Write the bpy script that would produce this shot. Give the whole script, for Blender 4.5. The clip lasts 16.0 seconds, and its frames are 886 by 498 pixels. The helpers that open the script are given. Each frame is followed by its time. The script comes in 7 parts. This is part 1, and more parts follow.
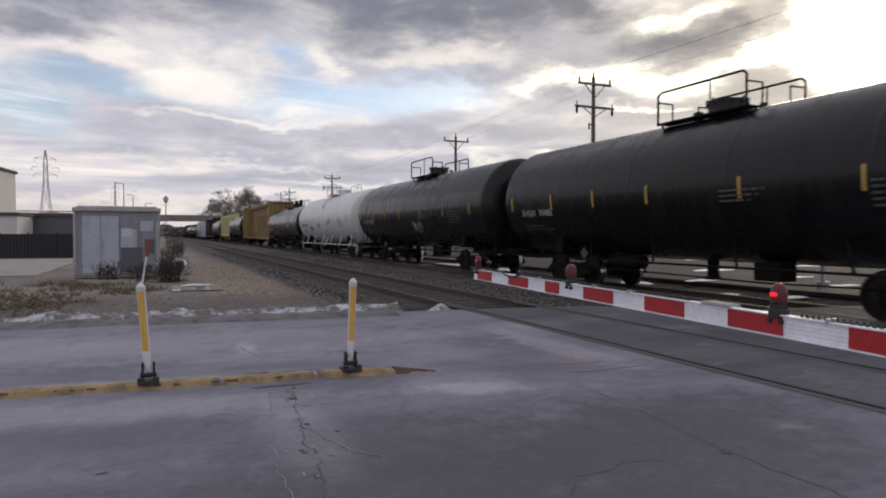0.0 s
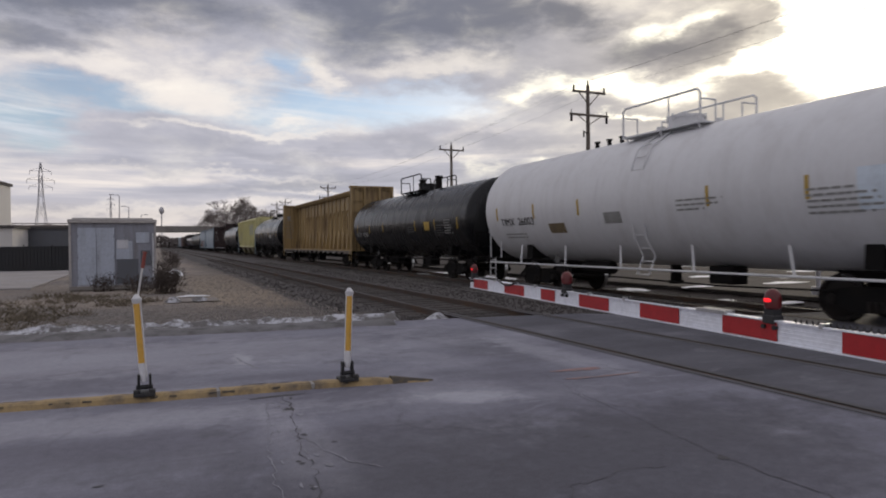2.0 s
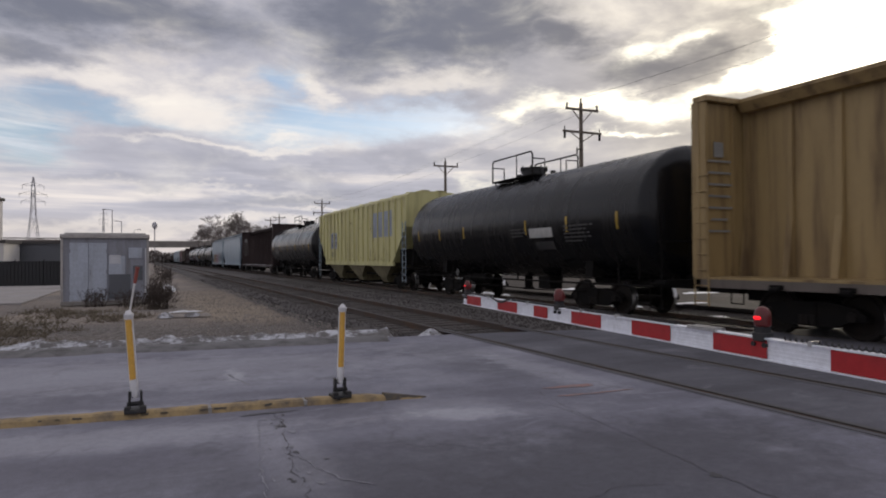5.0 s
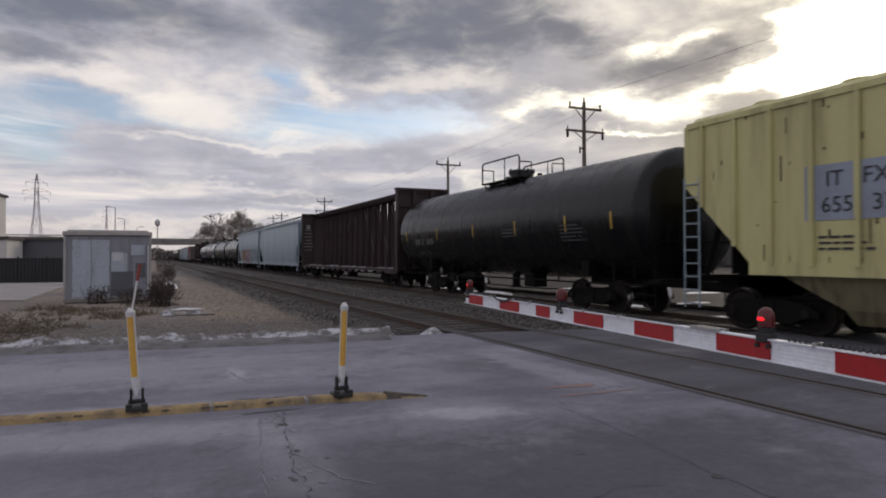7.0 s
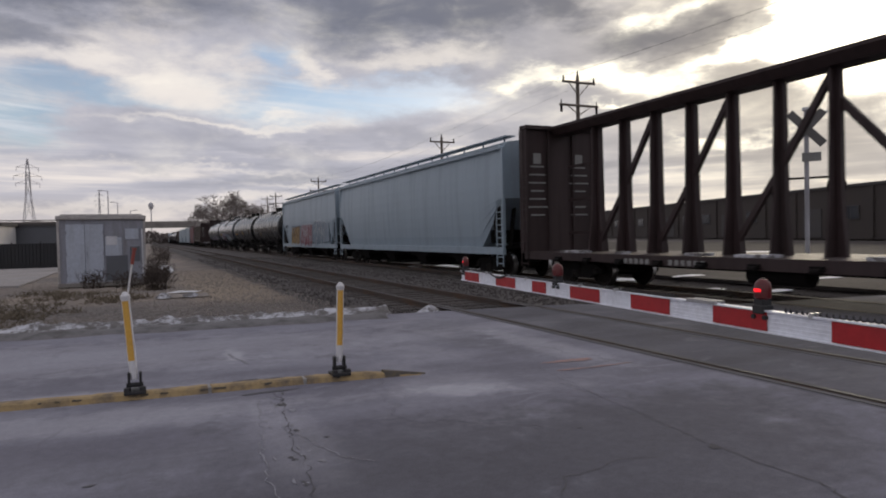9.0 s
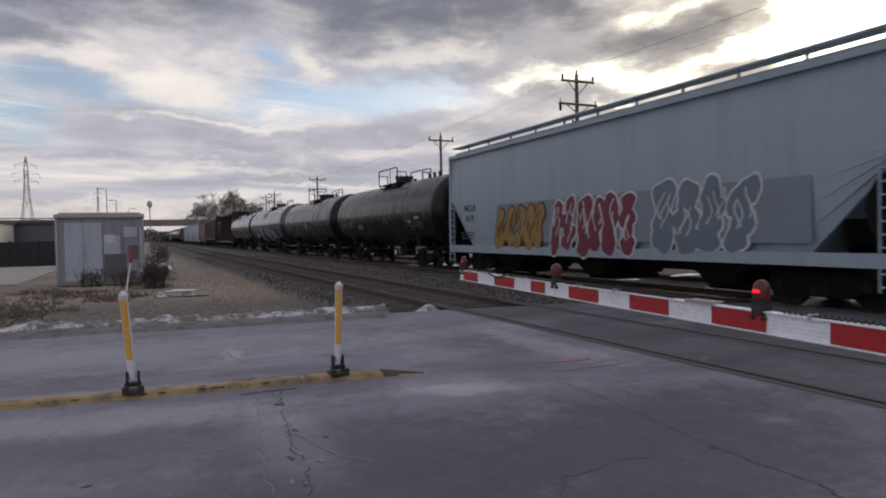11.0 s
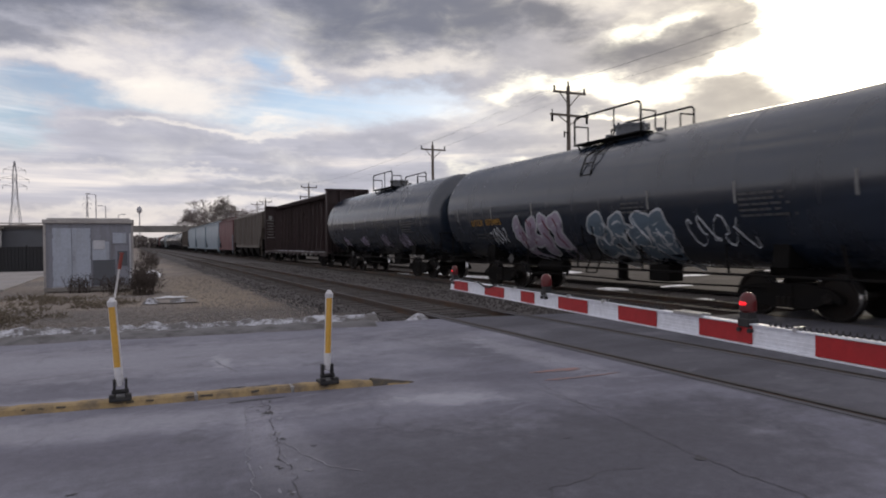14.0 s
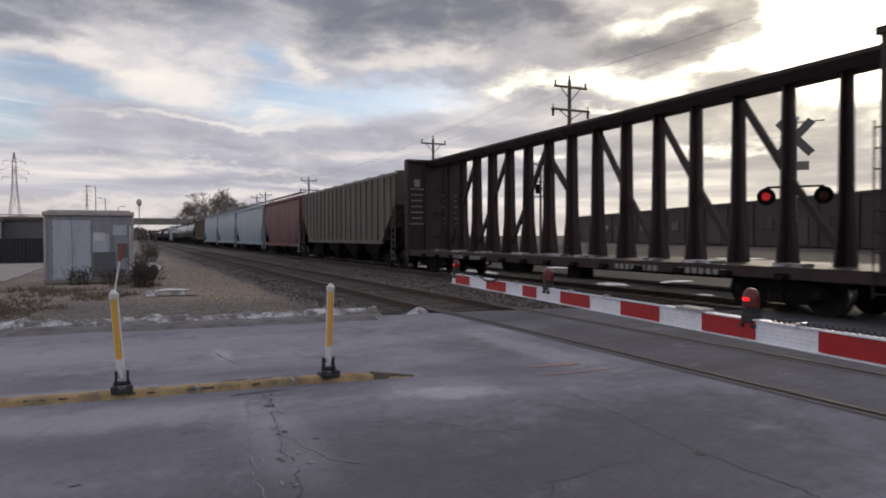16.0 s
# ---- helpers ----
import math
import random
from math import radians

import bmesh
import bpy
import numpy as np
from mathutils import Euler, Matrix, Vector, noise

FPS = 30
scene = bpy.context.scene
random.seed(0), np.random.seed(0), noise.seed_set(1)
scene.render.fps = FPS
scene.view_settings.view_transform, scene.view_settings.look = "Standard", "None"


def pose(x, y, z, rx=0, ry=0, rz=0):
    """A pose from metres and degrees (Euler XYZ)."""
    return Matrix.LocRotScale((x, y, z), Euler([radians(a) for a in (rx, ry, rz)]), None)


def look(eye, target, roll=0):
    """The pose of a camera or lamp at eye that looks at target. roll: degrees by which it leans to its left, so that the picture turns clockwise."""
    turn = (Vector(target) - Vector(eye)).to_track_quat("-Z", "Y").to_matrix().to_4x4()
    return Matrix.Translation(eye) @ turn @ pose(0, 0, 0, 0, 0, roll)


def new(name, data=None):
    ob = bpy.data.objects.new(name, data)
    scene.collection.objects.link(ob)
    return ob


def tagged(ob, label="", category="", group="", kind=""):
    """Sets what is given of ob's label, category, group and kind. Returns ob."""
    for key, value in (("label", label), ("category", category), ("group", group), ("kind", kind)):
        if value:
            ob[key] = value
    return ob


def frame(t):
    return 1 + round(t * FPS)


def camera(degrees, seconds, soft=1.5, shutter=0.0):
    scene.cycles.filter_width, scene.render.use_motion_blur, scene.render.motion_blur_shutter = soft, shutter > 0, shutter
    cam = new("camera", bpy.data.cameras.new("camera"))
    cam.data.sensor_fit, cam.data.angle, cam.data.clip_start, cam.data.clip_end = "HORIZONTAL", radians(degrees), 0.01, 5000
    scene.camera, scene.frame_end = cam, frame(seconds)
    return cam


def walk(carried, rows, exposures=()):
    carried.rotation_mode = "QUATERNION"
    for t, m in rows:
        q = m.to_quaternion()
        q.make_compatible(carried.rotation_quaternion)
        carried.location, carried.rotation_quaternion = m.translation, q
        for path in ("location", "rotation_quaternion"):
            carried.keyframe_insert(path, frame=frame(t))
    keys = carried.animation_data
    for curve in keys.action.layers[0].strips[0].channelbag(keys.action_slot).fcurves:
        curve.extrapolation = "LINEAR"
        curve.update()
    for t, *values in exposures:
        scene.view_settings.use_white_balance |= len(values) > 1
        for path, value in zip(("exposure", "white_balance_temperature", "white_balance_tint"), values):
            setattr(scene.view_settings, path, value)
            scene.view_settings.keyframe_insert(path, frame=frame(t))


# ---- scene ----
# Axes: +Y runs along the railway away from the camera, +X runs across the tracks.
cam = camera(68.57, 16.0, soft=1.9, shutter=0.12)

EYE = 1.42
PATH = [
    (0.0, -0.000, 0.000, 1.420, 23.791, -1.345, 0.000),
    (0.5, 0.001, -0.001, 1.418, 23.681, -1.309, -0.239),
    (1.0, -0.003, -0.006, 1.416, 23.822, -1.054, -0.297),
    (1.5, 0.003, -0.008, 1.421, 23.990, -0.717, -0.303),
    (2.0, 0.001, -0.013, 1.422, 24.098, -0.583, -0.533),
    (2.5, 0.004, -0.011, 1.426, 24.121, -0.377, -0.704),
    (3.0, -0.005, -0.014, 1.425, 24.272, -0.107, -0.452),
    (3.5, 0.005, -0.019, 1.423, 24.241, 0.164, -0.444),
    (4.0, -0.003, -0.033, 1.426, 24.470, 0.451, -0.532),
    (6.5, 0.002, -0.026, 1.431, 24.613, 0.943, -0.131),
    (7.0, 0.005, -0.021, 1.432, 24.444, 0.682, -0.123),
    (7.5, 0.013, -0.017, 1.432, 24.628, 0.203, -0.267),
    (8.0, 0.006, -0.028, 1.430, 25.291, 0.213, -0.524),
    (8.5, 0.003, -0.007, 1.426, 24.593, -1.111, -1.336),
    (9.0, 0.018, 0.000, 1.431, 24.813, -1.295, -1.234),
    (11.5, 0.023, 0.005, 1.440, 24.911, -1.458, -1.146),
    (12.0, 0.025, 0.001, 1.439, 24.630, -1.514, -1.252),
    (12.5, 0.020, 0.005, 1.438, 24.840, -1.638, -1.056),
    (13.0, 0.016, -0.007, 1.441, 25.126, -1.415, -0.867),
    (13.5, 0.021, -0.005, 1.439, 25.500, -0.814, -0.678),
    (14.0, 0.018, -0.011, 1.445, 25.711, -0.651, -0.615),
    (14.5, 0.007, -0.005, 1.443, 25.919, -0.553, -0.590),
    (15.0, 0.004, -0.004, 1.447, 26.183, -0.718, -0.472),
    (15.5, 0.011, 0.004, 1.442, 26.115, -1.016, -0.287),
    (16.0, -0.001, -0.004, 1.444, 25.738, -1.162, -0.270),
]


def aim(x, y, z, yaw, pitch, roll):
    a, p = radians(yaw), radians(pitch)
    eye = Vector((x, y, z))
    return look(eye, eye + Vector((math.sin(a) * math.cos(p), math.cos(a) * math.cos(p), math.sin(p))), roll)


walk(cam, [(r[0], aim(*r[1:])) for r in PATH], exposures=[(0.0, 0.25), (1.0, 0.23), (1.5, 0.10), (2.0, 0.09), (3.0, 0.11), (3.5, 0.16), (4.0, 0.12), (6.5, 0.07), (7.0, 0.06), (7.5, 0.16), (8.5, 0.08), (9.0, 0.02), (11.5, 0.08), (12.0, 0.18), (15.0, 0.19), (16.0, 0.10)])

# ---- world and sun ----
SUN_AZ, SUN_EL = 55.0, 14.0
SUN_DIR = Vector((math.sin(radians(SUN_AZ)) * math.cos(radians(SUN_EL)), math.cos(radians(SUN_AZ)) * math.cos(radians(SUN_EL)), math.sin(radians(SUN_EL))))


class Nodes:
    """Short hand for building node trees."""

    def __init__(self, tree):
        self.tree = tree

    def add(self, kind, **inputs):
        n = self.tree.nodes.new(kind)
        for k, v in inputs.items():
            self.put(n.inputs[k], v)
        return n

    def put(self, socket, v):
        if isinstance(v, bpy.types.NodeSocket):
            self.tree.links.new(v, socket)
        else:
            socket.default_value = v

    def math(self, op, a, b=0.0, c=0.0, clamp=False):
        n = self.tree.nodes.new("ShaderNodeMath")
        n.operation, n.use_clamp = op, clamp
        for s, v in zip(n.inputs, (a, b, c)):
            self.put(s, v)
        return n.outputs[0]

    def vec(self, op, a, b=(0, 0, 0), out=0):
        n = self.tree.nodes.new("ShaderNodeVectorMath")
        n.operation = op
        self.put(n.inputs[0], a)
        self.put(n.inputs[1], b)
        return n.outputs[out]

    def mix(self, f, a, b, mode="MIX"):
        n = self.tree.nodes.new("ShaderNodeMix")
        n.data_type, n.blend_type = "RGBA", mode
        self.put(n.inputs[0], f)
        for s, v in ((n.inputs[6], a), (n.inputs[7], b)):
            self.put(s, v if isinstance(v, bpy.types.NodeSocket) else (*v[:3], 1))
        return n.outputs[2]

    def noise(self, vector, scale, detail=6, rough=0.55, out="Fac", dist=0.0):
        n = self.tree.nodes.new("ShaderNodeTexNoise")
        self.put(n.inputs["Vector"], vector)
        for k, v in (("Scale", scale), ("Detail", detail), ("Roughness", rough), ("Distortion", dist)):
            self.put(n.inputs[k], v)
        return n.outputs[out]

    def step(self, v, lo, hi):
        n = self.tree.nodes.new("ShaderNodeMapRange")
        n.interpolation_type = "SMOOTHSTEP"
        for k, x in (("Value", v), ("From Min", lo), ("From Max", hi)):
            self.put(n.inputs[k], x)
        return n.outputs["Result"]


def sky_way(az, el):
    a, e = radians(az), radians(el)
    return (math.sin(a) * math.cos(e), math.cos(a) * math.cos(e), math.sin(e))


def build_world():
    world = bpy.data.worlds.new("evening_sky")
    scene.world = world
    world.use_nodes = True
    tree = world.node_tree
    tree.nodes.clear()
    N = Nodes(tree)
    out = N.add("ShaderNodeOutputWorld")
    bg = N.add("ShaderNodeBackground")
    tree.links.new(bg.outputs[0], out.inputs[0])
    sky = N.add("ShaderNodeTexSky")
    sky.sky_type, sky.sun_disc = "NISHITA", False
    sky.sun_elevation, sky.sun_rotation = radians(SUN_EL), radians(SUN_AZ)
    blue = N.mix(1.0, sky.outputs[0], (0.104, 0.108, 0.122), "MULTIPLY")
    d = N.add("ShaderNodeTexCoord").outputs["Generated"]
    sep = N.add("ShaderNodeSeparateXYZ", Vector=d)
    x, y, z = sep.outputs
    az = N.math("MULTIPLY", N.math("ARCTAN2", x, y), 57.29578)
    el = N.math("MULTIPLY", N.math("ARCSINE", z), 57.29578)
    flat = N.add("ShaderNodeCombineXYZ", X=N.math("MULTIPLY", az, 0.055), Y=N.math("MULTIPLY", el, 0.13), Z=0.0).outputs[0]
    wob1 = N.math("SUBTRACT", N.noise(flat, 1.6, 7, 0.6), 0.5)
    wob2 = N.math("SUBTRACT", N.noise(N.vec("ADD", flat, (7.3, 2.1, 3.0)), 2.2, 7, 0.6), 0.5)
    azw = N.math("MULTIPLY_ADD", wob1, 22.0, az)
    elw = N.math("MULTIPLY_ADD", wob2, 6.5, el)

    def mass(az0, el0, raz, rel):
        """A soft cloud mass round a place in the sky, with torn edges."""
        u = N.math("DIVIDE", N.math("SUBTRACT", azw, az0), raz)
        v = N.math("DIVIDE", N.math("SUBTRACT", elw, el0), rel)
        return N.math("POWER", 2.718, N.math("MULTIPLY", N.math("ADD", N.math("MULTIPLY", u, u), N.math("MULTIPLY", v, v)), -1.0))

    puff = N.noise(N.vec("ADD", flat, (3.1, 9.4, 1.0)), 1.1, 9, 0.58, dist=0.4)
    billow = N.math("SUBTRACT", N.noise(N.vec("ADD", flat, (5.7, 1.9, 6.0)), 2.6, 7, 0.55, dist=0.3), 0.5)
    streak_at = N.add("ShaderNodeCombineXYZ", X=N.math("MULTIPLY", az, 0.035), Y=N.math("MULTIPLY", el, 0.42), Z=4.0).outputs[0]
    streak = N.noise(streak_at, 1.5, 8, 0.55, dist=0.3)
    wisp_at = N.add("ShaderNodeCombineXYZ", X=N.math("MULTIPLY_ADD", el, 0.10, N.math("MULTIPLY", az, 0.05)), Y=N.math("MULTIPLY_ADD", az, 0.035, N.math("MULTIPLY", el, 0.5)), Z=9.0).outputs[0]
    wisp = N.noise(wisp_at, 1.4, 8, 0.6, dist=0.5)
    sun_dot = N.math("MAXIMUM", N.vec("DOT_PRODUCT", d, tuple(SUN_DIR), out=1), 0.0)
    glow = N.math("POWER", sun_dot, 16.0)
    core = N.math("POWER", sun_dot, 90.0)

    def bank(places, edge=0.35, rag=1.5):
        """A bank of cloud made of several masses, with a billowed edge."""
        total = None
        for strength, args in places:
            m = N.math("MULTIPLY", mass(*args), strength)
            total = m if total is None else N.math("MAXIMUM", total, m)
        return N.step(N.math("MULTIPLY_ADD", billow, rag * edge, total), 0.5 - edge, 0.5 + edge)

    shade = N.mix(glow, (0.155, 0.165, 0.212), (0.21, 0.195, 0.19))
    mid = N.mix(glow, (0.46, 0.455, 0.515), (0.56, 0.50, 0.43))
    pale = N.mix(glow, (0.78, 0.715, 0.68), (1.15, 1.04, 0.84))
    # broken cloud all round: grey and pale billows, drawn out into streaks low down
    tone = N.math("ADD", N.math("MULTIPLY", N.math("SUBTRACT", puff, 0.5), 1.9), N.math("MULTIPLY", billow, 0.7))
    low = N.step(el, 9.8, 6.5)
    tone = N.math("ADD", N.math("MULTIPLY", tone, N.math("SUBTRACT", 1.0, N.math("MULTIPLY", low, 0.8))), N.math("MULTIPLY", low, N.math("MULTIPLY", N.math("SUBTRACT", streak, 0.5), 2.6)))
    col = N.mix(N.step(tone, -0.55, 0.10), N.mix(0.55, shade, mid), mid)
    col = N.mix(N.step(tone, -0.05, 0.55), col, pale)
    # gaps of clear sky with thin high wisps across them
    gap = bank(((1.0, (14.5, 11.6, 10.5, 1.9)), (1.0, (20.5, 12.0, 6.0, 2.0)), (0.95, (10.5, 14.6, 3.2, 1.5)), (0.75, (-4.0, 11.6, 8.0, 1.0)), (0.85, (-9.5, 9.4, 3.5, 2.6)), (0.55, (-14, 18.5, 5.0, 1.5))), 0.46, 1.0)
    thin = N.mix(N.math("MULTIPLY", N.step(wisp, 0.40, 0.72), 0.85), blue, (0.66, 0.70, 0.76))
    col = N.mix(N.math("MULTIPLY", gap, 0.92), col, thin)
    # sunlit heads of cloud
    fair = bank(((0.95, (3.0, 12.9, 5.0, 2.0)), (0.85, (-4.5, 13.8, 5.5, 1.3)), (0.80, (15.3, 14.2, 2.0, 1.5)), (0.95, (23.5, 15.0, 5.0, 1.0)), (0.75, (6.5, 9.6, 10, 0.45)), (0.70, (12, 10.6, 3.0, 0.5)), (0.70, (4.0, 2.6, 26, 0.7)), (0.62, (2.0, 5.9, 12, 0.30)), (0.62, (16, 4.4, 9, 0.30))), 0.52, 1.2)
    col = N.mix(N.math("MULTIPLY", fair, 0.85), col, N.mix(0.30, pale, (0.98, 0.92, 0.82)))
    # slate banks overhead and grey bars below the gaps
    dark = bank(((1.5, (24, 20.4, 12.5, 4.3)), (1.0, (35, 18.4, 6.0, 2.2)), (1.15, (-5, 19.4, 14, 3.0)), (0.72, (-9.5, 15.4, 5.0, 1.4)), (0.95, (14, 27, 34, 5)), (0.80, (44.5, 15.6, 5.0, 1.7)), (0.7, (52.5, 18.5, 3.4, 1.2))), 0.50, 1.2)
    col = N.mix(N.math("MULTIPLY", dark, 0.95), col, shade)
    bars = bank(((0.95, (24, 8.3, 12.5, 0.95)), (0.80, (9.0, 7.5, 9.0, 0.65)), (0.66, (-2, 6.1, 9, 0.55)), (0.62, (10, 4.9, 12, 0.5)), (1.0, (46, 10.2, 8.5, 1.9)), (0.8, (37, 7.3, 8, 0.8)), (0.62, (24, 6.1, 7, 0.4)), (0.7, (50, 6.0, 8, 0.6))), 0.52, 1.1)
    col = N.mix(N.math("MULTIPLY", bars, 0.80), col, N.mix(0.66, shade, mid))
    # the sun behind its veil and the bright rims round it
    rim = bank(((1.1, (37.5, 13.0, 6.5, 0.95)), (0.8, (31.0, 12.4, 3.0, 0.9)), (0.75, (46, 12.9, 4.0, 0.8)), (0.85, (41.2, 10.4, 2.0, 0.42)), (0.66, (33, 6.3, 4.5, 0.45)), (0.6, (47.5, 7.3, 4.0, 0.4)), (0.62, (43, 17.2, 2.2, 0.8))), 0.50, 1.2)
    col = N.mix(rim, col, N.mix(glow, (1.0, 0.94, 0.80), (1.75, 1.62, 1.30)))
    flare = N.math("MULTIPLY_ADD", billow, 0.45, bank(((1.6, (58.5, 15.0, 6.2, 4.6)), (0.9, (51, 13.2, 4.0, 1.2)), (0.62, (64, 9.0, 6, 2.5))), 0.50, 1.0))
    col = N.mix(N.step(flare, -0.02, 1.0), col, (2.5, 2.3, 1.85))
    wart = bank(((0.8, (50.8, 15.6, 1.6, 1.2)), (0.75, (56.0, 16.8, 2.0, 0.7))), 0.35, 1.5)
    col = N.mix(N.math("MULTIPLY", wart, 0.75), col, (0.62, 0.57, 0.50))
    # pale haze at the horizon
    hz = N.step(el, 5.0, 0.0)
    col = N.mix(N.math("MULTIPLY", hz, 0.6), col, N.mix(glow, (0.66, 0.575, 0.52), (0.85, 0.72, 0.55)))
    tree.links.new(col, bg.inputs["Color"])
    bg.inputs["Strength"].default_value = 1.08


build_world()
sun = new("sun", bpy.data.lights.new("sun", "SUN"))
sun.data.energy, sun.data.angle, sun.data.color = 0.6, radians(12), (1.0, 0.87, 0.68)
sun.matrix_world = look(SUN_DIR * 300, (0, 0, 0))


# ---- materials ----
def material(name, base, rough=0.6, metal=0.0, dirt=(0.1, 0.09, 0.08), amount=0.35, scale=1.0, bump=0.0, grain=40.0, spread=0.0, streak=False, spec=0.5):
    """Painted or mineral surface: base colour, larger stains, fine grain and relief, in metres."""
    m = bpy.data.materials.new(name)
    m.use_nodes = True
    N = Nodes(m.node_tree)
    b = m.node_tree.nodes["Principled BSDF"]
    co = N.add("ShaderNodeTexCoord").outputs["Object"]
    where = co
    if streak:
        mp = N.add("ShaderNodeMapping", Vector=co)
        mp.inputs["Scale"].default_value = (4.0, 4.0, 0.35)
        where = mp.outputs[0]
    stain = N.step(N.noise(where, scale, 6, 0.6), 0.40, 0.75)
    col = N.mix(N.math("MULTIPLY", stain, amount), base, dirt)
    fine = N.noise(co, grain, 4, 0.6)
    amp = 0.5 if grain > 13 else 0.14
    g = N.math("MULTIPLY_ADD", fine, amp, 1.0 - amp / 2)
    col = N.mix(1.0, col, N.add("ShaderNodeCombineColor", Red=g, Green=g, Blue=g).outputs[0], "MULTIPLY")
    if spread:
        r = N.math("MULTIPLY_ADD", N.add("ShaderNodeObjectInfo").outputs["Random"], 2 * spread, 1 - spread)
        col = N.mix(1.0, col, N.add("ShaderNodeCombineColor", Red=r, Green=r, Blue=r).outputs[0], "MULTIPLY")
    m.node_tree.links.new(col, b.inputs["Base Color"])
    N.put(b.inputs["Roughness"], N.math("MULTIPLY_ADD", stain, 0.2, rough - 0.05, clamp=True))
    b.inputs["Metallic"].default_value = metal
    b.inputs["Specular IOR Level"].default_value = spec
    if bump:
        bp = N.add("ShaderNodeBump", Height=fine)
        bp.inputs["Strength"].default_value, bp.inputs["Distance"].default_value = 0.6, bump
        m.node_tree.links.new(bp.outputs[0], b.inputs["Normal"])
    return m


def glowing(name, colour, strength):
    m = bpy.data.materials.new(name)
    m.use_nodes = True
    b = m.node_tree.nodes["Principled BSDF"]
    b.inputs["Base Color"].default_value = (*colour, 1)
    b.inputs["Emission Color"].default_value = (*colour, 1)
    b.inputs["Emission Strength"].default_value = strength
    b.inputs["Roughness"].default_value = 0.25
    return m


def ground_material():
    m = bpy.data.materials.new("winter_ground")
    m.use_nodes = True
    N = Nodes(m.node_tree)
    b = m.node_tree.nodes["Principled BSDF"]
    co = N.add("ShaderNodeTexCoord").outputs["Object"]
    a = N.step(N.noise(co, 0.22, 6, 0.6), 0.38, 0.66)
    s = N.noise(co, 9.0, 6, 0.7)
    t = N.noise(co, 45.0, 4, 0.7)
    col = N.mix(a, (0.285, 0.24, 0.20), (0.17, 0.155, 0.15))
    col = N.mix(N.step(s, 0.45, 0.7), col, (0.34, 0.305, 0.275))
    col = N.mix(N.math("MULTIPLY", N.step(t, 0.5, 0.75), 0.3), col, (0.10, 0.09, 0.085))
    gx, gy, gz = N.add("ShaderNodeSeparateXYZ", Vector=co).outputs
    edge = N.math("MULTIPLY_ADD", gx, 0.15, gy)
    rough = N.math("SUBTRACT", N.noise(co, 0.9, 7, 0.68), 0.5)
    shoulder = N.step(N.math("MULTIPLY_ADD", rough, 7.0, edge), 18.6, 15.0)
    col = N.mix(N.math("MULTIPLY", shoulder, 0.75), col, N.mix(N.step(s, 0.42, 0.62), (0.085, 0.078, 0.075), (0.20, 0.185, 0.18)))
    apron = N.math("MULTIPLY", N.math("MINIMUM", N.math("MAXIMUM", N.math("SUBTRACT", 16.0, edge), 0.0), 5.0), 0.4)
    trackside = N.step(N.math("SUBTRACT", N.math("MULTIPLY_ADD", rough, 3.0, gx), apron), 1.9, 3.7)
    col = N.mix(N.math("MULTIPLY", trackside, 0.85), col, N.mix(N.step(t, 0.42, 0.62), (0.06, 0.053, 0.05), (0.15, 0.135, 0.125)))
    # trodden sandy path between the shed and the track
    off = N.math("ABSOLUTE", N.math("SUBTRACT", N.math("MULTIPLY_ADD", rough, 2.2, gx), 2.35))
    path = N.math("MULTIPLY", N.step(off, 1.5, 0.7), N.math("MULTIPLY", N.step(N.math("MULTIPLY_ADD", rough, 4.0, edge), 15.4, 18.0), N.step(edge, 42.0, 26.0)))
    col = N.mix(N.math("MULTIPLY", path, 0.8), col, N.mix(s, (0.36, 0.295, 0.225), (0.27, 0.225, 0.175)))
    m.node_tree.links.new(col, b.inputs["Base Color"])
    b.inputs["Roughness"].default_value = 0.95
    b.inputs["Specular IOR Level"].default_value = 0.2
    bp = N.add("ShaderNodeBump", Height=N.math("ADD", s, t))
    bp.inputs["Strength"].default_value, bp.inputs["Distance"].default_value = 0.8, 0.03
    m.node_tree.links.new(bp.outputs[0], b.inputs["Normal"])
    return m


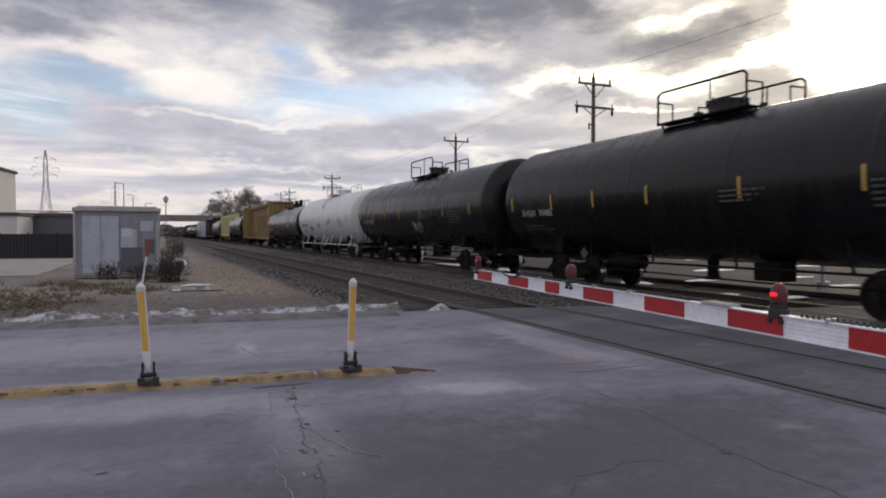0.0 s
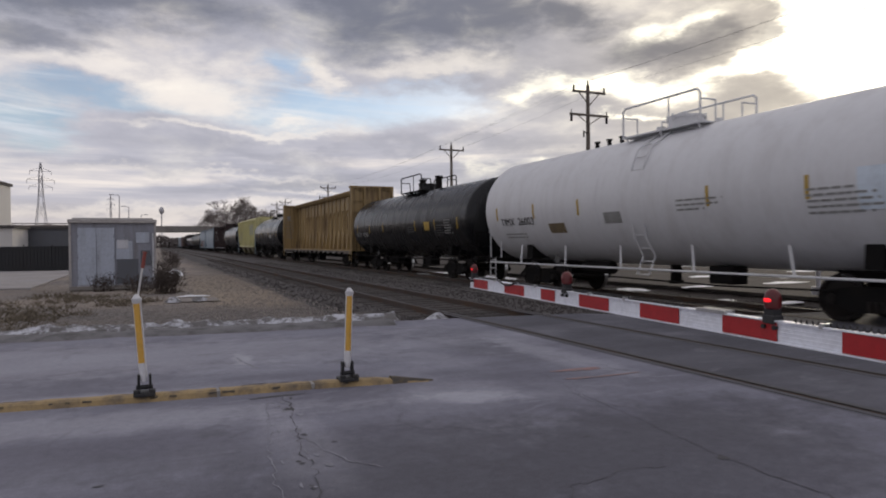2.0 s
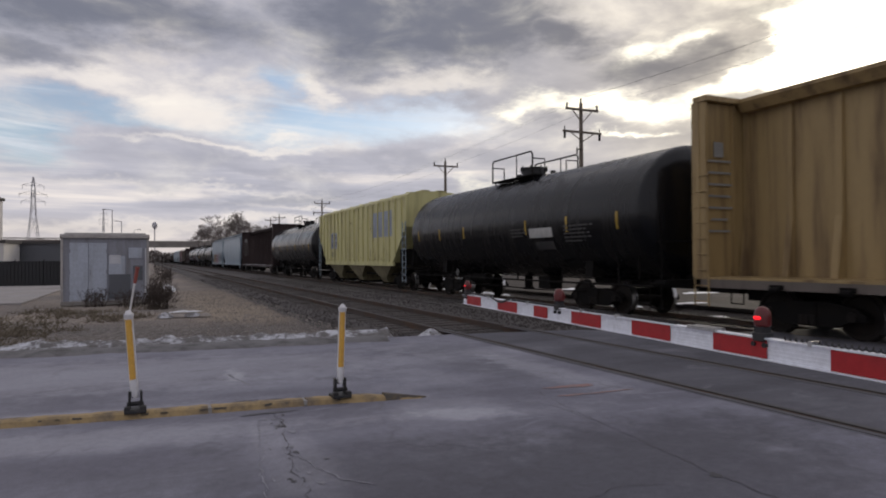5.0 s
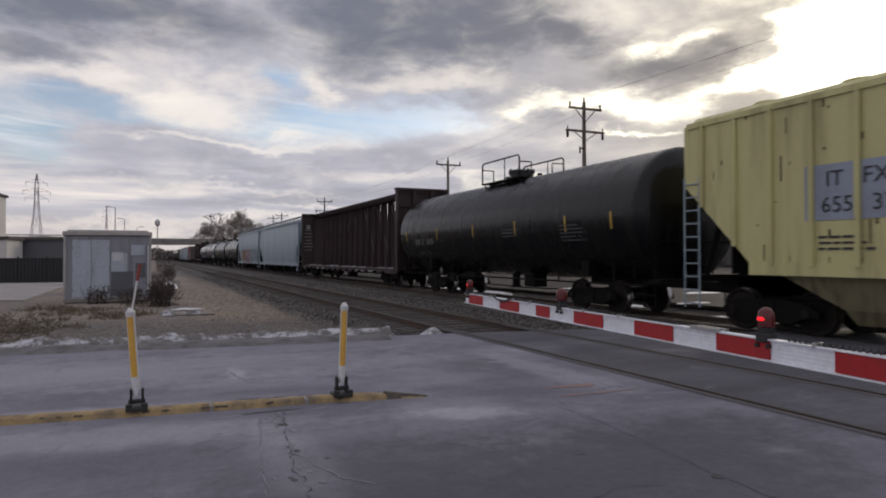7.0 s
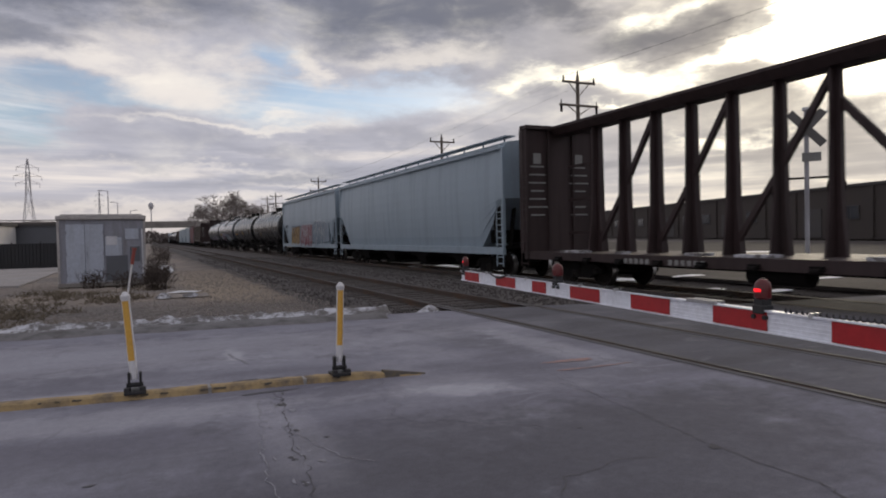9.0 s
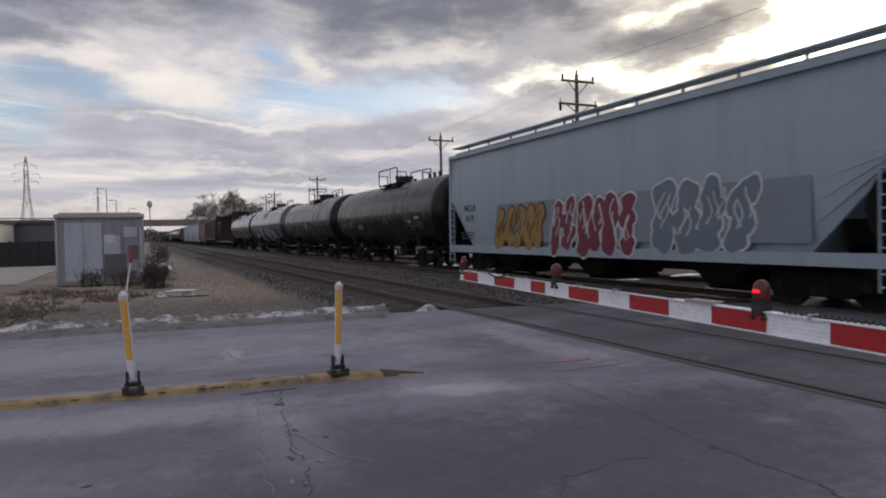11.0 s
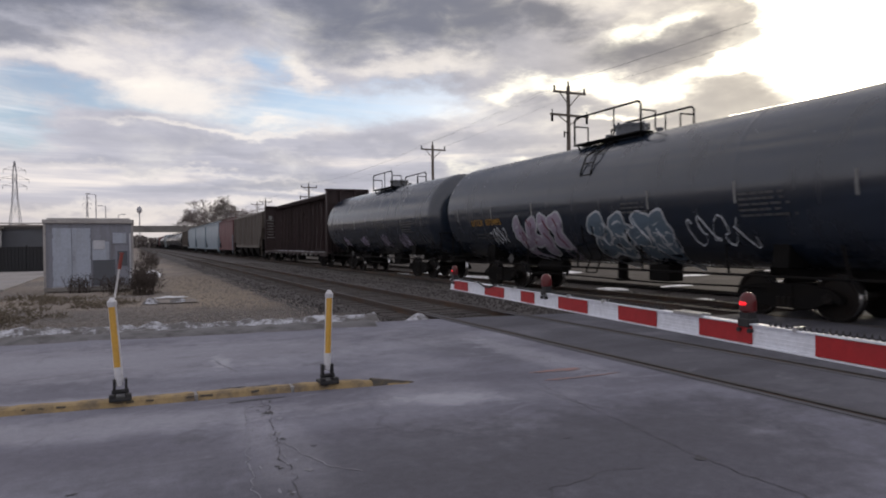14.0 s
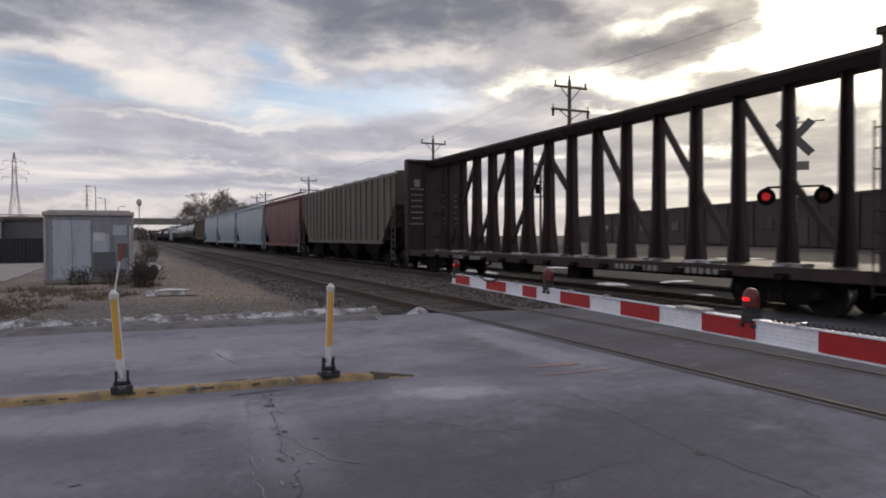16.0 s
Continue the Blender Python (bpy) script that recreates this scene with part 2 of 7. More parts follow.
def road_material(name, light, dark, salt, spots=()):
    """Salt-bleached pavement: blotches, aggregate grain and hairline cracks."""
    m = bpy.data.materials.new(name)
    m.use_nodes = True
    N = Nodes(m.node_tree)
    b = m.node_tree.nodes["Principled BSDF"]
    co = N.add("ShaderNodeTexCoord").outputs["Object"]
    mp = N.add("ShaderNodeMapping", Vector=co)
    mp.inputs["Scale"].default_value = (0.35, 1.0, 1.0)
    mp.inputs["Rotation"].default_value = (0, 0, radians(8.5))
    tracks = N.step(N.noise(mp.outputs[0], 0.9, 5, 0.55), 0.35, 0.68)
    blot = N.step(N.noise(co, 0.55, 7, 0.62), 0.42, 0.68)
    grain = N.noise(co, 90.0, 3, 0.7)
    speck = N.noise(co, 14.0, 5, 0.7)
    col = N.mix(tracks, dark, light)
    wide = N.step(N.noise(N.vec("ADD", co, (11, 4, 0)), 0.24, 5, 0.6), 0.40, 0.62)
    col = N.mix(N.math("MULTIPLY", N.math("MULTIPLY", blot, wide), salt), col, (0.40, 0.40, 0.45))
    wisp = N.step(N.noise(N.vec("ADD", mp.outputs[0], (3, 8, 0)), 2.6, 8, 0.7, dist=0.6), 0.56, 0.72)
    col = N.mix(N.math("MULTIPLY", wisp, salt * 0.6), col, (0.42, 0.42, 0.47))
    # chalky wear where the slab is broken and where slush dries along the median; other spots set broad paler or darker
    # areas
    for cx, cy, rx, ry, turn, strength, tone in spots:
        sm = N.add("ShaderNodeMapping", Vector=N.vec("SUBTRACT", co, (cx, cy, 0)))
        sm.inputs["Rotation"].default_value = (0, 0, radians(turn))
        e = N.vec("LENGTH", N.vec("DIVIDE", sm.outputs[0], (rx, ry, 1.0)), out=1)
        e = N.math("ADD", e, N.math("MULTIPLY_ADD", N.noise(co, 3.2, 7, 0.68), 1.6, -0.8))
        col = N.mix(N.math("MULTIPLY", N.step(e, 1.05, 0.35), strength), col, tone)
    tar = N.step(N.noise(N.vec("ADD", co, (21, 14, 0)), 0.8, 7, 0.65), 0.60, 0.70)
    col = N.mix(N.math("MULTIPLY", tar, 0.45), col, (0.10, 0.098, 0.11))
    g = N.math("MULTIPLY_ADD", grain, 0.7, N.math("MULTIPLY_ADD", speck, 0.5, 0.40))
    col = N.mix(1.0, col, N.add("ShaderNodeCombineColor", Red=g, Green=g, Blue=g).outputs[0], "MULTIPLY")
    warp = N.vec("ADD", co, N.vec("MULTIPLY", N.noise(co, 1.3, 5, 0.6, out="Color"), (0.9, 0.9, 0)))
    v = N.add("ShaderNodeTexVoronoi", Vector=warp, Scale=0.33)
    v.feature = "DISTANCE_TO_EDGE"
    crack = N.math("MULTIPLY", N.step(v.outputs["Distance"], 0.012, 0.002), N.step(N.noise(co, 0.7, 3), 0.5, 0.6))
    col = N.mix(N.math("MULTIPLY", crack, 0.15), col, (0.07, 0.068, 0.07))
    m.node_tree.links.new(col, b.inputs["Base Color"])
    N.put(b.inputs["Roughness"], N.math("MULTIPLY_ADD", tracks, 0.1, 0.82))
    b.inputs["Specular IOR Level"].default_value = 0.08
    h = N.math("SUBTRACT", N.math("ADD", grain, N.math("MULTIPLY", speck, 1.5)), N.math("MULTIPLY", crack, 2.0))
    bp = N.add("ShaderNodeBump", Height=h)
    bp.inputs["Strength"].default_value, bp.inputs["Distance"].default_value = 0.5, 0.006
    m.node_tree.links.new(bp.outputs[0], b.inputs["Normal"])
    return m


def snow_material():
    m = bpy.data.materials.new("old_snow")
    m.use_nodes = True
    N = Nodes(m.node_tree)
    b = m.node_tree.nodes["Principled BSDF"]
    co = N.add("ShaderNodeTexCoord").outputs["Object"]
    f = N.step(N.noise(co, 3.2, 8, 0.72), 0.39, 0.56)
    col = N.mix(f, (0.54, 0.55, 0.60), (0.13, 0.122, 0.12))
    m.node_tree.links.new(col, b.inputs["Base Color"])
    b.inputs["Roughness"].default_value = 0.7
    bp = N.add("ShaderNodeBump", Height=N.noise(co, 18.0, 5, 0.7))
    bp.inputs["Strength"].default_value, bp.inputs["Distance"].default_value = 0.8, 0.02
    m.node_tree.links.new(bp.outputs[0], b.inputs["Normal"])
    return m


# chalk colour, and a plain darker tone for broad areas of the road
CHALK, DARK_TONE = (0.47, 0.47, 0.52), (0.115, 0.113, 0.13)
SPOTS = ((1.7, 4.2, 1.1, 0.8, 0, 0.5, DARK_TONE), (1.2, 3.3, 1.6, 0.9, 0, 0.5, DARK_TONE), (0.2, 4.6, 1.2, 0.5, 5, 0.3, DARK_TONE), (3.0, 3.2, 2.6, 1.5, -10, 0.7, DARK_TONE), (1.6, 2.6, 2.0, 0.9, 0, 0.5, DARK_TONE), (4.2, 8.2, 0.9, 2.5, 0, 0.4, DARK_TONE), (2.0, 3.7, 3.6, 1.1, 0, 0.55, DARK_TONE), (-1.0, 9.2, 7.0, 1.7, 8, 0.32, CHALK), (0.95, 4.7, 0.35, 1.3, 0, 0.20, CHALK), (2.65, 5.35, 0.7, 0.30, 20, 0.6, CHALK), (-1.0, 5.9, 3.6, 0.45, 7, 0.34, CHALK), (-1.5, 6.9, 4.0, 0.35, 7, 0.4, CHALK), (1.0, 8.3, 0.16, 0.7, 0, 0.5, CHALK), (4.6, 7.0, 0.4, 2.2, 0, 0.35, CHALK))
M_GROUND = ground_material()
M_ROAD = road_material("road_concrete", (0.235, 0.235, 0.278), (0.162, 0.159, 0.192), 0.52, SPOTS)
M_ASPHALT = road_material("crossing_asphalt", (0.140, 0.138, 0.157), (0.095, 0.094, 0.108), 0.3)
M_YARD = road_material("yard_dirt", (0.070, 0.062, 0.058), (0.045, 0.040, 0.038), 0.06)
M_LOT = road_material("pale_lot", (0.36, 0.34, 0.33), (0.28, 0.265, 0.26), 0.3)
M_SNOW = snow_material()
M_SLUSH = material("grey_slush", (0.125, 0.12, 0.125), 0.7, dirt=(0.05, 0.046, 0.045), amount=0.8, scale=3.0, grain=20, bump=0.01)
M_CRACK = material("crack_filler", (0.088, 0.086, 0.095), 0.9, amount=0.2, grain=60)
M_PATCH = material("pale_patch", (0.25, 0.25, 0.285), 0.9, dirt=(0.18, 0.18, 0.19), amount=0.9, scale=2.5, grain=60)
M_BALLAST = material("ballast_stone", (0.082, 0.073, 0.070), 0.95, dirt=(0.036, 0.032, 0.031), amount=0.6, scale=0.8, grain=22, bump=0.05)
M_GRAVEL = material("verge_gravel", (0.29, 0.26, 0.235), 0.95, dirt=(0.18, 0.165, 0.155), amount=0.6, scale=1.2, grain=25)
M_TIE = material("tie_wood", (0.045, 0.037, 0.033), 0.9, grain=20, bump=0.01, spread=0.3)
M_RAIL = material("rail_steel", (0.075, 0.058, 0.05), 0.85, 0.05, dirt=(0.16, 0.09, 0.05), amount=0.5, grain=30)
M_RAILTOP = material("polished_rail_head", (0.085, 0.081, 0.083), 0.72, 0.3, amount=0.1, grain=30)
M_BLACK = material("black_tank_paint", (0.006, 0.0066, 0.0085), 0.26, dirt=(0.014, 0.013, 0.012), amount=0.7, scale=0.5, grain=6, streak=True, spec=0.30)
M_SLATE = material("slate_tank_paint", (0.016, 0.025, 0.042), 0.20, dirt=(0.015, 0.018, 0.024), amount=0.6, scale=0.5, grain=6, streak=True, spec=1.0)
M_WHITE = material("white_tank_paint", (0.63, 0.635, 0.65), 0.42, dirt=(0.40, 0.38, 0.37), amount=0.28, scale=0.5, grain=6, streak=True)
M_UNDER = material("underframe_black", (0.008, 0.0075, 0.0075), 0.85, dirt=(0.022, 0.018, 0.015), amount=0.5, scale=2.0, grain=14, bump=0.004, spec=0.12)
M_WHEEL = material("wheel_steel", (0.014, 0.012, 0.011), 0.75, 0.1, dirt=(0.028, 0.02, 0.016), amount=0.6, scale=3, grain=15, spec=0.2)
M_TREAD = material("bright_tread", (0.5, 0.5, 0.5), 0.3, 1.0, amount=0.1)
M_YELLOW = material("faded_yellow_paint", (0.33, 0.235, 0.105), 0.6, dirt=(0.095, 0.058, 0.034), amount=0.85, scale=0.7, grain=8, streak=True)
M_CREAM = material("cream_hopper_paint", (0.56, 0.53, 0.25), 0.55, dirt=(0.20, 0.16, 0.09), amount=0.5, scale=0.7, grain=8, streak=True)
M_BROWN = material("oxide_brown_paint", (0.032, 0.017, 0.017), 0.65, dirt=(0.022, 0.016, 0.015), amount=0.6, scale=0.6, grain=8, streak=True)
M_REDHOP = material("faded_red_paint", (0.14, 0.050, 0.054), 0.6, dirt=(0.10, 0.05, 0.045), amount=0.5, scale=0.6, grain=8, streak=True)
M_GREYHOP = material("pale_grey_hopper_paint", (0.275, 0.345, 0.405), 0.45, dirt=(0.22, 0.25, 0.28), amount=0.35, scale=0.6, grain=8, streak=True)
M_TAUPE = material("taupe_hopper_paint", (0.125, 0.105, 0.09), 0.6, dirt=(0.08, 0.065, 0.055), amount=0.55, scale=0.6, grain=8, streak=True)
M_BINCREAM = material("olive_cream_bin_paint", (0.18, 0.158, 0.09), 0.8, dirt=(0.06, 0.048, 0.032), amount=0.75, scale=1.2, grain=10, streak=True)
M_PATCHSLATE = material("slate_paint_patch", (0.175, 0.22, 0.27), 0.55, amount=0.3, scale=1)
M_RUST = material("rust_brown", (0.10, 0.055, 0.03), 0.9, amount=0.4, scale=5, grain=30)
M_MARK = material("white_lettering", (0.46, 0.46, 0.45), 0.6, amount=0.3, scale=3, grain=20)
M_DIMMARK = material("dull_lettering", (0.26, 0.26, 0.25), 0.7, amount=0.3, scale=3, grain=20)
M_INK = material("black_lettering", (0.03, 0.03, 0.035), 0.6, amount=0.2)
M_GOLD = material("yellow_reflector", (0.46, 0.30, 0.04), 0.4, amount=0.3, scale=4)
M_ORANGE = material("orange_placard", (0.50, 0.26, 0.03), 0.5, amount=0.3, scale=4)
M_WALLDIM = material("dull_grey_decal", (0.035, 0.035, 0.037), 0.6, amount=0.3, scale=4)
M_TAG = material("thin_chalky_spray", (0.13, 0.13, 0.135), 0.6, amount=0.4, scale=3)
M_FINE = material("worn_small_lettering", (0.075, 0.075, 0.075), 0.7, amount=0.3, scale=3, grain=20)
M_PALEPANEL = material("pale_blue_panel", (0.62, 0.70, 0.78), 0.5, amount=0.2, scale=2)
M_PLACARD = material("dull_placard", (0.07, 0.07, 0.07), 0.7, amount=0.3, scale=4)
M_OLIVE = material("olive_brown_panel", (0.17, 0.13, 0.07), 0.6, amount=0.4, scale=3)
M_FIRN = material("clean_snow", (0.78, 0.79, 0.82), 0.7, dirt=(0.45, 0.44, 0.44), amount=0.5, scale=2.5, grain=14)
M_PATCHBLUE = material("blue_grey_patch", (0.30, 0.34, 0.42), 0.6, amount=0.3, scale=1)
M_MAGENTA = material("magenta_spray", (0.15, 0.014, 0.04), 0.5, amount=0.3, scale=2)
M_OCHRE = material("ochre_spray", (0.27, 0.165, 0.04), 0.5, amount=0.3, scale=2)
M_LILAC = material("lilac_spray", (0.36, 0.31, 0.40), 0.5, amount=0.4, scale=2)
M_PALE = material("pale_spray", (0.55, 0.57, 0.60), 0.5, amount=0.3, scale=2)
M_TEAL = material("slate_blue_spray", (0.12, 0.17, 0.22), 0.5, amount=0.3, scale=2)


# ---- mesh helpers ----
def box(bm, c, s, m=None):
    """A box with centre c and size s, turned by the matrix m about its centre."""
    mat = Matrix.Translation(c) @ (m or Matrix()) @ Matrix.Diagonal((*s, 1))
    return bmesh.ops.create_cube(bm, size=1.0, matrix=mat)["verts"]


def rod(bm, a, b, r, seg=8, r2=None):
    a, b = Vector(a), Vector(b)
    d = b - a
    m = Matrix.Translation((a + b) / 2) @ d.to_track_quat("Z", "Y").to_matrix().to_4x4()
    return bmesh.ops.create_cone(bm, cap_ends=True, segments=seg, radius1=r, radius2=r if r2 is None else r2, depth=d.length, matrix=m)["verts"]


def bar(bm, a, b, w, h):
    """A square bar from a to b."""
    a, b = Vector(a), Vector(b)
    d = b - a
    return box(bm, (a + b) / 2, (w, h, d.length), d.to_track_quat("Z", "Y").to_matrix().to_4x4())


def chain(bm, pts, r, seg=6):
    for a, b in zip(pts, pts[1:]):
        rod(bm, a, b, r, seg)


def lathe(bm, profile, seg=40, axis="Y", arc=None):
    """Turn (along, radius) pairs about an axis."""
    rings = []
    for u, r in profile:
        ring = []
        for i in range(seg):
            a = 2 * math.pi * i / seg
            p = {"Y": (r * math.cos(a), u, r * math.sin(a)), "Z": (r * math.cos(a), r * math.sin(a), u), "X": (u, r * math.cos(a), r * math.sin(a))}[axis]
            ring.append(bm.verts.new(p))
        rings.append(ring)
    for p, q in zip(rings, rings[1:]):
        for i in range(seg):
            j = (i + 1) % seg
            bm.faces.new((p[i], p[j], q[j], q[i]))
    bm.faces.new(rings[0][::-1])
    bm.faces.new(rings[-1])


def extrude(bm, outline, along, axis="Y", at=0.0):
    """A closed outline of (u, v) pairs drawn out along an axis, centred on at."""
    ends = []
    for o in (at - along / 2, at + along / 2):
        ends.append([bm.verts.new({"Y": (u, o, v), "X": (o, u, v), "Z": (u, v, o)}[axis]) for u, v in outline])
    n = len(outline)
    for i in range(n):
        j = (i + 1) % n
        bm.faces.new((ends[0][i], ends[0][j], ends[1][j], ends[1][i]))
    bm.faces.new(ends[0][::-1])
    bm.faces.new(ends[1])


def finish(bm, smooth=False, edge=0.0):
    if edge:
        bmesh.ops.bevel(bm, geom=[e for e in bm.edges if e.calc_length() > 4 * edge], offset=edge, segments=1, affect="EDGES", clamp_overlap=True)
    bmesh.ops.recalc_face_normals(bm, faces=bm.faces)
    me = bpy.data.meshes.new("mesh")
    bm.to_mesh(me)
    bm.free()
    if smooth:
        me.polygons.foreach_set("use_smooth", [True] * len(me.polygons))
        me.set_sharp_from_angle(angle=radians(38))
    return me


def part(name, bm, mat, parent=None, label="", smooth=False, edge=0.0, m=None):
    me = bm if isinstance(bm, bpy.types.Mesh) else finish(bm, smooth, edge)
    if not me.materials:
        me.materials.append(mat)
    ob = new(name, me)
    ob.parent = parent
    if m is not None:
        ob.matrix_basis = m
    return tagged(ob, label)


def root(name, m, label, category, group="", kind=""):
    e = new(name)
    e.empty_display_size = 0.3
    e.matrix_basis = m
    return tagged(e, label, category, group, kind)


def lettering(text, size, mat, parent, y, z, zx, name="reporting_mark", squash=1.0):
    """Letters laid word by word on a flank that faces -X; zx gives the flank's x at a height."""
    words, gaps, run = [], [], 0
    for piece in text.split(" "):
        if piece:
            words.append(piece)
            gaps.append(run)
            run = 1
        else:
            run += 1
    meshes = []
    for word in words:
        cu = bpy.data.curves.new("text", "FONT")
        cu.body, cu.size, cu.align_x, cu.align_y, cu.extrude, cu.resolution_u = word, size, "LEFT", "CENTER", 0.003, 2
        tmp = new("text", cu)
        me = bpy.data.meshes.new_from_object(tmp)
        bpy.data.objects.remove(tmp)
        meshes.append((me, max(v.co.x for v in me.vertices)))
    total = sum(w for _, w in meshes) + sum(gaps[1:]) * size * 0.27
    u0 = -total / 2
    for (me, w), gap in zip(meshes, gaps):
        u0 += gap * size * 0.27
        for v in me.vertices:
            u, h, o = v.co
            v.co = (zx(z + h) - 0.013 - o, y - (u0 + u) * squash, z + h)
        u0 += w
        me.materials.clear()
        me.materials.append(mat)
        ob = new(name, me)
        ob.parent = parent


def lay_on(bm, zx, off=0.004):
    """Lay flat pieces on a curved flank."""
    bmesh.ops.remove_doubles(bm, verts=bm.verts, dist=0.0005)
    for v in bm.verts:
        v.co.x = zx(v.co.z) - off - (0.004 if v.co.x < 0 else 0.0)


def plate(bm, y, z, w, h, rows=4):
    """A thin upright plate in strips, for lay_on."""
    for i in range(rows):
        box(bm, (0, y, z - h / 2 + (i + 0.5) * h / rows), (0.01, w, h / rows))


# ---- setting: ground, road, tracks ----
ROAD_TURN = -0.15
NEAR_TRACK, TRAIN_TRACK = 6.13, 13.05
GAUGE = 1.435
DROP = 0.20  # the far track lies lower than the near one


def road_y(x, y0):
    return y0 + ROAD_TURN * x


def axis_steps(lo, hi, fine_lo, fine_hi, fine):
    vals, v = [], fine_lo
    while v < fine_hi:
        vals.append(v)
        v += fine
    step, v = fine, fine_hi
    while v < hi:
        vals.append(v)
        step *= 1.35
        v += step
    vals.append(hi)
    step, v = fine, fine_lo
    while v > lo:
        step *= 1.35
        v -= step
        vals.insert(0, max(v, lo))
    return vals


def height(x, y):
    """Ground height: low verge, shoulders of ballast under the tracks."""
    z = -0.10 + 0.05 * (noise.noise(Vector((x * 0.35, y * 0.35, 0))) + 0.5 * noise.noise(Vector((x * 1.3, y * 1.3, 4))))
    edge = y - road_y(x, 11.6)
    if -24 < edge < 1.5:
        z = min(z, -0.09)
    if 3.9 < x < 16.2:
        z = -0.38 if x < 9.5 else -0.58
    elif x >= 16.2:
        z = min(z, -0.26)
    if 3.4 < x < 4.85 and -0.5 < edge < 3.4:
        z = -0.11 + 0.03 * noise.noise(Vector((x * 2, y * 2, 1)))
    return z


def build_ground():
    xs = axis_steps(-2500, 2500, -16, 40, 0.5)
    ys = axis_steps(-2500, 4000, 10, 60, 0.5)
    verts = [(x, y, height(x, y)) for y in ys for x in xs]
    n = len(xs)
    faces = [(j * n + i, j * n + i + 1, (j + 1) * n + i + 1, (j + 1) * n + i) for j in range(len(ys) - 1) for i in range(n - 1)]
    me = bpy.data.meshes.new("ground")
    me.from_pydata(verts, [], faces)
    me.materials.append(M_GROUND)
    me.polygons.foreach_set("use_smooth", [True] * len(me.polygons))
    tagged(new("ground", me), "brown and grey gravelly winter ground beside the railway", "ground", kind="structure")


def strip(name, x0, x1, y0, y1, top, thick, mat, label, category, skew=True, step=0.5, wob=0.0, dip=False):
    """A slab whose long edges follow the road."""
    bm = bmesh.new()
    n = max(2, int((x1 - x0) / step))
    cols = []
    for i in range(n + 1):
        x = x0 + (x1 - x0) * i / n
        o = road_y(x, 0) if skew else 0.0
        w = wob * noise.noise(Vector((x * 0.8, 7, 0)))
        a, b = y0 + o + wob * noise.noise(Vector((x * 0.8, 2, 0))), y1 + o + w
        tz = top - (DROP * (min(max((x - 7.6) / 3.2, 0.0), 1.0)) if dip else 0.0)
        cols.append([bm.verts.new(p) for p in ((x, a, tz), (x, b, tz), (x, b, tz - thick), (x, a, tz - thick))])
    for p, q in zip(cols, cols[1:]):
        for k in range(4):
            bm.faces.new((p[k], p[(k + 1) % 4], q[(k + 1) % 4], q[k]))
    bm.faces.new(cols[0])
    bm.faces.new(cols[-1][::-1])
    ob = part(name, bm, mat, None, label)
    return tagged(ob, label, category, kind="structure")


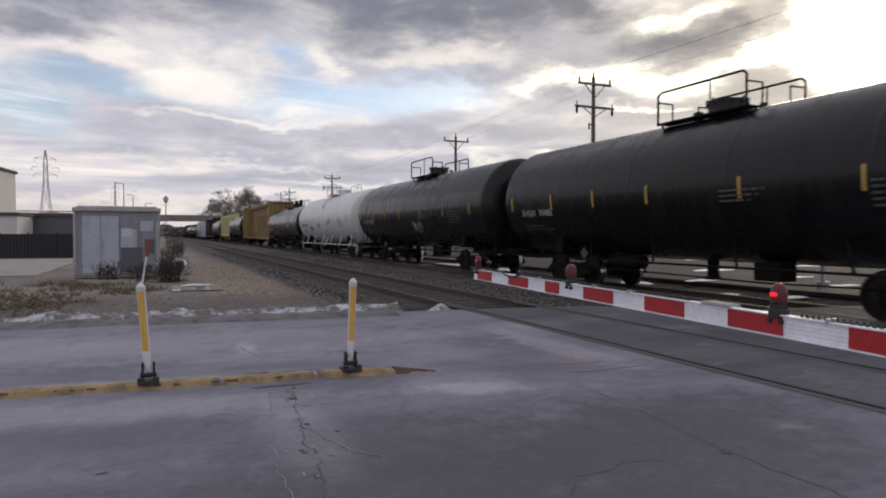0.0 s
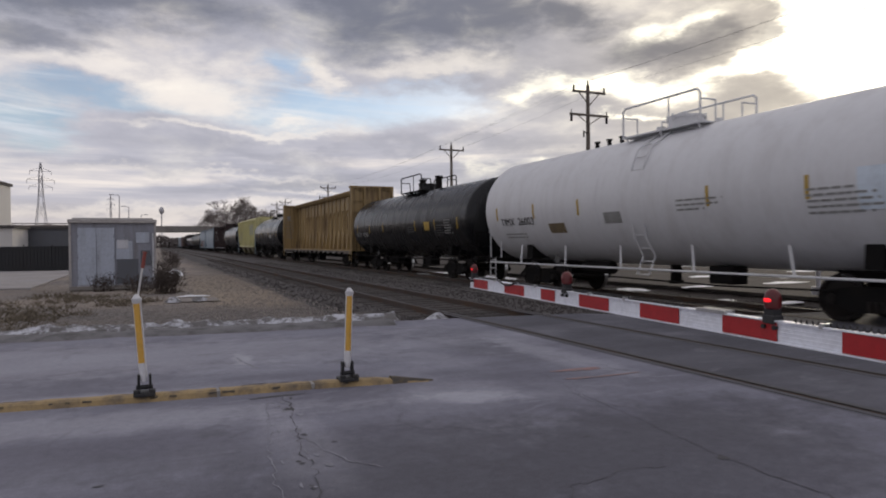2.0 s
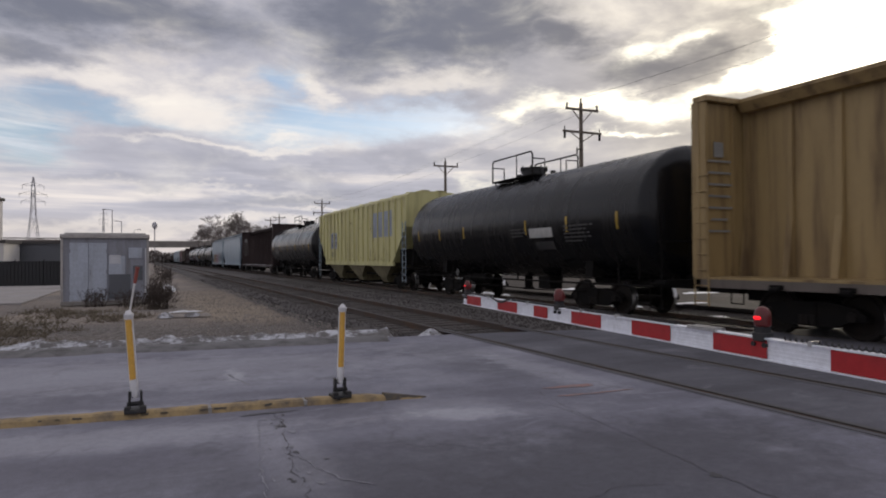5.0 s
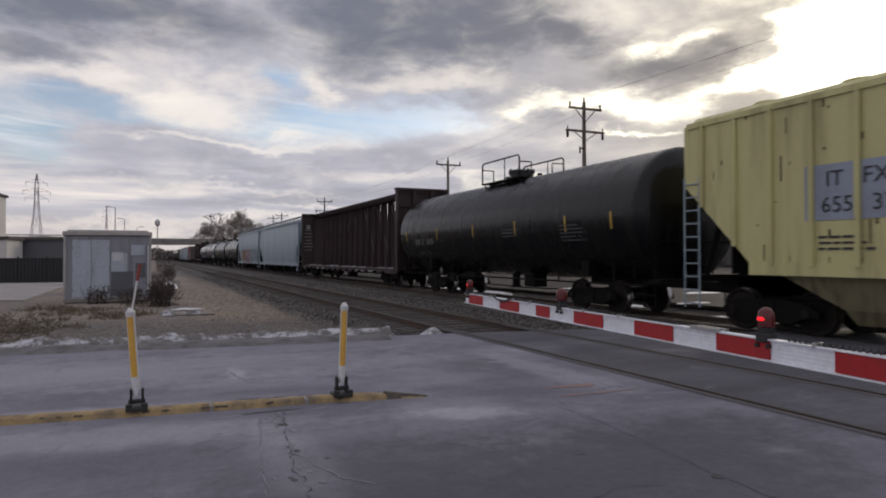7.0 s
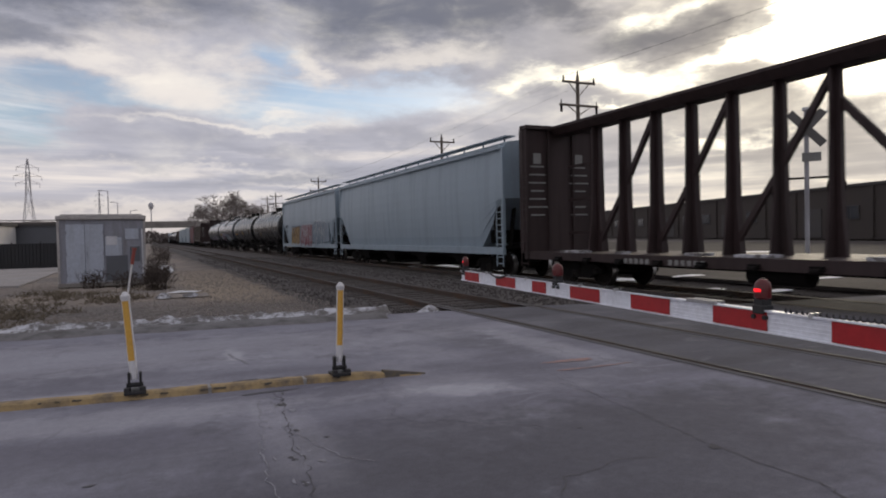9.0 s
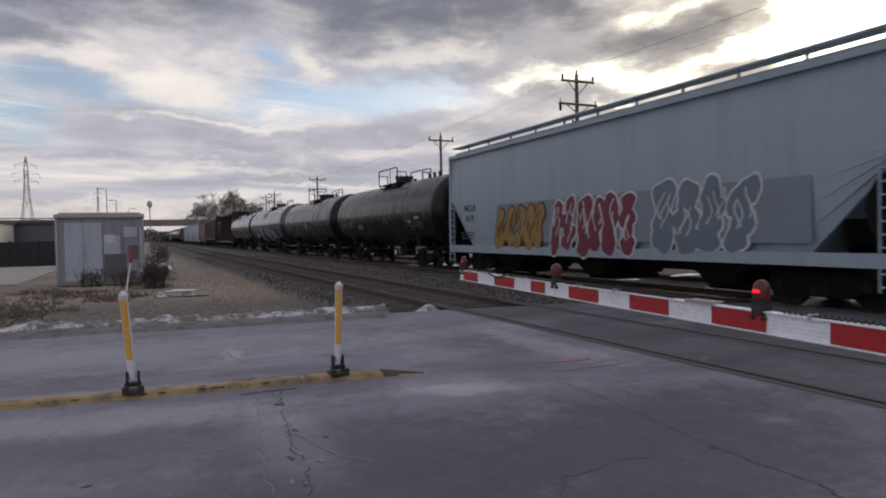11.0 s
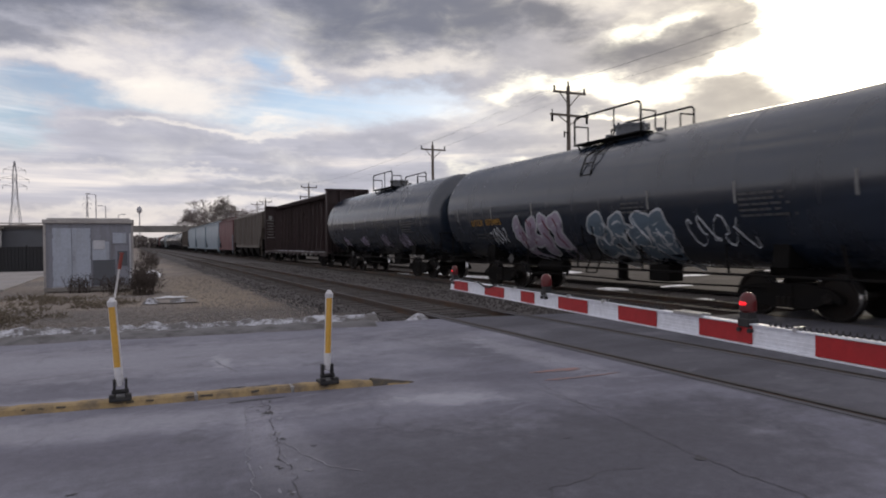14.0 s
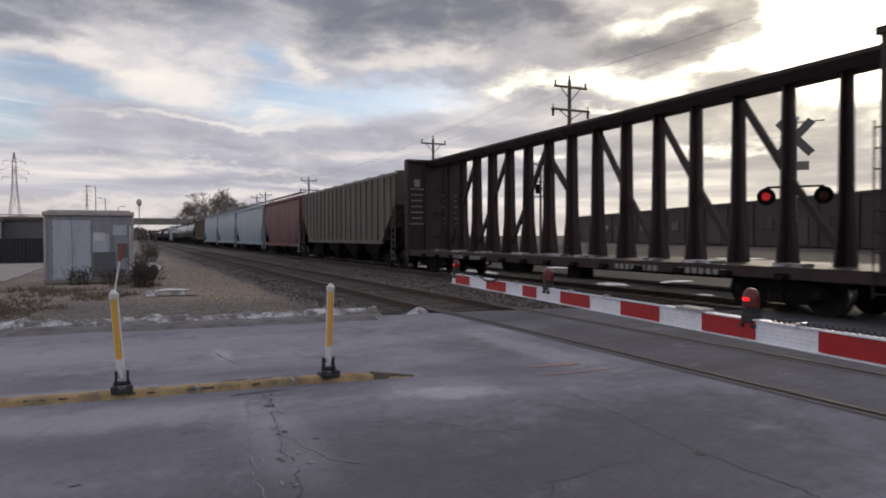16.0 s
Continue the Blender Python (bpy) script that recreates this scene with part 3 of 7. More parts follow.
def build_track(x, name, y_lo, y_hi, cross_lo, cross_hi, left, right, z=0.0):
    """Two rails; ties and ballast where the road does not cover them."""
    t = root(name, pose(x, 0, z), "steel rails on dark wooden ties in grey ballast", "railway track", kind="structure")
    for side in (-1, 1):
        cx = side * (GAUGE / 2 + 0.037)
        bm = bmesh.new()
        outline = [(cx - 0.07, -0.17), (cx + 0.07, -0.17), (cx + 0.07, -0.155), (cx + 0.012, -0.13), (cx + 0.012, -0.05), (cx + 0.036, -0.035), (cx + 0.036, -0.006), (cx + 0.03, 0.0), (cx - 0.03, 0.0), (cx - 0.036, -0.006), (cx - 0.036, -0.035), (cx - 0.012, -0.05), (cx - 0.012, -0.13), (cx - 0.07, -0.155)]
        extrude(bm, outline, y_hi - y_lo, "Y", (y_hi + y_lo) / 2)
        rail = part("rail", bm, M_RAIL, t)
        rail.location.z = 0.008
        bm = bmesh.new()
        box(bm, (cx, (y_hi + y_lo) / 2, 0.0095), (0.05, y_hi - y_lo, 0.003))
        part("rail_head", bm, M_RAILTOP, rail, "polished running surface")
    bm = bmesh.new()
    for lo, hi in ((y_lo, cross_lo), (cross_hi, y_hi)):
        extrude(bm, [(left - 0.8, -0.38), (right + 0.8, -0.38), (right + 0.8, -0.20 if right > 2 else -0.38), (right, -0.14), (1.45, -0.125), (-1.45, -0.125), (left, -0.14), (left - 0.8, -0.20 if left < -2 else -0.38)], hi - lo, "Y", (hi + lo) / 2)
    part("ballast_bed", bm, M_BALLAST, t)
    rng = random.Random(int(x * 10))
    me = None
    bm = bmesh.new()
    box(bm, (0, 0, 0), (2.6, 0.23, 0.18))
    tie = finish(bm, edge=0.012)
    tie.materials.append(M_TIE)
    y, k = cross_hi + 0.3, 0
    while k < 110:
        part("tie", tie, M_TIE, t, m=pose(rng.uniform(-0.05, 0.05), y, -0.195 + rng.uniform(-0.008, 0.008), 0, 0, rng.uniform(-1, 1)))
        y += 0.53
        k += 1
    # loose stones over the bed
    verts, faces = [], []
    for _ in range(9000):
        px = rng.uniform(left - 0.5, right + 0.5)
        py = cross_hi + 45 * rng.random() ** 1.6
        if abs(abs(px) - 0.755) < 0.09:
            continue
        pz = -0.13 if left < px < right else -0.13 - max(left - px, px - right) * 0.15
        r = rng.uniform(0.015, 0.045)
        m = Euler((rng.random() * 6, rng.random() * 6, rng.random() * 6)).to_matrix()
        base = len(verts)
        for v in ((1, 0, 0), (-1, 0, 0), (0, 0.8, 0), (0, -0.8, 0), (0, 0, 0.7), (0, 0, -0.7)):
            w = m @ (Vector(v) * r)
            verts.append((px + w.x, py + w.y, pz + 0.01 + w.z))
        for f in ((0, 2, 4), (2, 1, 4), (1, 3, 4), (3, 0, 4), (2, 0, 5), (1, 2, 5), (3, 1, 5), (0, 3, 5)):
            faces.append(tuple(base + i for i in f))
    me = bpy.data.meshes.new("stones")
    me.from_pydata(verts, [], faces)
    me.materials.append(M_BALLAST)
    ob = part("ballast_stones", me, M_BALLAST, t)
    tagged(ob, kind="stuff")
    return t


def flangeway(x, z=0.0):
    for side in (-1, 1):
        cx = x + side * (GAUGE / 2 + 0.037)
        bm = bmesh.new()
        for o, w in ((-0.085, 0.075), (0.075, 0.06)):
            box(bm, (cx + o, 3.0, z + 0.003), (w, 17.6, 0.006))
        tagged(part("rail_groove", bm, M_CRACK), "dark rubber filled groove beside a street rail", "groove", kind="structure")


build_ground()
strip("road", -60, 5.2, -12.0, 11.75, 0.0, 0.10, M_ROAD, "salt stained grey concrete road up to the railway crossing", "road", wob=0.10)
strip("road_crossing", 5.2, 16.2, -12.0, 11.75, 0.0, 0.10, M_ASPHALT, "dark worn asphalt between the crossing rails", "road", wob=0.05, dip=True)
strip("road_far", 16.2, 62, -12.0, 11.75, -DROP, 0.10, M_YARD, "grey road beyond the railway crossing", "road", wob=0.10)
strip("yard", 16.4, 62, 12.2, 95.0, -0.16, 0.10, M_YARD, "brown worn yard beyond the tracks", "pavement", wob=0.3)
build_track(NEAR_TRACK, "track_near", -60, 420, -9, 11.2, -1.7, 2.8)
build_track(TRAIN_TRACK, "track_train", -80, 900, -9, 10.2, -2.8, 2.2, -DROP)
flangeway(NEAR_TRACK)
flangeway(TRAIN_TRACK, -DROP)


# ---- the train ----
SPEED = 17.5
WHEELS = []
TRAIN = []


def bogie(parent, y, wheels):
    t = new("truck")
    t.parent, t.matrix_basis = parent, pose(0, y, 0)
    bm = bmesh.new()
    for s in (-1, 1):
        x = s * 0.99
        out = [(-1.15, 0.50), (-0.95, 0.64), (-0.45, 0.72), (0.45, 0.72), (0.95, 0.64), (1.15, 0.50), (1.15, 0.38), (0.9, 0.40), (0.55, 0.24), (-0.55, 0.24), (-0.9, 0.40), (-1.15, 0.38)]
        extrude(bm, out, 0.16, "X", x)
    box(bm, (0, 0, 0.55), (2.2, 0.36, 0.30))
    frame_ob = part("side_frame", bm, M_UNDER, t, edge=0.0)
    for s in (-1, 1):
        bm = bmesh.new()
        for k in (-0.12, 0.0, 0.12):
            rod(bm, (s * 1.09, k, 0.27), (s * 1.09, k, 0.46), 0.055, 8)
        part("spring", bm, M_WHEEL, t)
    for k in (-0.89, 0.89):
        WHEELS.append((part("wheelset", wheels, M_WHEEL, t, m=pose(0, k, 0.467)), k))
    return t


def make_wheelset():
    bm = bmesh.new()
    for s in (-1, 1):
        prof = [(0.0, 0.20), (0.02, 0.36), (-0.02, 0.40), (-0.02, 0.457), (0.115, 0.457), (0.115, 0.49), (0.14, 0.485), (0.14, 0.38), (0.10, 0.36), (0.09, 0.20)]
        rings = bmesh.new()
        lathe(rings, prof, 28, "X")
        for v in rings.verts:
            v.co.x = s * (0.795 - v.co.x)
        tmp = bpy.data.meshes.new("t")
        rings.to_mesh(tmp)
        rings.free()
        bm.from_mesh(tmp)
        rod(bm, (s * 0.80, 0, 0), (s * 1.10, 0, 0), 0.10, 12)
        # bolts of the bearing cap show the turning
        for i in range(3):
            a = i * 2.094
            box(bm, (s * 1.11, 0.06 * math.cos(a), 0.06 * math.sin(a)), (0.03, 0.03, 0.03))
    rod(bm, (-0.8, 0, 0), (0.8, 0, 0), 0.085, 12)
    me = finish(bm, smooth=True)
    me.materials.append(M_WHEEL)
    me.materials.append(M_TREAD)
    for f in me.polygons:
        if abs(f.normal.x) < 0.4 and math.hypot(f.center.y, f.center.z) > 0.44:
            f.material_index = 1
    return me


WHEELSET = make_wheelset()


def car_root(name, s0, s1, label, category):
    """A car whose body reaches from s0 to s1 along the line at the start."""
    c, half = (s0 + s1) / 2, (s1 - s0) / 2
    car = root(name, pose(TRAIN_TRACK, c, -DROP), label, category, "cars of the freight train")
    TRAIN.append((car, c))
    for e in (-1, 1):
        bm = bmesh.new()
        y = e * half
        box(bm, (0, y + e * 0.2, 0.86), (0.28, 0.8, 0.26))
        part("coupler", bm, M_UNDER, car, edge=0.02)
    return car, half


def hazard_marks(car, ys, zx, z, w=0.085, h=0.46, mat=None):
    for y in ys:
        bm = bmesh.new()
        plate(bm, y, z, w, h)
        lay_on(bm, zx)
        part("reflector", bm, mat or M_GOLD, car)


def word_bars(car, zx, y, z, n, w, mat, rng, pitch=0.11, h=0.045):
    """Unreadable small writing as plain bars."""
    bm = bmesh.new()
    for i in range(n):
        ln = w * rng.uniform(0.55, 1.0)
        yy = y + (w - ln) / 2
        k = 0
        while k < ln:
            seg = rng.uniform(0.12, 0.3)
            plate(bm, yy + ln / 2 - k - seg / 2, z - i * pitch, min(seg, ln - k) * 0.85, h, 1)
            k += seg
    lay_on(bm, zx)
    tagged(part("small_writing", bm, mat, car), kind="stuff")


def panel_on(car, zx, y, z, w, h, mat, name):
    bm = bmesh.new()
    plate(bm, y, z, w, h, 5)
    lay_on(bm, zx)
    part(name, bm, mat, car)


def spray_word(car, x, y, z, w, h, n, fill, rim, seed, lean=0.15, ink=None, zx=None):
    """Spray-painted bubble letters, each a rounded blob of several lobes with a rim and inner strokes."""
    at = zx or (lambda q: x)
    r2 = random.Random(seed)
    for i in range(n):
        cy = y + w / 2 - (i + 0.5) * w / n
        lobes = []
        for k in range(4):
            lobes.append((cy + r2.uniform(-0.2, 0.2) * w / n, z + (k - 1.5) * 0.24 * h + r2.uniform(-0.05, 0.05) * h, w / n * r2.uniform(0.30, 0.52), h * r2.uniform(0.17, 0.27), r2.random() * 6))
        letter = None
        for mat, grow, off in ((rim, 0.06, 0.006 + 0.0008 * i), (fill, 0.0, 0.014 + 0.0008 * i)):
            if mat is None:
                continue
            bm = bmesh.new()
            for j, (ly, lz, ry, rz, ph) in enumerate(lobes):
                pts = []
                for k in range(18):
                    a = 2 * math.pi * k / 18
                    q = 1 + 0.10 * math.sin(3 * a + ph) + 0.05 * math.sin(5 * a - ph)
                    pz = lz + (rz + grow) * q * math.sin(a)
                    py = ly + (ry + grow) * q * math.cos(a) - (pz - z) * lean
                    pts.append(bm.verts.new((at(pz) - off - 0.0003 * j, py, pz)))
                bm.faces.new(pts)
            letter = part("graffiti_letter", bm, mat, letter or car)
        if ink:
            bm = bmesh.new()
            for j in range(3):
                a0 = (cy + r2.uniform(-0.22, 0.22) * w / n, z + r2.uniform(-0.35, 0.1) * h)
                prev = None
                for k in range(7):
                    u = k / 6
                    pz = a0[1] + u * h * 0.42
                    py = a0[0] + 0.14 * w / n * math.sin(u * 4 + j + i) - (pz - z) * lean
                    p = Vector((at(pz) - 0.022, py, pz))
                    if prev is not None:
                        bar(bm, prev, p, 0.004, 0.035)
                    prev = p
            part("graffiti_stroke", bm, ink, letter)


def spray_tag(car, y, z, w, h, mat, seed, zx, r=0.018):
    """A quick one-line tag as a thin painted stroke."""
    rng = random.Random(seed)
    bm = bmesh.new()
    n = 46
    prev = None
    for i in range(n):
        u = i / (n - 1)
        py = y + w / 2 - u * w + 0.10 * w * math.sin(u * 31 + seed)
        pz = z + h * (0.42 * math.sin(u * 23 + seed * 1.7) + 0.2 * math.sin(u * 51 + seed))
        p = Vector((zx(pz) - 0.006, py, pz))
        if prev is not None and (p - prev).length > 1e-4:
            bar(bm, prev, p, 0.006, r * 2)
        prev = p
    part("spray_tag", bm, mat, car)


def tank_zx(r, zc):
    return lambda z: -math.sqrt(max(r * r - (z - zc) ** 2, 0.01)) - 0.004


def tank_car(s0, s1, paint, label, text="", valve_at=(2.6, 3.2, 3.8), truck_in=3.2, refl=None, text_mat=None, r=1.80, top=4.35, marks=True, bands=(), dome="rails", rails=True, seed=1, text_y=None, ladder=False, pale=False, deco=None, white_gear=False, text_size=0.37):
    car, half = car_root("tank_car", s0, s1, label, "tank car")
    rng = random.Random(seed)
    top += DROP
    zc = top - r
    zx = tank_zx(r, zc)
    bm = bmesh.new()
    prof = [(-half, 0.25)]
    head = 0.50
    for i in range(1, 9):
        a = i / 8 * math.pi / 2
        prof.append((-half + head * (1 - math.cos(a)), r * math.sin(a) * 0.985 + 0.015 * r))
    prof += [(-half + head + 0.08, r), (-half + head + 0.3, r)]
    n = 5
    for i in range(1, n):
        u = -half + head + (2 * half - 2 * head) * i / n
        prof += [(u - 0.10, r), (u - 0.04, r), (u - 0.015, r + 0.006), (u + 0.015, r + 0.006), (u + 0.04, r), (u + 0.10, r)]
    prof += [(half - head - 0.3, r), (half - head - 0.08, r)]
    for i in range(8, 0, -1):
        a = i / 8 * math.pi / 2
        prof.append((half - head * (1 - math.cos(a)), r * math.sin(a) * 0.985 + 0.015 * r))
    prof.append((half, 0.25))
    lathe(bm, prof, 56)
    tank = part("tank", bm, paint, car, smooth=True)
    tank.location.z = zc
    for b0, b1, mat in bands:
        bm = bmesh.new()
        lathe(bm, [(b0, r - 0.02), (b0 + 0.02, r + 0.012), (b1 - 0.02, r + 0.012), (b1, r - 0.02)], 56)
        ob = part("painted_band", bm, mat, car, smooth=True)
        ob.location.z = zc
    gear = M_WHITE if white_gear else M_UNDER
    # stub sills, saddles, running boards
    for e in (-1, 1):
        bm = bmesh.new()
        box(bm, (0, e * (half - 2.0), 0.98), (0.7, 4.2, 0.36))
        extrude(bm, [(-1.35, 1.05), (1.35, 1.05), (1.25, zc - 0.55), (0.85, zc - 1.05), (-0.85, zc - 1.05), (-1.25, zc - 0.55)], 0.35, "Y", e * (half - truck_in + 0.1))
        box(bm, (0, e * (half - 0.1), 1.0), (2.9, 0.35, 0.10))
        part("saddle", bm, M_UNDER, car)
        bm = bmesh.new()
        for sx in (-1, 1):
            chain(bm, [(sx * 1.4, e * (half - 0.1), 1.05), (sx * 1.4, e * (half - 0.1), 2.0), (sx * 1.4, e * (half - 0.9), 2.0), (sx * 1.4, e * (half - 0.9), 1.05)], 0.022)
            for k in range(3):
                rod(bm, (sx * 1.42, e * (half - 0.1), 0.35 + 0.3 * k), (sx * 1.42, e * (half - 0.5), 0.35 + 0.3 * k), 0.018)
            for yy in (0.1, 0.5):
                rod(bm, (sx * 1.42, e * (half - yy), 0.35), (sx * 1.42, e * (half - yy), 1.05), 0.018)
        chain(bm, [(-1.4, e * (half + 0.05), 2.0), (1.4, e * (half + 0.05), 2.0)], 0.022)
        part("end_railing", bm, gear, car)
        bogie(car, e * (half - truck_in), WHEELSET)
    bm = bmesh.new()
    for sx in (-1, 1):
        rod(bm, (sx * 1.5, -half + 0.3, 0.88), (sx * 1.5, half - 0.3, 0.88), 0.028)
        k = -half + 1.6
        while k < half - 1:
            bar(bm, (sx * 1.5, k, 0.88), (sx * 1.22, k + 0.35, zc - 1.1), 0.05, 0.05)
            k += 2.6
    part("handrail", bm, gear, car)
    bm = bmesh.new()
    rod(bm, (0, 0.4, zc - r + 0.1), (0, 0.4, zc - r - 0.42), 0.15, 12)
    rod(bm, (0, 0.4, zc - r - 0.42), (0, 0.4, zc - r - 0.50), 0.21, 12)
    part("bottom_valve", bm, M_UNDER, car)
    bm = bmesh.new()
    rod(bm, (-0.7, 2.2, zc - r - 0.12), (-0.7, 3.5, zc - r - 0.12), 0.19, 14)
    part("air_reservoir", bm, M_UNDER, car, smooth=True)
    bm = bmesh.new()
    box(bm, (-0.6, -1.9, zc - r - 0.16), (0.5, 0.7, 0.42))
    part("brake_valve", bm, M_UNDER, car, edge=0.02)
    bm = bmesh.new()
    chain(bm, [(-1.1, -half + 3.6, 0.62), (-1.1, -2.0, 0.56), (-1.0, 2.0, 0.60), (-1.1, half - 3.6, 0.62)], 0.02)
    part("brake_rod", bm, M_UNDER, car)
    # manway with its platform and guard rails
    bm = bmesh.new()
    rod(bm, (0, 0, top - 0.08), (0, 0, top + 0.30), 0.46, 20)
    rod(bm, (0, 0, top + 0.30), (0, 0, top + 0.37), 0.50, 20)
    for i in range(8):
        a = i * math.pi / 4
        rod(bm, (0.48 * math.cos(a), 0.48 * math.sin(a), top + 0.22), (0.48 * math.cos(a), 0.48 * math.sin(a), top + 0.42), 0.03, 6)
    rod(bm, (0, 0.95, top - 0.05), (0, 0.95, top + 0.24), 0.13, 10)
    rod(bm, (0.3, -0.8, top - 0.05), (0.3, -0.8, top + 0.2), 0.10, 10)
    part("manway", bm, paint if not white_gear else M_WHITE, car, smooth=True)
    bm = bmesh.new()
    box(bm, (-0.75, 0, top - 0.06), (0.42, 2.9, 0.04))
    box(bm, (0.75, 0, top - 0.06), (0.42, 2.9, 0.04))
    for sx in (-1, 1):
        for yy in (-1.3, 0, 1.3):
            bar(bm, (sx * 0.92, yy, top - 0.07), (sx * 0.80, yy, top - 0.26), 0.04, 0.04)
    part("platform", bm, gear, car)
    for sx in (-1, 1):
        bm = bmesh.new()
        x = sx * 0.95
        h1 = top + (0.74 if rails else 0.3)
        chain(bm, [(x, -1.4, top - 0.1), (x, -1.4, h1 - 0.08), (x, -1.3, h1), (x, 1.3, h1), (x, 1.4, h1 - 0.08), (x, 1.4, top - 0.1)], 0.030)
        rod(bm, (x, -0.35, top - 0.1), (x, -0.35, h1), 0.02)
        part("guard_rail", bm, gear, car)
    for yy in (-1.4, 1.4):
        h2 = top + 0.50
        for sx in (-1, 1):
            bm = bmesh.new()
            chain(bm, [(sx * 0.95, yy, h2), (sx * 0.45, yy, h2), (sx * 0.45, yy, top)], 0.022)
            part("end_guard", bm, gear, car)
    if dome == "stacks":
        for k in (-1.05, 1.05):
            bm = bmesh.new()
            rod(bm, (0.15, k, top - 0.05), (0.15, k, top + 0.62), 0.17, 14)
            rod(bm, (0.15, k, top + 0.62), (0.15, k, top + 0.70), 0.21, 14)
            part("valve_housing", bm, M_UNDER, car, smooth=True)
    if dome == "valves":
        for k in valve_at:
            bm = bmesh.new()
            rod(bm, (0, k, top - 0.05), (0, k, top + 0.20), 0.07, 10)
            rod(bm, (0, k, top + 0.20), (0, k, top + 0.24), 0.10, 10)
            part("safety_valve", bm, M_UNDER, car, smooth=True)
    # side ladder to the platform
    if ladder:
        bm = bmesh.new()
        pts = []
        for i in range(9):
            z = 0.75 + (top - 0.85) * i / 8
            pts.append((min(zx(z), -1.15 if z < zc else 9) - 0.14 if z > zc - r else -1.50, z))
        pts = [(max(p, -1.66), z) for p, z in pts]
        for yy in (-0.22, 0.22):
            chain(bm, [(p, yy, z) for p, z in pts], 0.022)
        for i in range(12):
            u = i / 11 * 8
            k = min(int(u), 7)
            a, b = pts[k], pts[k + 1]
            fx, fz = a[0] + (b[0] - a[0]) * (u - k), a[1] + (b[1] - a[1]) * (u - k)
            rod(bm, (fx, -0.22, fz), (fx, 0.22, fz), 0.014, 6)
        part("ladder", bm, gear, car)
    if marks:
        zr = zc - 0.15
        ys = [half - q for q in refl] if refl else [-half + 1.3 + (2 * half - 2.6) * i / 6 for i in range(7) if i != 3]
        hazard_marks(car, ys, zx, zr, 0.05 if pale else 0.085, 0.46, M_DIMMARK if pale else M_GOLD)
    if text:
        zt = zc - 0.47
        ty = half - (2.3 if text_y is None else text_y)
        lettering(text.replace(" ", "  "), text_size, text_mat or M_MARK, car, ty, zt, zx, squash=1.08)
        word_bars(car, zx, ty, zt - 0.40, 2, 1.9, M_FINE if paint is not M_WHITE else M_DIMMARK, rng)
    # data panels of small writing at the other end
    for py, pw, n in ((-half + 3.0, 1.5, 5), (0.9 - half * 0.35, 1.3, 3)):
        word_bars(car, zx, py, zc - 0.20, n, pw, M_FINE if paint is not M_WHITE else M_DIMMARK, rng)
    bm = bmesh.new()
    box(bm, (-1.47, half - 4.6, 1.05), (0.02, 0.25, 0.25), pose(0, 0, 0, 45, 0, 0))
    part("hazard_placard", bm, M_PLACARD, car)
    if deco:
        deco(car, zx, zc, half)
    return car


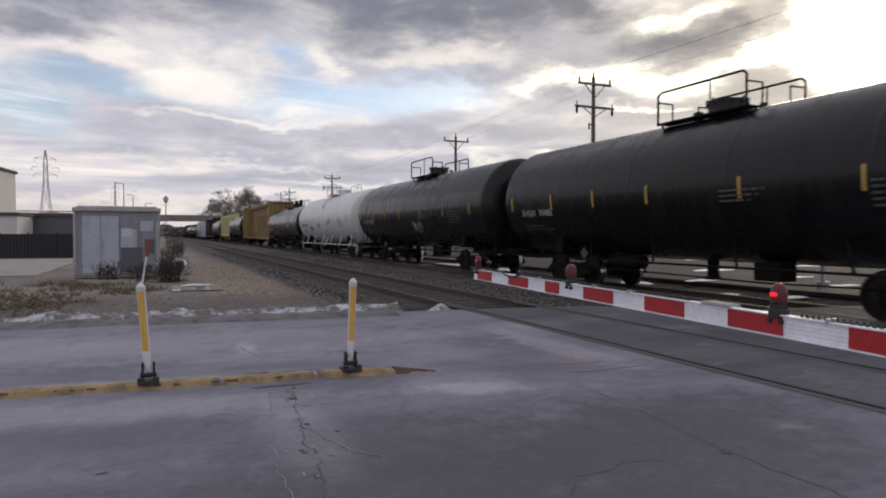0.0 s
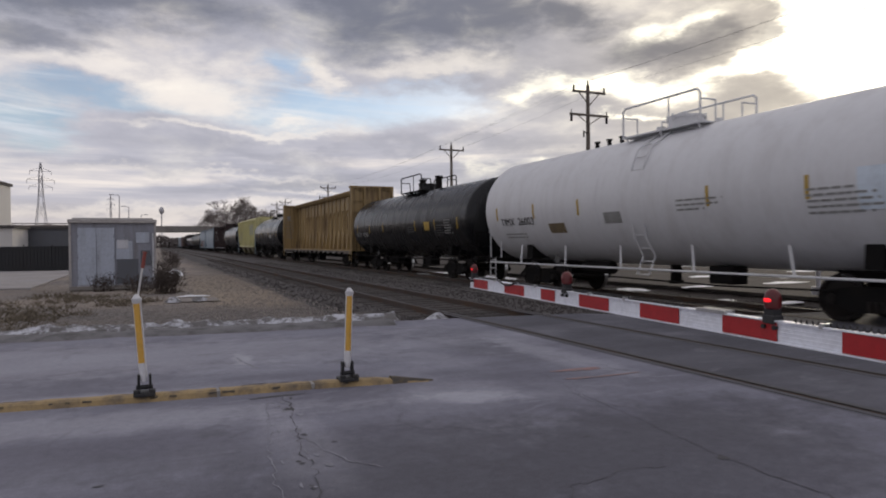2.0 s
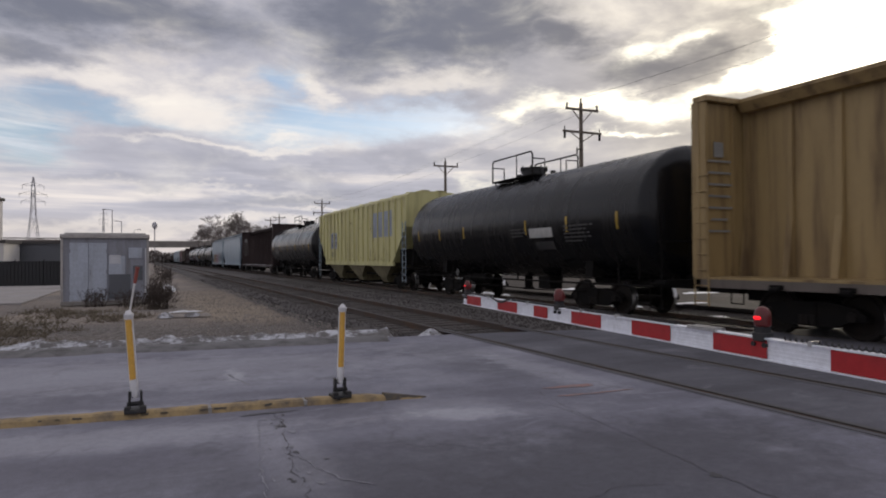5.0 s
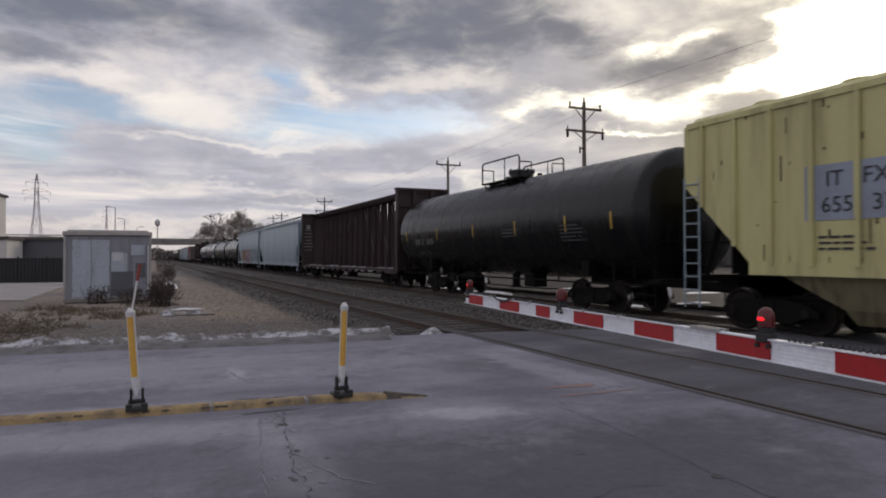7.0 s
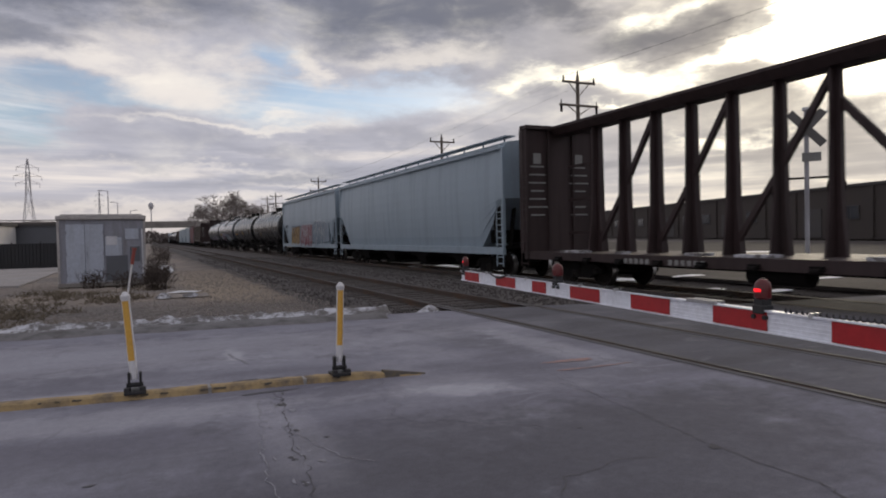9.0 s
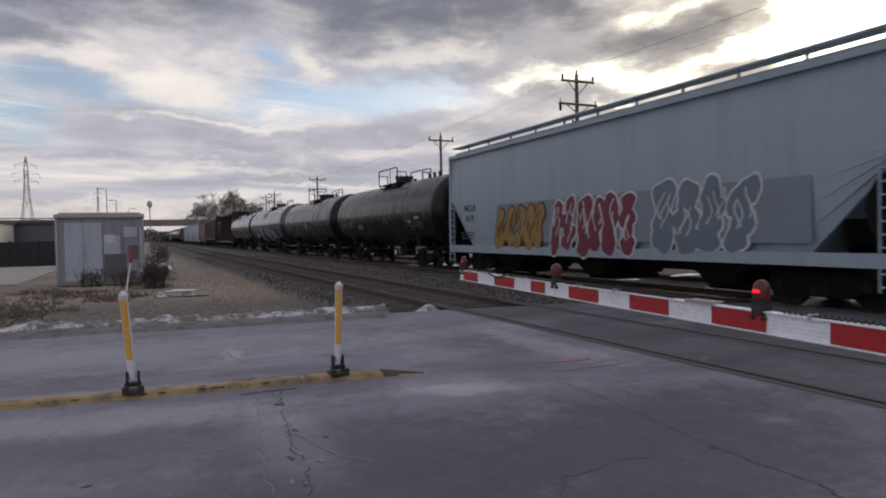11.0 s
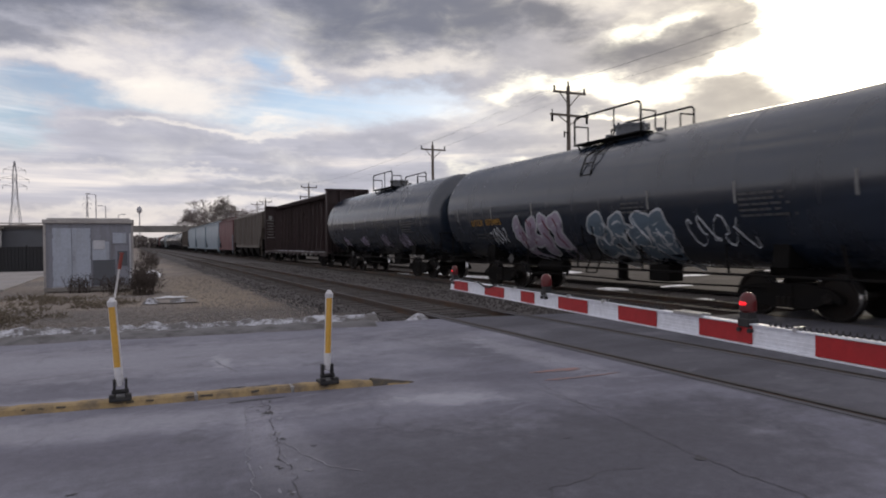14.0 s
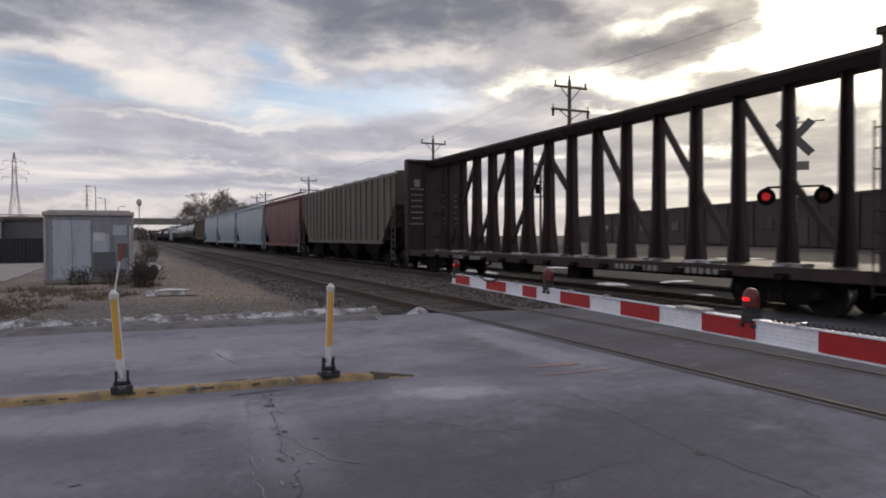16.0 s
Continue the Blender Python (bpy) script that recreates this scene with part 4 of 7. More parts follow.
def centerbeam_car(s0, s1, paint, label, height_top=5.05, oval=False, seed=1, marks=True):
    """Bulkhead flat car with a lengthwise centre partition: a truss of posts, or a plate with oval openings."""
    car, half = car_root("centerbeam_car", s0, s1, label, "flat car")
    rng = random.Random(seed)
    height_top += DROP
    deck = 1.16 if oval else 0.99
    bm = bmesh.new()
    box(bm, (0, 0, deck - 0.025), (2.85, 2 * half, 0.05))
    part("deck", bm, paint, car)
    bm = bmesh.new()
    for sx in (-1, 1):
        extrude(bm, [(-half + 0.2, deck - 0.05), (-half + 0.2, deck - 0.24), (-half + 4.0, deck - 0.23), (-3.5, deck - 0.26), (3.5, deck - 0.26), (half - 4.0, deck - 0.23), (half - 0.2, deck - 0.24), (half - 0.2, deck - 0.05)], 0.08, "X", sx * 1.38)
    part("side_sill", bm, M_TAUPE if oval else M_BROWN, car)
    bm = bmesh.new()
    box(bm, (0, 0, 0.75), (0.5, 2 * half - 1, 0.30))
    for k in range(-4, 5):
        box(bm, (0, k * half / 5, deck - 0.16), (2.7, 0.12, 0.22))
    rod(bm, (-0.9, 1.2, 0.62), (-0.9, 2.6, 0.62), 0.22, 14)
    box(bm, (-0.9, -1.6, 0.62), (0.5, 0.6, 0.5))
    part("underframe", bm, M_UNDER, car)
    # load winches along the sill
    for k in range(14):
        y = -half + 2.2 + k * (2 * half - 4.4) / 13
        bm = bmesh.new()
        rod(bm, (-1.52, y - 0.10, deck - 0.22), (-1.52, y + 0.10, deck - 0.22), 0.055, 10)
        box(bm, (-1.46, y, deck - 0.17), (0.10, 0.26, 0.10))
        part("winch", bm, M_UNDER, car)
    # end bulkheads: ribbed plates on a frame
    for e in (-1, 1):
        bm = bmesh.new()
        y = e * (half - 0.25)
        box(bm, (0, y, (deck + height_top - 0.12) / 2), (2.84, 0.08, height_top - 0.12 - deck))
        wall = part("bulkhead", bm, paint, car)
        for sx in (-1.38, -0.5, 0.5, 1.38):
            bm = bmesh.new()
            box(bm, (sx, y + e * 0.15, (deck + height_top) / 2 - 0.06), (0.12, 0.22, height_top - deck - 0.1))
            part("bulkhead_post", bm, paint, wall)
            bm = bmesh.new()
            box(bm, (sx, y - e * 0.08, (deck + height_top) / 2 - 0.06), (0.07, 0.08, height_top - deck - 0.12))
            part("inner_rib", bm, paint, wall)
        for k in range(6):
            bm = bmesh.new()
            box(bm, (0, y + e * 0.085, deck + 0.3 + k * (height_top - deck - 0.5) / 5), (2.78, 0.09, 0.08))
            part("cross_rib", bm, paint, wall)
        bm = bmesh.new()
        box(bm, (0, y, height_top - 0.05), (2.9, 0.40, 0.12))
        part("bulkhead_cap", bm, paint, wall)
        for sx in (-1.44, 1.44):
            bm = bmesh.new()
            for yy in (0.05, 0.45):
                rod(bm, (sx, e * (half - yy), 0.5), (sx, e * (half - yy), 3.6), 0.018)
            for k in range(9):
                rod(bm, (sx, e * (half - 0.05), 0.6 + k * 0.36), (sx, e * (half - 0.45), 0.6 + k * 0.36), 0.015)
            part("ladder", bm, paint, car)
        bogie(car, e * (half - 2.6), WHEELSET)
    inner = half - 0.4
    if oval:
        # plate with a row of tall oval openings, cut between upright stiffeners
        z0, z1 = deck, height_top - 0.10
        mid = 12 * 1.215 / 2
        first = -mid - 0.50
        last = first + 13 * 1.215
        marks_y = [-inner + (inner + first) * i / 4 for i in range(4)] + [first + 1.215 * i for i in range(14)] + [last + (inner - last) * i / 3 for i in range(1, 4)]
        for k, (ya0, yb0) in enumerate(zip(marks_y, marks_y[1:])):
            c, pitch = (ya0 + yb0) / 2, yb0 - ya0
            bm = bmesh.new()
            if 4 <= k <= 16:
                seg = 28
                zc, rz, ry = 2.93 + DROP, 0.92, 0.37
                rim, outer = [], []
                for i in range(seg):
                    a = 2 * math.pi * i / seg
                    dy, dz = math.cos(a), math.sin(a)
                    rim.append((c + ry * dy, zc + rz * math.copysign(abs(dz) ** 0.85, dz)))
                    t = min((pitch / 2) / abs(dy) if abs(dy) > 1e-6 else 1e9, ((z1 - zc) if dz > 0 else (zc - z0)) / abs(dz) if abs(dz) > 1e-6 else 1e9)
                    outer.append((c + t * dy, zc + t * dz))
                rings = []
                for x in (-0.06, 0.06):
                    rings.append(([bm.verts.new((x, *p)) for p in rim], [bm.verts.new((x, *p)) for p in outer]))
                for r, o in rings:
                    for i in range(seg):
                        j = (i + 1) % seg
                        bm.faces.new((r[i], r[j], o[j], o[i]))
                for i in range(seg):
                    j = (i + 1) % seg
                    bm.faces.new((rings[0][0][i], rings[0][0][j], rings[1][0][j], rings[1][0][i]))
                # corners that the straight rays leave open
                for cy in (c - pitch / 2, c + pitch / 2):
                    for cz in (z0, z1):
                        near = sorted(outer, key=lambda p: (p[0] - cy) ** 2 + (p[1] - cz) ** 2)
                        ya = [p for p in near if abs(p[0] - cy) < 1e-5][0]
                        za = [p for p in near if abs(p[1] - cz) < 1e-5][0]
                        for x in (-0.06, 0.06):
                            bm.faces.new([bm.verts.new((x, *q)) for q in (ya, (cy, cz), za)])
                bmesh.ops.remove_doubles(bm, verts=bm.verts, dist=0.001)
            else:
                box(bm, (0, c, (z0 + z1) / 2), (0.12, pitch, z1 - z0))
            part("panel", bm, paint, car)
        for c in marks_y:
            bm = bmesh.new()
            extrude(bm, [(-0.34, deck), (0.34, deck), (0.16, deck + 1.3), (0.13, z1), (-0.13, z1), (-0.16, deck + 1.3)], 0.16, "Y", c)
            part("post", bm, paint, car)
    else:
        pitch = 1.29
        for k in range(-7, 8):
            c = k * pitch
            bm = bmesh.new()
            extrude(bm, [(c - 0.22, deck), (c + 0.22, deck), (c + 0.20, deck + 0.35), (c + 0.13, deck + 1.15), (c + 0.11, height_top - 0.2), (c - 0.11, height_top - 0.2), (c - 0.13, deck + 1.15), (c - 0.20, deck + 0.35)], 0.10, "X", 0.0)
            post = part("post", bm, paint, car)
            bm = bmesh.new()
            for sx in (-1, 1):
                extrude(bm, [(sx * 0.05, deck), (sx * 0.38, deck), (sx * 0.25, deck + 1.2), (sx * 0.20, height_top - 0.2), (sx * 0.05, height_top - 0.2)], 0.05, "Y", c)
            part("post_web", bm, paint, post)
        for k in (-5, -3, -1, 1, 3, 5):
            s = -1 if k < 0 else 1
            bm = bmesh.new()
            bar(bm, (0.0, k * pitch, height_top - 0.28), (0.0, (k + s) * pitch, deck + 1.95), 0.12, 0.14)
            bar(bm, (0.0, (k + s) * pitch, deck + 1.95), (0.0, (k + 2 * s) * pitch, deck + 0.15), 0.11, 0.13)
            part("brace", bm, paint, car)
        bm = bmesh.new()
        bar(bm, (0.06, pitch, height_top - 0.9), (0.06, -pitch * 0.1, deck + 1.7), 0.12, 0.16)
        part("brace", bm, paint, car)
        for e in (1,):
            for k in range(3):
                bm = bmesh.new()
                box(bm, (0, e * (7.6 * pitch + 0.12), deck + 0.6 + k * 1.1), (0.1, 1.2, 0.08))
                part("end_strut", bm, paint, car)
    bm = bmesh.new()
    extrude(bm, [(-0.45, height_top - 0.02), (0.45, height_top - 0.02), (0.45, height_top - 0.10), (0.30, height_top - 0.30), (-0.30, height_top - 0.30), (-0.45, height_top - 0.10)], 2 * inner, "Y")
    part("top_chord", bm, paint, car)
    if not oval:
        for k in range(9):
            bm = bmesh.new()
            y = -inner + 2.0 + k * (2 * inner - 4) / 8 + rng.uniform(-0.5, 0.5)
            w = rng.uniform(0.3, 1.1)
            box(bm, (rng.uniform(-1.2, -0.8), y, deck + 0.03), (rng.uniform(0.2, 0.5), w, 0.07))
            part("snow_patch", bm, M_SNOW, car)
    if marks:
        for yy, w in ((-half * 0.42, 1.5), (-half * 0.62, 1.4), (half * 0.35, 1.1), (half * 0.5, 0.9)):
            bm = bmesh.new()
            k = 0.0
            while k < w:
                box(bm, (-1.428, yy + w / 2 - k, deck - 0.165), (0.008, 0.12, 0.13))
                k += 0.2
            tagged(part("side_writing", bm, M_DIMMARK, car), kind="stuff")
        for e in (1,):
            for x0 in (-0.95, 0.75):
                bm = bmesh.new()
                y = half - 0.33
                for i in range(8):
                    w = rng.uniform(0.5, 0.85)
                    z = 3.9 + DROP - i * 0.27
                    box(bm, (x0, y, z), (w if i else 0.3, 0.008, 0.05 if i else 0.35))
                tagged(part("bulkhead_writing", bm, M_DIMMARK, car), kind="stuff")
    return car


def hopper_car(s0, s1, paint, label, top=4.62, ribs=0, curved=False, text=None, seed=1, deco=None, slope=1.75, patch=False, text_mat=None):
    """Covered hopper: side body over sloped bins, open ends with slope sheets and ladders, roof with hatches."""
    car, half = car_root("covered_hopper", s0, s1, label, "covered hopper")
    rng = random.Random(seed)
    top += DROP
    w, z0, z1 = 1.52, 1.06 if curved else 1.43, top - 0.30
    rise = 0.12 if not curved else 0.55

    def section():
        if curved:
            pts = []
            for i in range(9):
                a = -0.85 + 1.7 * i / 8
                pts.append((-w + 0.16 * (1 - math.cos(a * 0.9)) * 2.2, (z0 + z1) / 2 + (z1 - z0) / 2 * a / 0.85))
            pts[0] = (-w + 0.12, z0)
            left = pts
        else:
            left = [(-w, z0), (-w, z1)]
        right = [(-x, z) for x, z in reversed(left)]
        return left + [(-w * 0.80, top - 0.08), (-w * 0.35, top), (w * 0.35, top), (w * 0.80, top - 0.08)] + right

    # body: upper part full length, lower corners cut back by the slope sheets
    bm = bmesh.new()
    sec = section()
    ys = [-half + 0.15, half - 0.15]
    cut = slope
    rows = []
    zmid = 2.9 if curved else 3.2
    prof = [(-half + 0.15, 0.0), (-half + 0.15 + cut, 1.0), (half - 0.15 - cut, 1.0), (half - 0.15, 0.0)]
    lower = z0
    for y, deep in prof:
        ring = []
        for x, z in sec:
            if z < zmid and not deep:
                z = zmid - (zmid - z) * 0.02
            ring.append(bm.verts.new((x, y, z)))
        rows.append(ring)
    n = len(sec)
    for p, q in zip(rows, rows[1:]):
        for i in range(n):
            j = (i + 1) % n
            bm.faces.new((p[i], p[j], q[j], q[i]))
    bm.faces.new(rows[0][::-1])
    bm.faces.new(rows[-1])
    body = part("body", bm, paint, car)
    # side sill and corner posts
    bm = bmesh.new()
    for sx in (-1, 1):
        box(bm, (sx * (w - 0.03), 0, z0 - 0.06), (0.12, 2 * half - (0.1 if curved else 2 * cut + 0.2), 0.26))
        for e in (-1, 1):
            lo = z0 if curved else zmid
            box(bm, (sx * (w - 0.04), e * (half - 0.12), (lo + z1) / 2), (0.10, 0.14, z1 - lo))
        box(bm, (sx * (w + 0.0), 0, z1 + 0.0), (0.09, 2 * half - 0.3, 0.12))
    part("side_sill", bm, paint, car)
    if ribs:
        for k in range(ribs):
            y = -half + 0.6 + k * (2 * half - 1.2) / (ribs - 1)
            if abs(y) > half - cut:
                zb = zmid - (zmid - z0) * (half - 0.15 - abs(y)) / cut
                zb = max(z0, min(zb, zmid))
            else:
                zb = z0
            for sx in (-1, 1):
                bm = bmesh.new()
                box(bm, (sx * (w + 0.035), y, (zb + z1) / 2), (0.07, 0.10, z1 - zb))
                part("rib", bm, paint, car)
    # bins and discharge gates
    nb = 3 if 2 * half < 18.5 else 4
    span = 2 * half - 2 * cut - 0.6
    for k in range(nb):
        y = -span / 2 + (k + 0.5) * span / nb
        bm = bmesh.new()
        bw = span / nb * 0.98
        verts = []
        for z, hw, hx in ((z0 + 0.02, bw / 2, w - 0.06), (0.62, 0.55, 1.22), (0.34, 0.42, 1.05)):
            verts.append([bm.verts.new(p) for p in ((-hx, y - hw, z), (hx, y - hw, z), (hx, y + hw, z), (-hx, y + hw, z))])
        for p, q in zip(verts, verts[1:]):
            for i in range(4):
                bm.faces.new((p[i], p[(i + 1) % 4], q[(i + 1) % 4], q[i]))
        bm.faces.new(verts[0])
        bm.faces.new(verts[-1][::-1])
        part("bin", bm, M_BINCREAM if patch else M_UNDER, car)
        bm = bmesh.new()
        box(bm, (0, y, 0.27), (1.6, 1.2, 0.12))
        rod(bm, (-1.25, y, 0.30), (1.25, y, 0.30), 0.05, 8)
        part("discharge_gate", bm, M_UNDER, car)
    bm = bmesh.new()
    box(bm, (0, 0, 0.90), (0.6, 2 * half - 1.0, 0.66))
    for sx in (-1, 1):
        rod(bm, (sx * 1.0, -half + 2.5, 0.78), (sx * 1.0, half - 2.5, 0.78), 0.05, 8)
    part("center_sill", bm, M_UNDER, car)
    for e in (-1, 1):
        bm = bmesh.new()
        box(bm, (0, e * (half - 1.3), 0.95), (0.6, 2.8, 0.42))
        box(bm, (0, e * (half - 0.2), 1.14), (2.9, 0.4, 0.12))
        bm2 = bmesh.new()
        box(bm2, (0, e * (half - cut * 0.72), 2.0), (2.7, 0.06, 1.5))
        part("end_bulkhead", bm2, M_UNDER, car)
        for sx in (-1, 1):
            bar(bm, (sx * 1.1, e * (half - 0.3), 1.2), (sx * 0.7, e * (half - 0.6), zmid), 0.12, 0.12)
        box(bm, (0.4, e * (half - 1.0), 1.5), (0.5, 0.6, 0.5))
        part("end_frame", bm, M_UNDER, car)
        lad = 2.75 if curved else zmid + 0.25
        for sx in (-1.54, 1.54):
            bm = bmesh.new()
            for yy in (0.06, 0.50):
                rod(bm, (sx, e * (half - yy), 0.45), (sx, e * (half - yy), lad), 0.022)
            for k in range(10):
                z = 0.55 + k * (lad - 0.7) / 9
                rod(bm, (sx, e * (half - 0.06), z), (sx, e * (half - 0.50), z), 0.017)
            part("ladder", bm, M_GREYHOP if curved or patch else paint, car)
        bogie(car, e * (half - 1.9), WHEELSET)
        if curved:
            # dark rounded plates stand for the shaded openings behind the end posts
            bm = bmesh.new()
            pts = []
            for i in range(13):
                a = math.pi * i / 12
                pts.append((e * (half - 0.75) - e * 0.62 * math.sin(a) * 1.0 + e * 0.62, z0 + 0.12 + 0.72 * (1 - math.cos(a))))
            extrude(bm, pts, 0.02, "X", -w + 0.005)
            part("opening_shade_plate", bm, M_UNDER, car)
    # roof: hatches and running boards
    if curved:
        bm = bmesh.new()
        box(bm, (0, 0, top + 0.05), (0.7, 2 * half - 2.5, 0.12))
        part("trough_hatch", bm, paint, car)
    else:
        for k in range(8):
            y = -half + 1.6 + k * (2 * half - 3.2) / 7
            for sx in (-0.55, 0.55):
                bm = bmesh.new()
                rod(bm, (sx, y, top - 0.05), (sx, y, top + 0.06), 0.34, 14)
                part("roof_hatch", bm, paint, car)
    lift = 0.10 if curved else 0.03
    for sx in (-1, 1):
        bm = bmesh.new()
        x = sx * (1.15 if curved else 0.42)
        box(bm, (x, 0, top + lift), (0.42, 2 * half - 0.2, 0.04))
        k = -half + 0.5
        while k < half:
            bar(bm, (x, k, top + lift), (x, k, top - 0.16), 0.05, 0.05)
            k += 1.6
        part("running_board", bm, paint, car)
    if patch:
        bm = bmesh.new()
        for _ in range(170):
            y = rng.uniform(-half + 0.8, half - 0.8)
            z = z0 + (z1 - z0) * rng.random() ** 2.4
            if abs(y) > half - 2.0 and z < zmid:
                continue
            plate(bm, y, z, rng.uniform(0.012, 0.05), rng.uniform(0.05, 0.55) * rng.random() + 0.03, 1)
        lay_on(bm, lambda q: -w - 0.001)
        tagged(part("rust_spots", bm, M_RUST, car), kind="stuff")
    if text:
        y, z, size, mat, words = text
        for i, word in enumerate(words):
            lettering(word, size, mat, car, y, z - i * size * 1.15, lambda q: -w - 0.012)
        word_bars(car, lambda q: -w - 0.012, y, z - len(words) * size * 1.15 - 0.1, 3, 1.5, mat, rng)
    if deco:
        deco(car, lambda z: -w - 0.006, z0, half)
    return car


# what is sprayed or patched on single cars
def deco_tag_small(car, zx, zc, half):
    spray_tag(car, -1.2, zc - 0.8, 1.1, 0.5, M_MARK, 3, zx, 0.010)


def deco_orange(car, zx, zc, half):
    panel_on(car, zx, -3.8, zc - 0.2, 0.6, 0.38, M_GOLD, "placard_panel")
    word_bars(car, zx, -6.1, zc - 0.0, 6, 0.85, M_DIMMARK, random.Random(8))


def deco_pale_panel(car, zx, zc, half):
    panel_on(car, zx, -3.1, zc - 0.35, 1.3, 0.30, M_MARK, "data_panel")
    panel_on(car, zx, -3.2, zc - 0.75, 1.0, 0.25, M_WALLDIM, "data_panel")


def deco_white_tank(car, zx, zc, half):
    panel_on(car, zx, half - 4.9, zc - 0.72, 0.85, 0.30, M_OLIVE, "data_panel")
    panel_on(car, zx, half - 7.6, zc - 0.5, 0.7, 0.3, M_DIMMARK, "data_panel")
    panel_on(car, zx, -6.2, zc - 0.25, 0.85, 0.75, M_PALEPANEL, "paint_patch")


def deco_cream(car, zx, z0, half):
    panel_on(car, zx, half - 4.05, 2.82, 1.85, 1.05, M_PATCHBLUE, "paint_patch")
    panel_on(car, zx, half - 13.6, 3.45, 3.3, 1.35, M_PATCHBLUE, "paint_patch")


def deco_pale_hopper(car, zx, z0, half):
    panel_on(car, zx, half - 9.9, 1.95, 12.0, 1.30, M_PATCHSLATE, "paint_patch")
    spray_word(car, -1.540, half - 5.45, 1.80, 3.0, 1.3, 5, M_OCHRE, M_RUST, 5, ink=M_RUST)
    spray_word(car, -1.540, half - 9.2, 1.78, 3.9, 1.4, 6, M_MAGENTA, M_PALE, 9, ink=M_PALE)
    spray_word(car, -1.540, half - 13.2, 1.95, 3.2, 1.5, 4, M_TEAL, M_PALE, 14, ink=M_PALE)


def deco_small_panel(car, zx, zc, half):
    for w, h, mat in ((0.36, 0.32, M_WALLDIM), (0.28, 0.24, M_BLACK)):
        panel_on(car, (lambda z: zx(z) - 0.004) if mat is M_BLACK else zx, half - 5.2, zc - 0.58, w, h, mat, "placard_panel")


def deco_gatx(car, zx, zc, half):
    panel_on(car, zx, half - 4.9, zc - 0.58, 0.85, 0.28, M_OLIVE, "data_panel")
    for k, (q, z, w, h) in enumerate(((12.4, -0.42, 0.50, 0.12), (13.35, -0.28, 0.60, 0.14), (12.6, -0.72, 0.45, 0.24), (13.5, -0.60, 0.8, 0.34))):
        panel_on(car, zx, half - q, zc + z, w, h, M_DIMMARK if k < 2 else M_WALLDIM, "data_panel")


def deco_tags(car, zx, zc, half):
    spray_tag(car, half - 4.7, zc - 0.78, 1.1, 0.55, M_TAG, 5, zx, 0.016)
    spray_tag(car, half - 6.2, zc - 0.80, 1.35, 0.6, M_TAG, 8, zx, 0.016)
    spray_tag(car, half - 0.95, zc - 0.62, 0.7, 0.35, M_TAG, 21, zx, 0.012)
    spray_tag(car, -2.6, zc - 0.55, 2.2, 0.9, M_TAG, 11, zx, 0.012)
    panel_on(car, zx, -0.5, zc - 0.35, 0.5, 0.4, M_GOLD, "placard_panel")


def deco_bubbles(car, zx, zc, half):
    spray_word(car, 0, half - 6.4, zc - 1.0, 2.7, 1.1, 4, M_LILAC, M_PALE, 31, ink=M_MAGENTA, zx=zx)
    spray_word(car, 0, -1.6, zc - 1.12, 2.9, 1.2, 4, M_TEAL, M_PALE, 36, ink=M_PALE, zx=zx)
    spray_tag(car, -4.4, zc - 0.95, 1.5, 0.6, M_PALE, 12, zx, 0.014)
    spray_tag(car, half - 4.0, zc - 0.95, 1.0, 0.5, M_PALE, 15, zx, 0.014)


def deco_slate(car, zx, zc, half):
    spray_tag(car, half - 3.5, zc - 1.08, 0.8, 0.45, M_LILAC, 17, zx, 0.012)
    spray_tag(car, half - 6.7, zc - 1.08, 0.9, 0.5, M_LILAC, 18, zx, 0.012)
    spray_tag(car, half - 9.9, zc - 1.05, 1.0, 0.5, M_LILAC, 23, zx, 0.012)
    spray_tag(car, half - 12.5, zc - 1.05, 1.2, 0.55, M_LILAC, 28, zx, 0.012)

# bins under the cream hopper: darker and more olive than its body

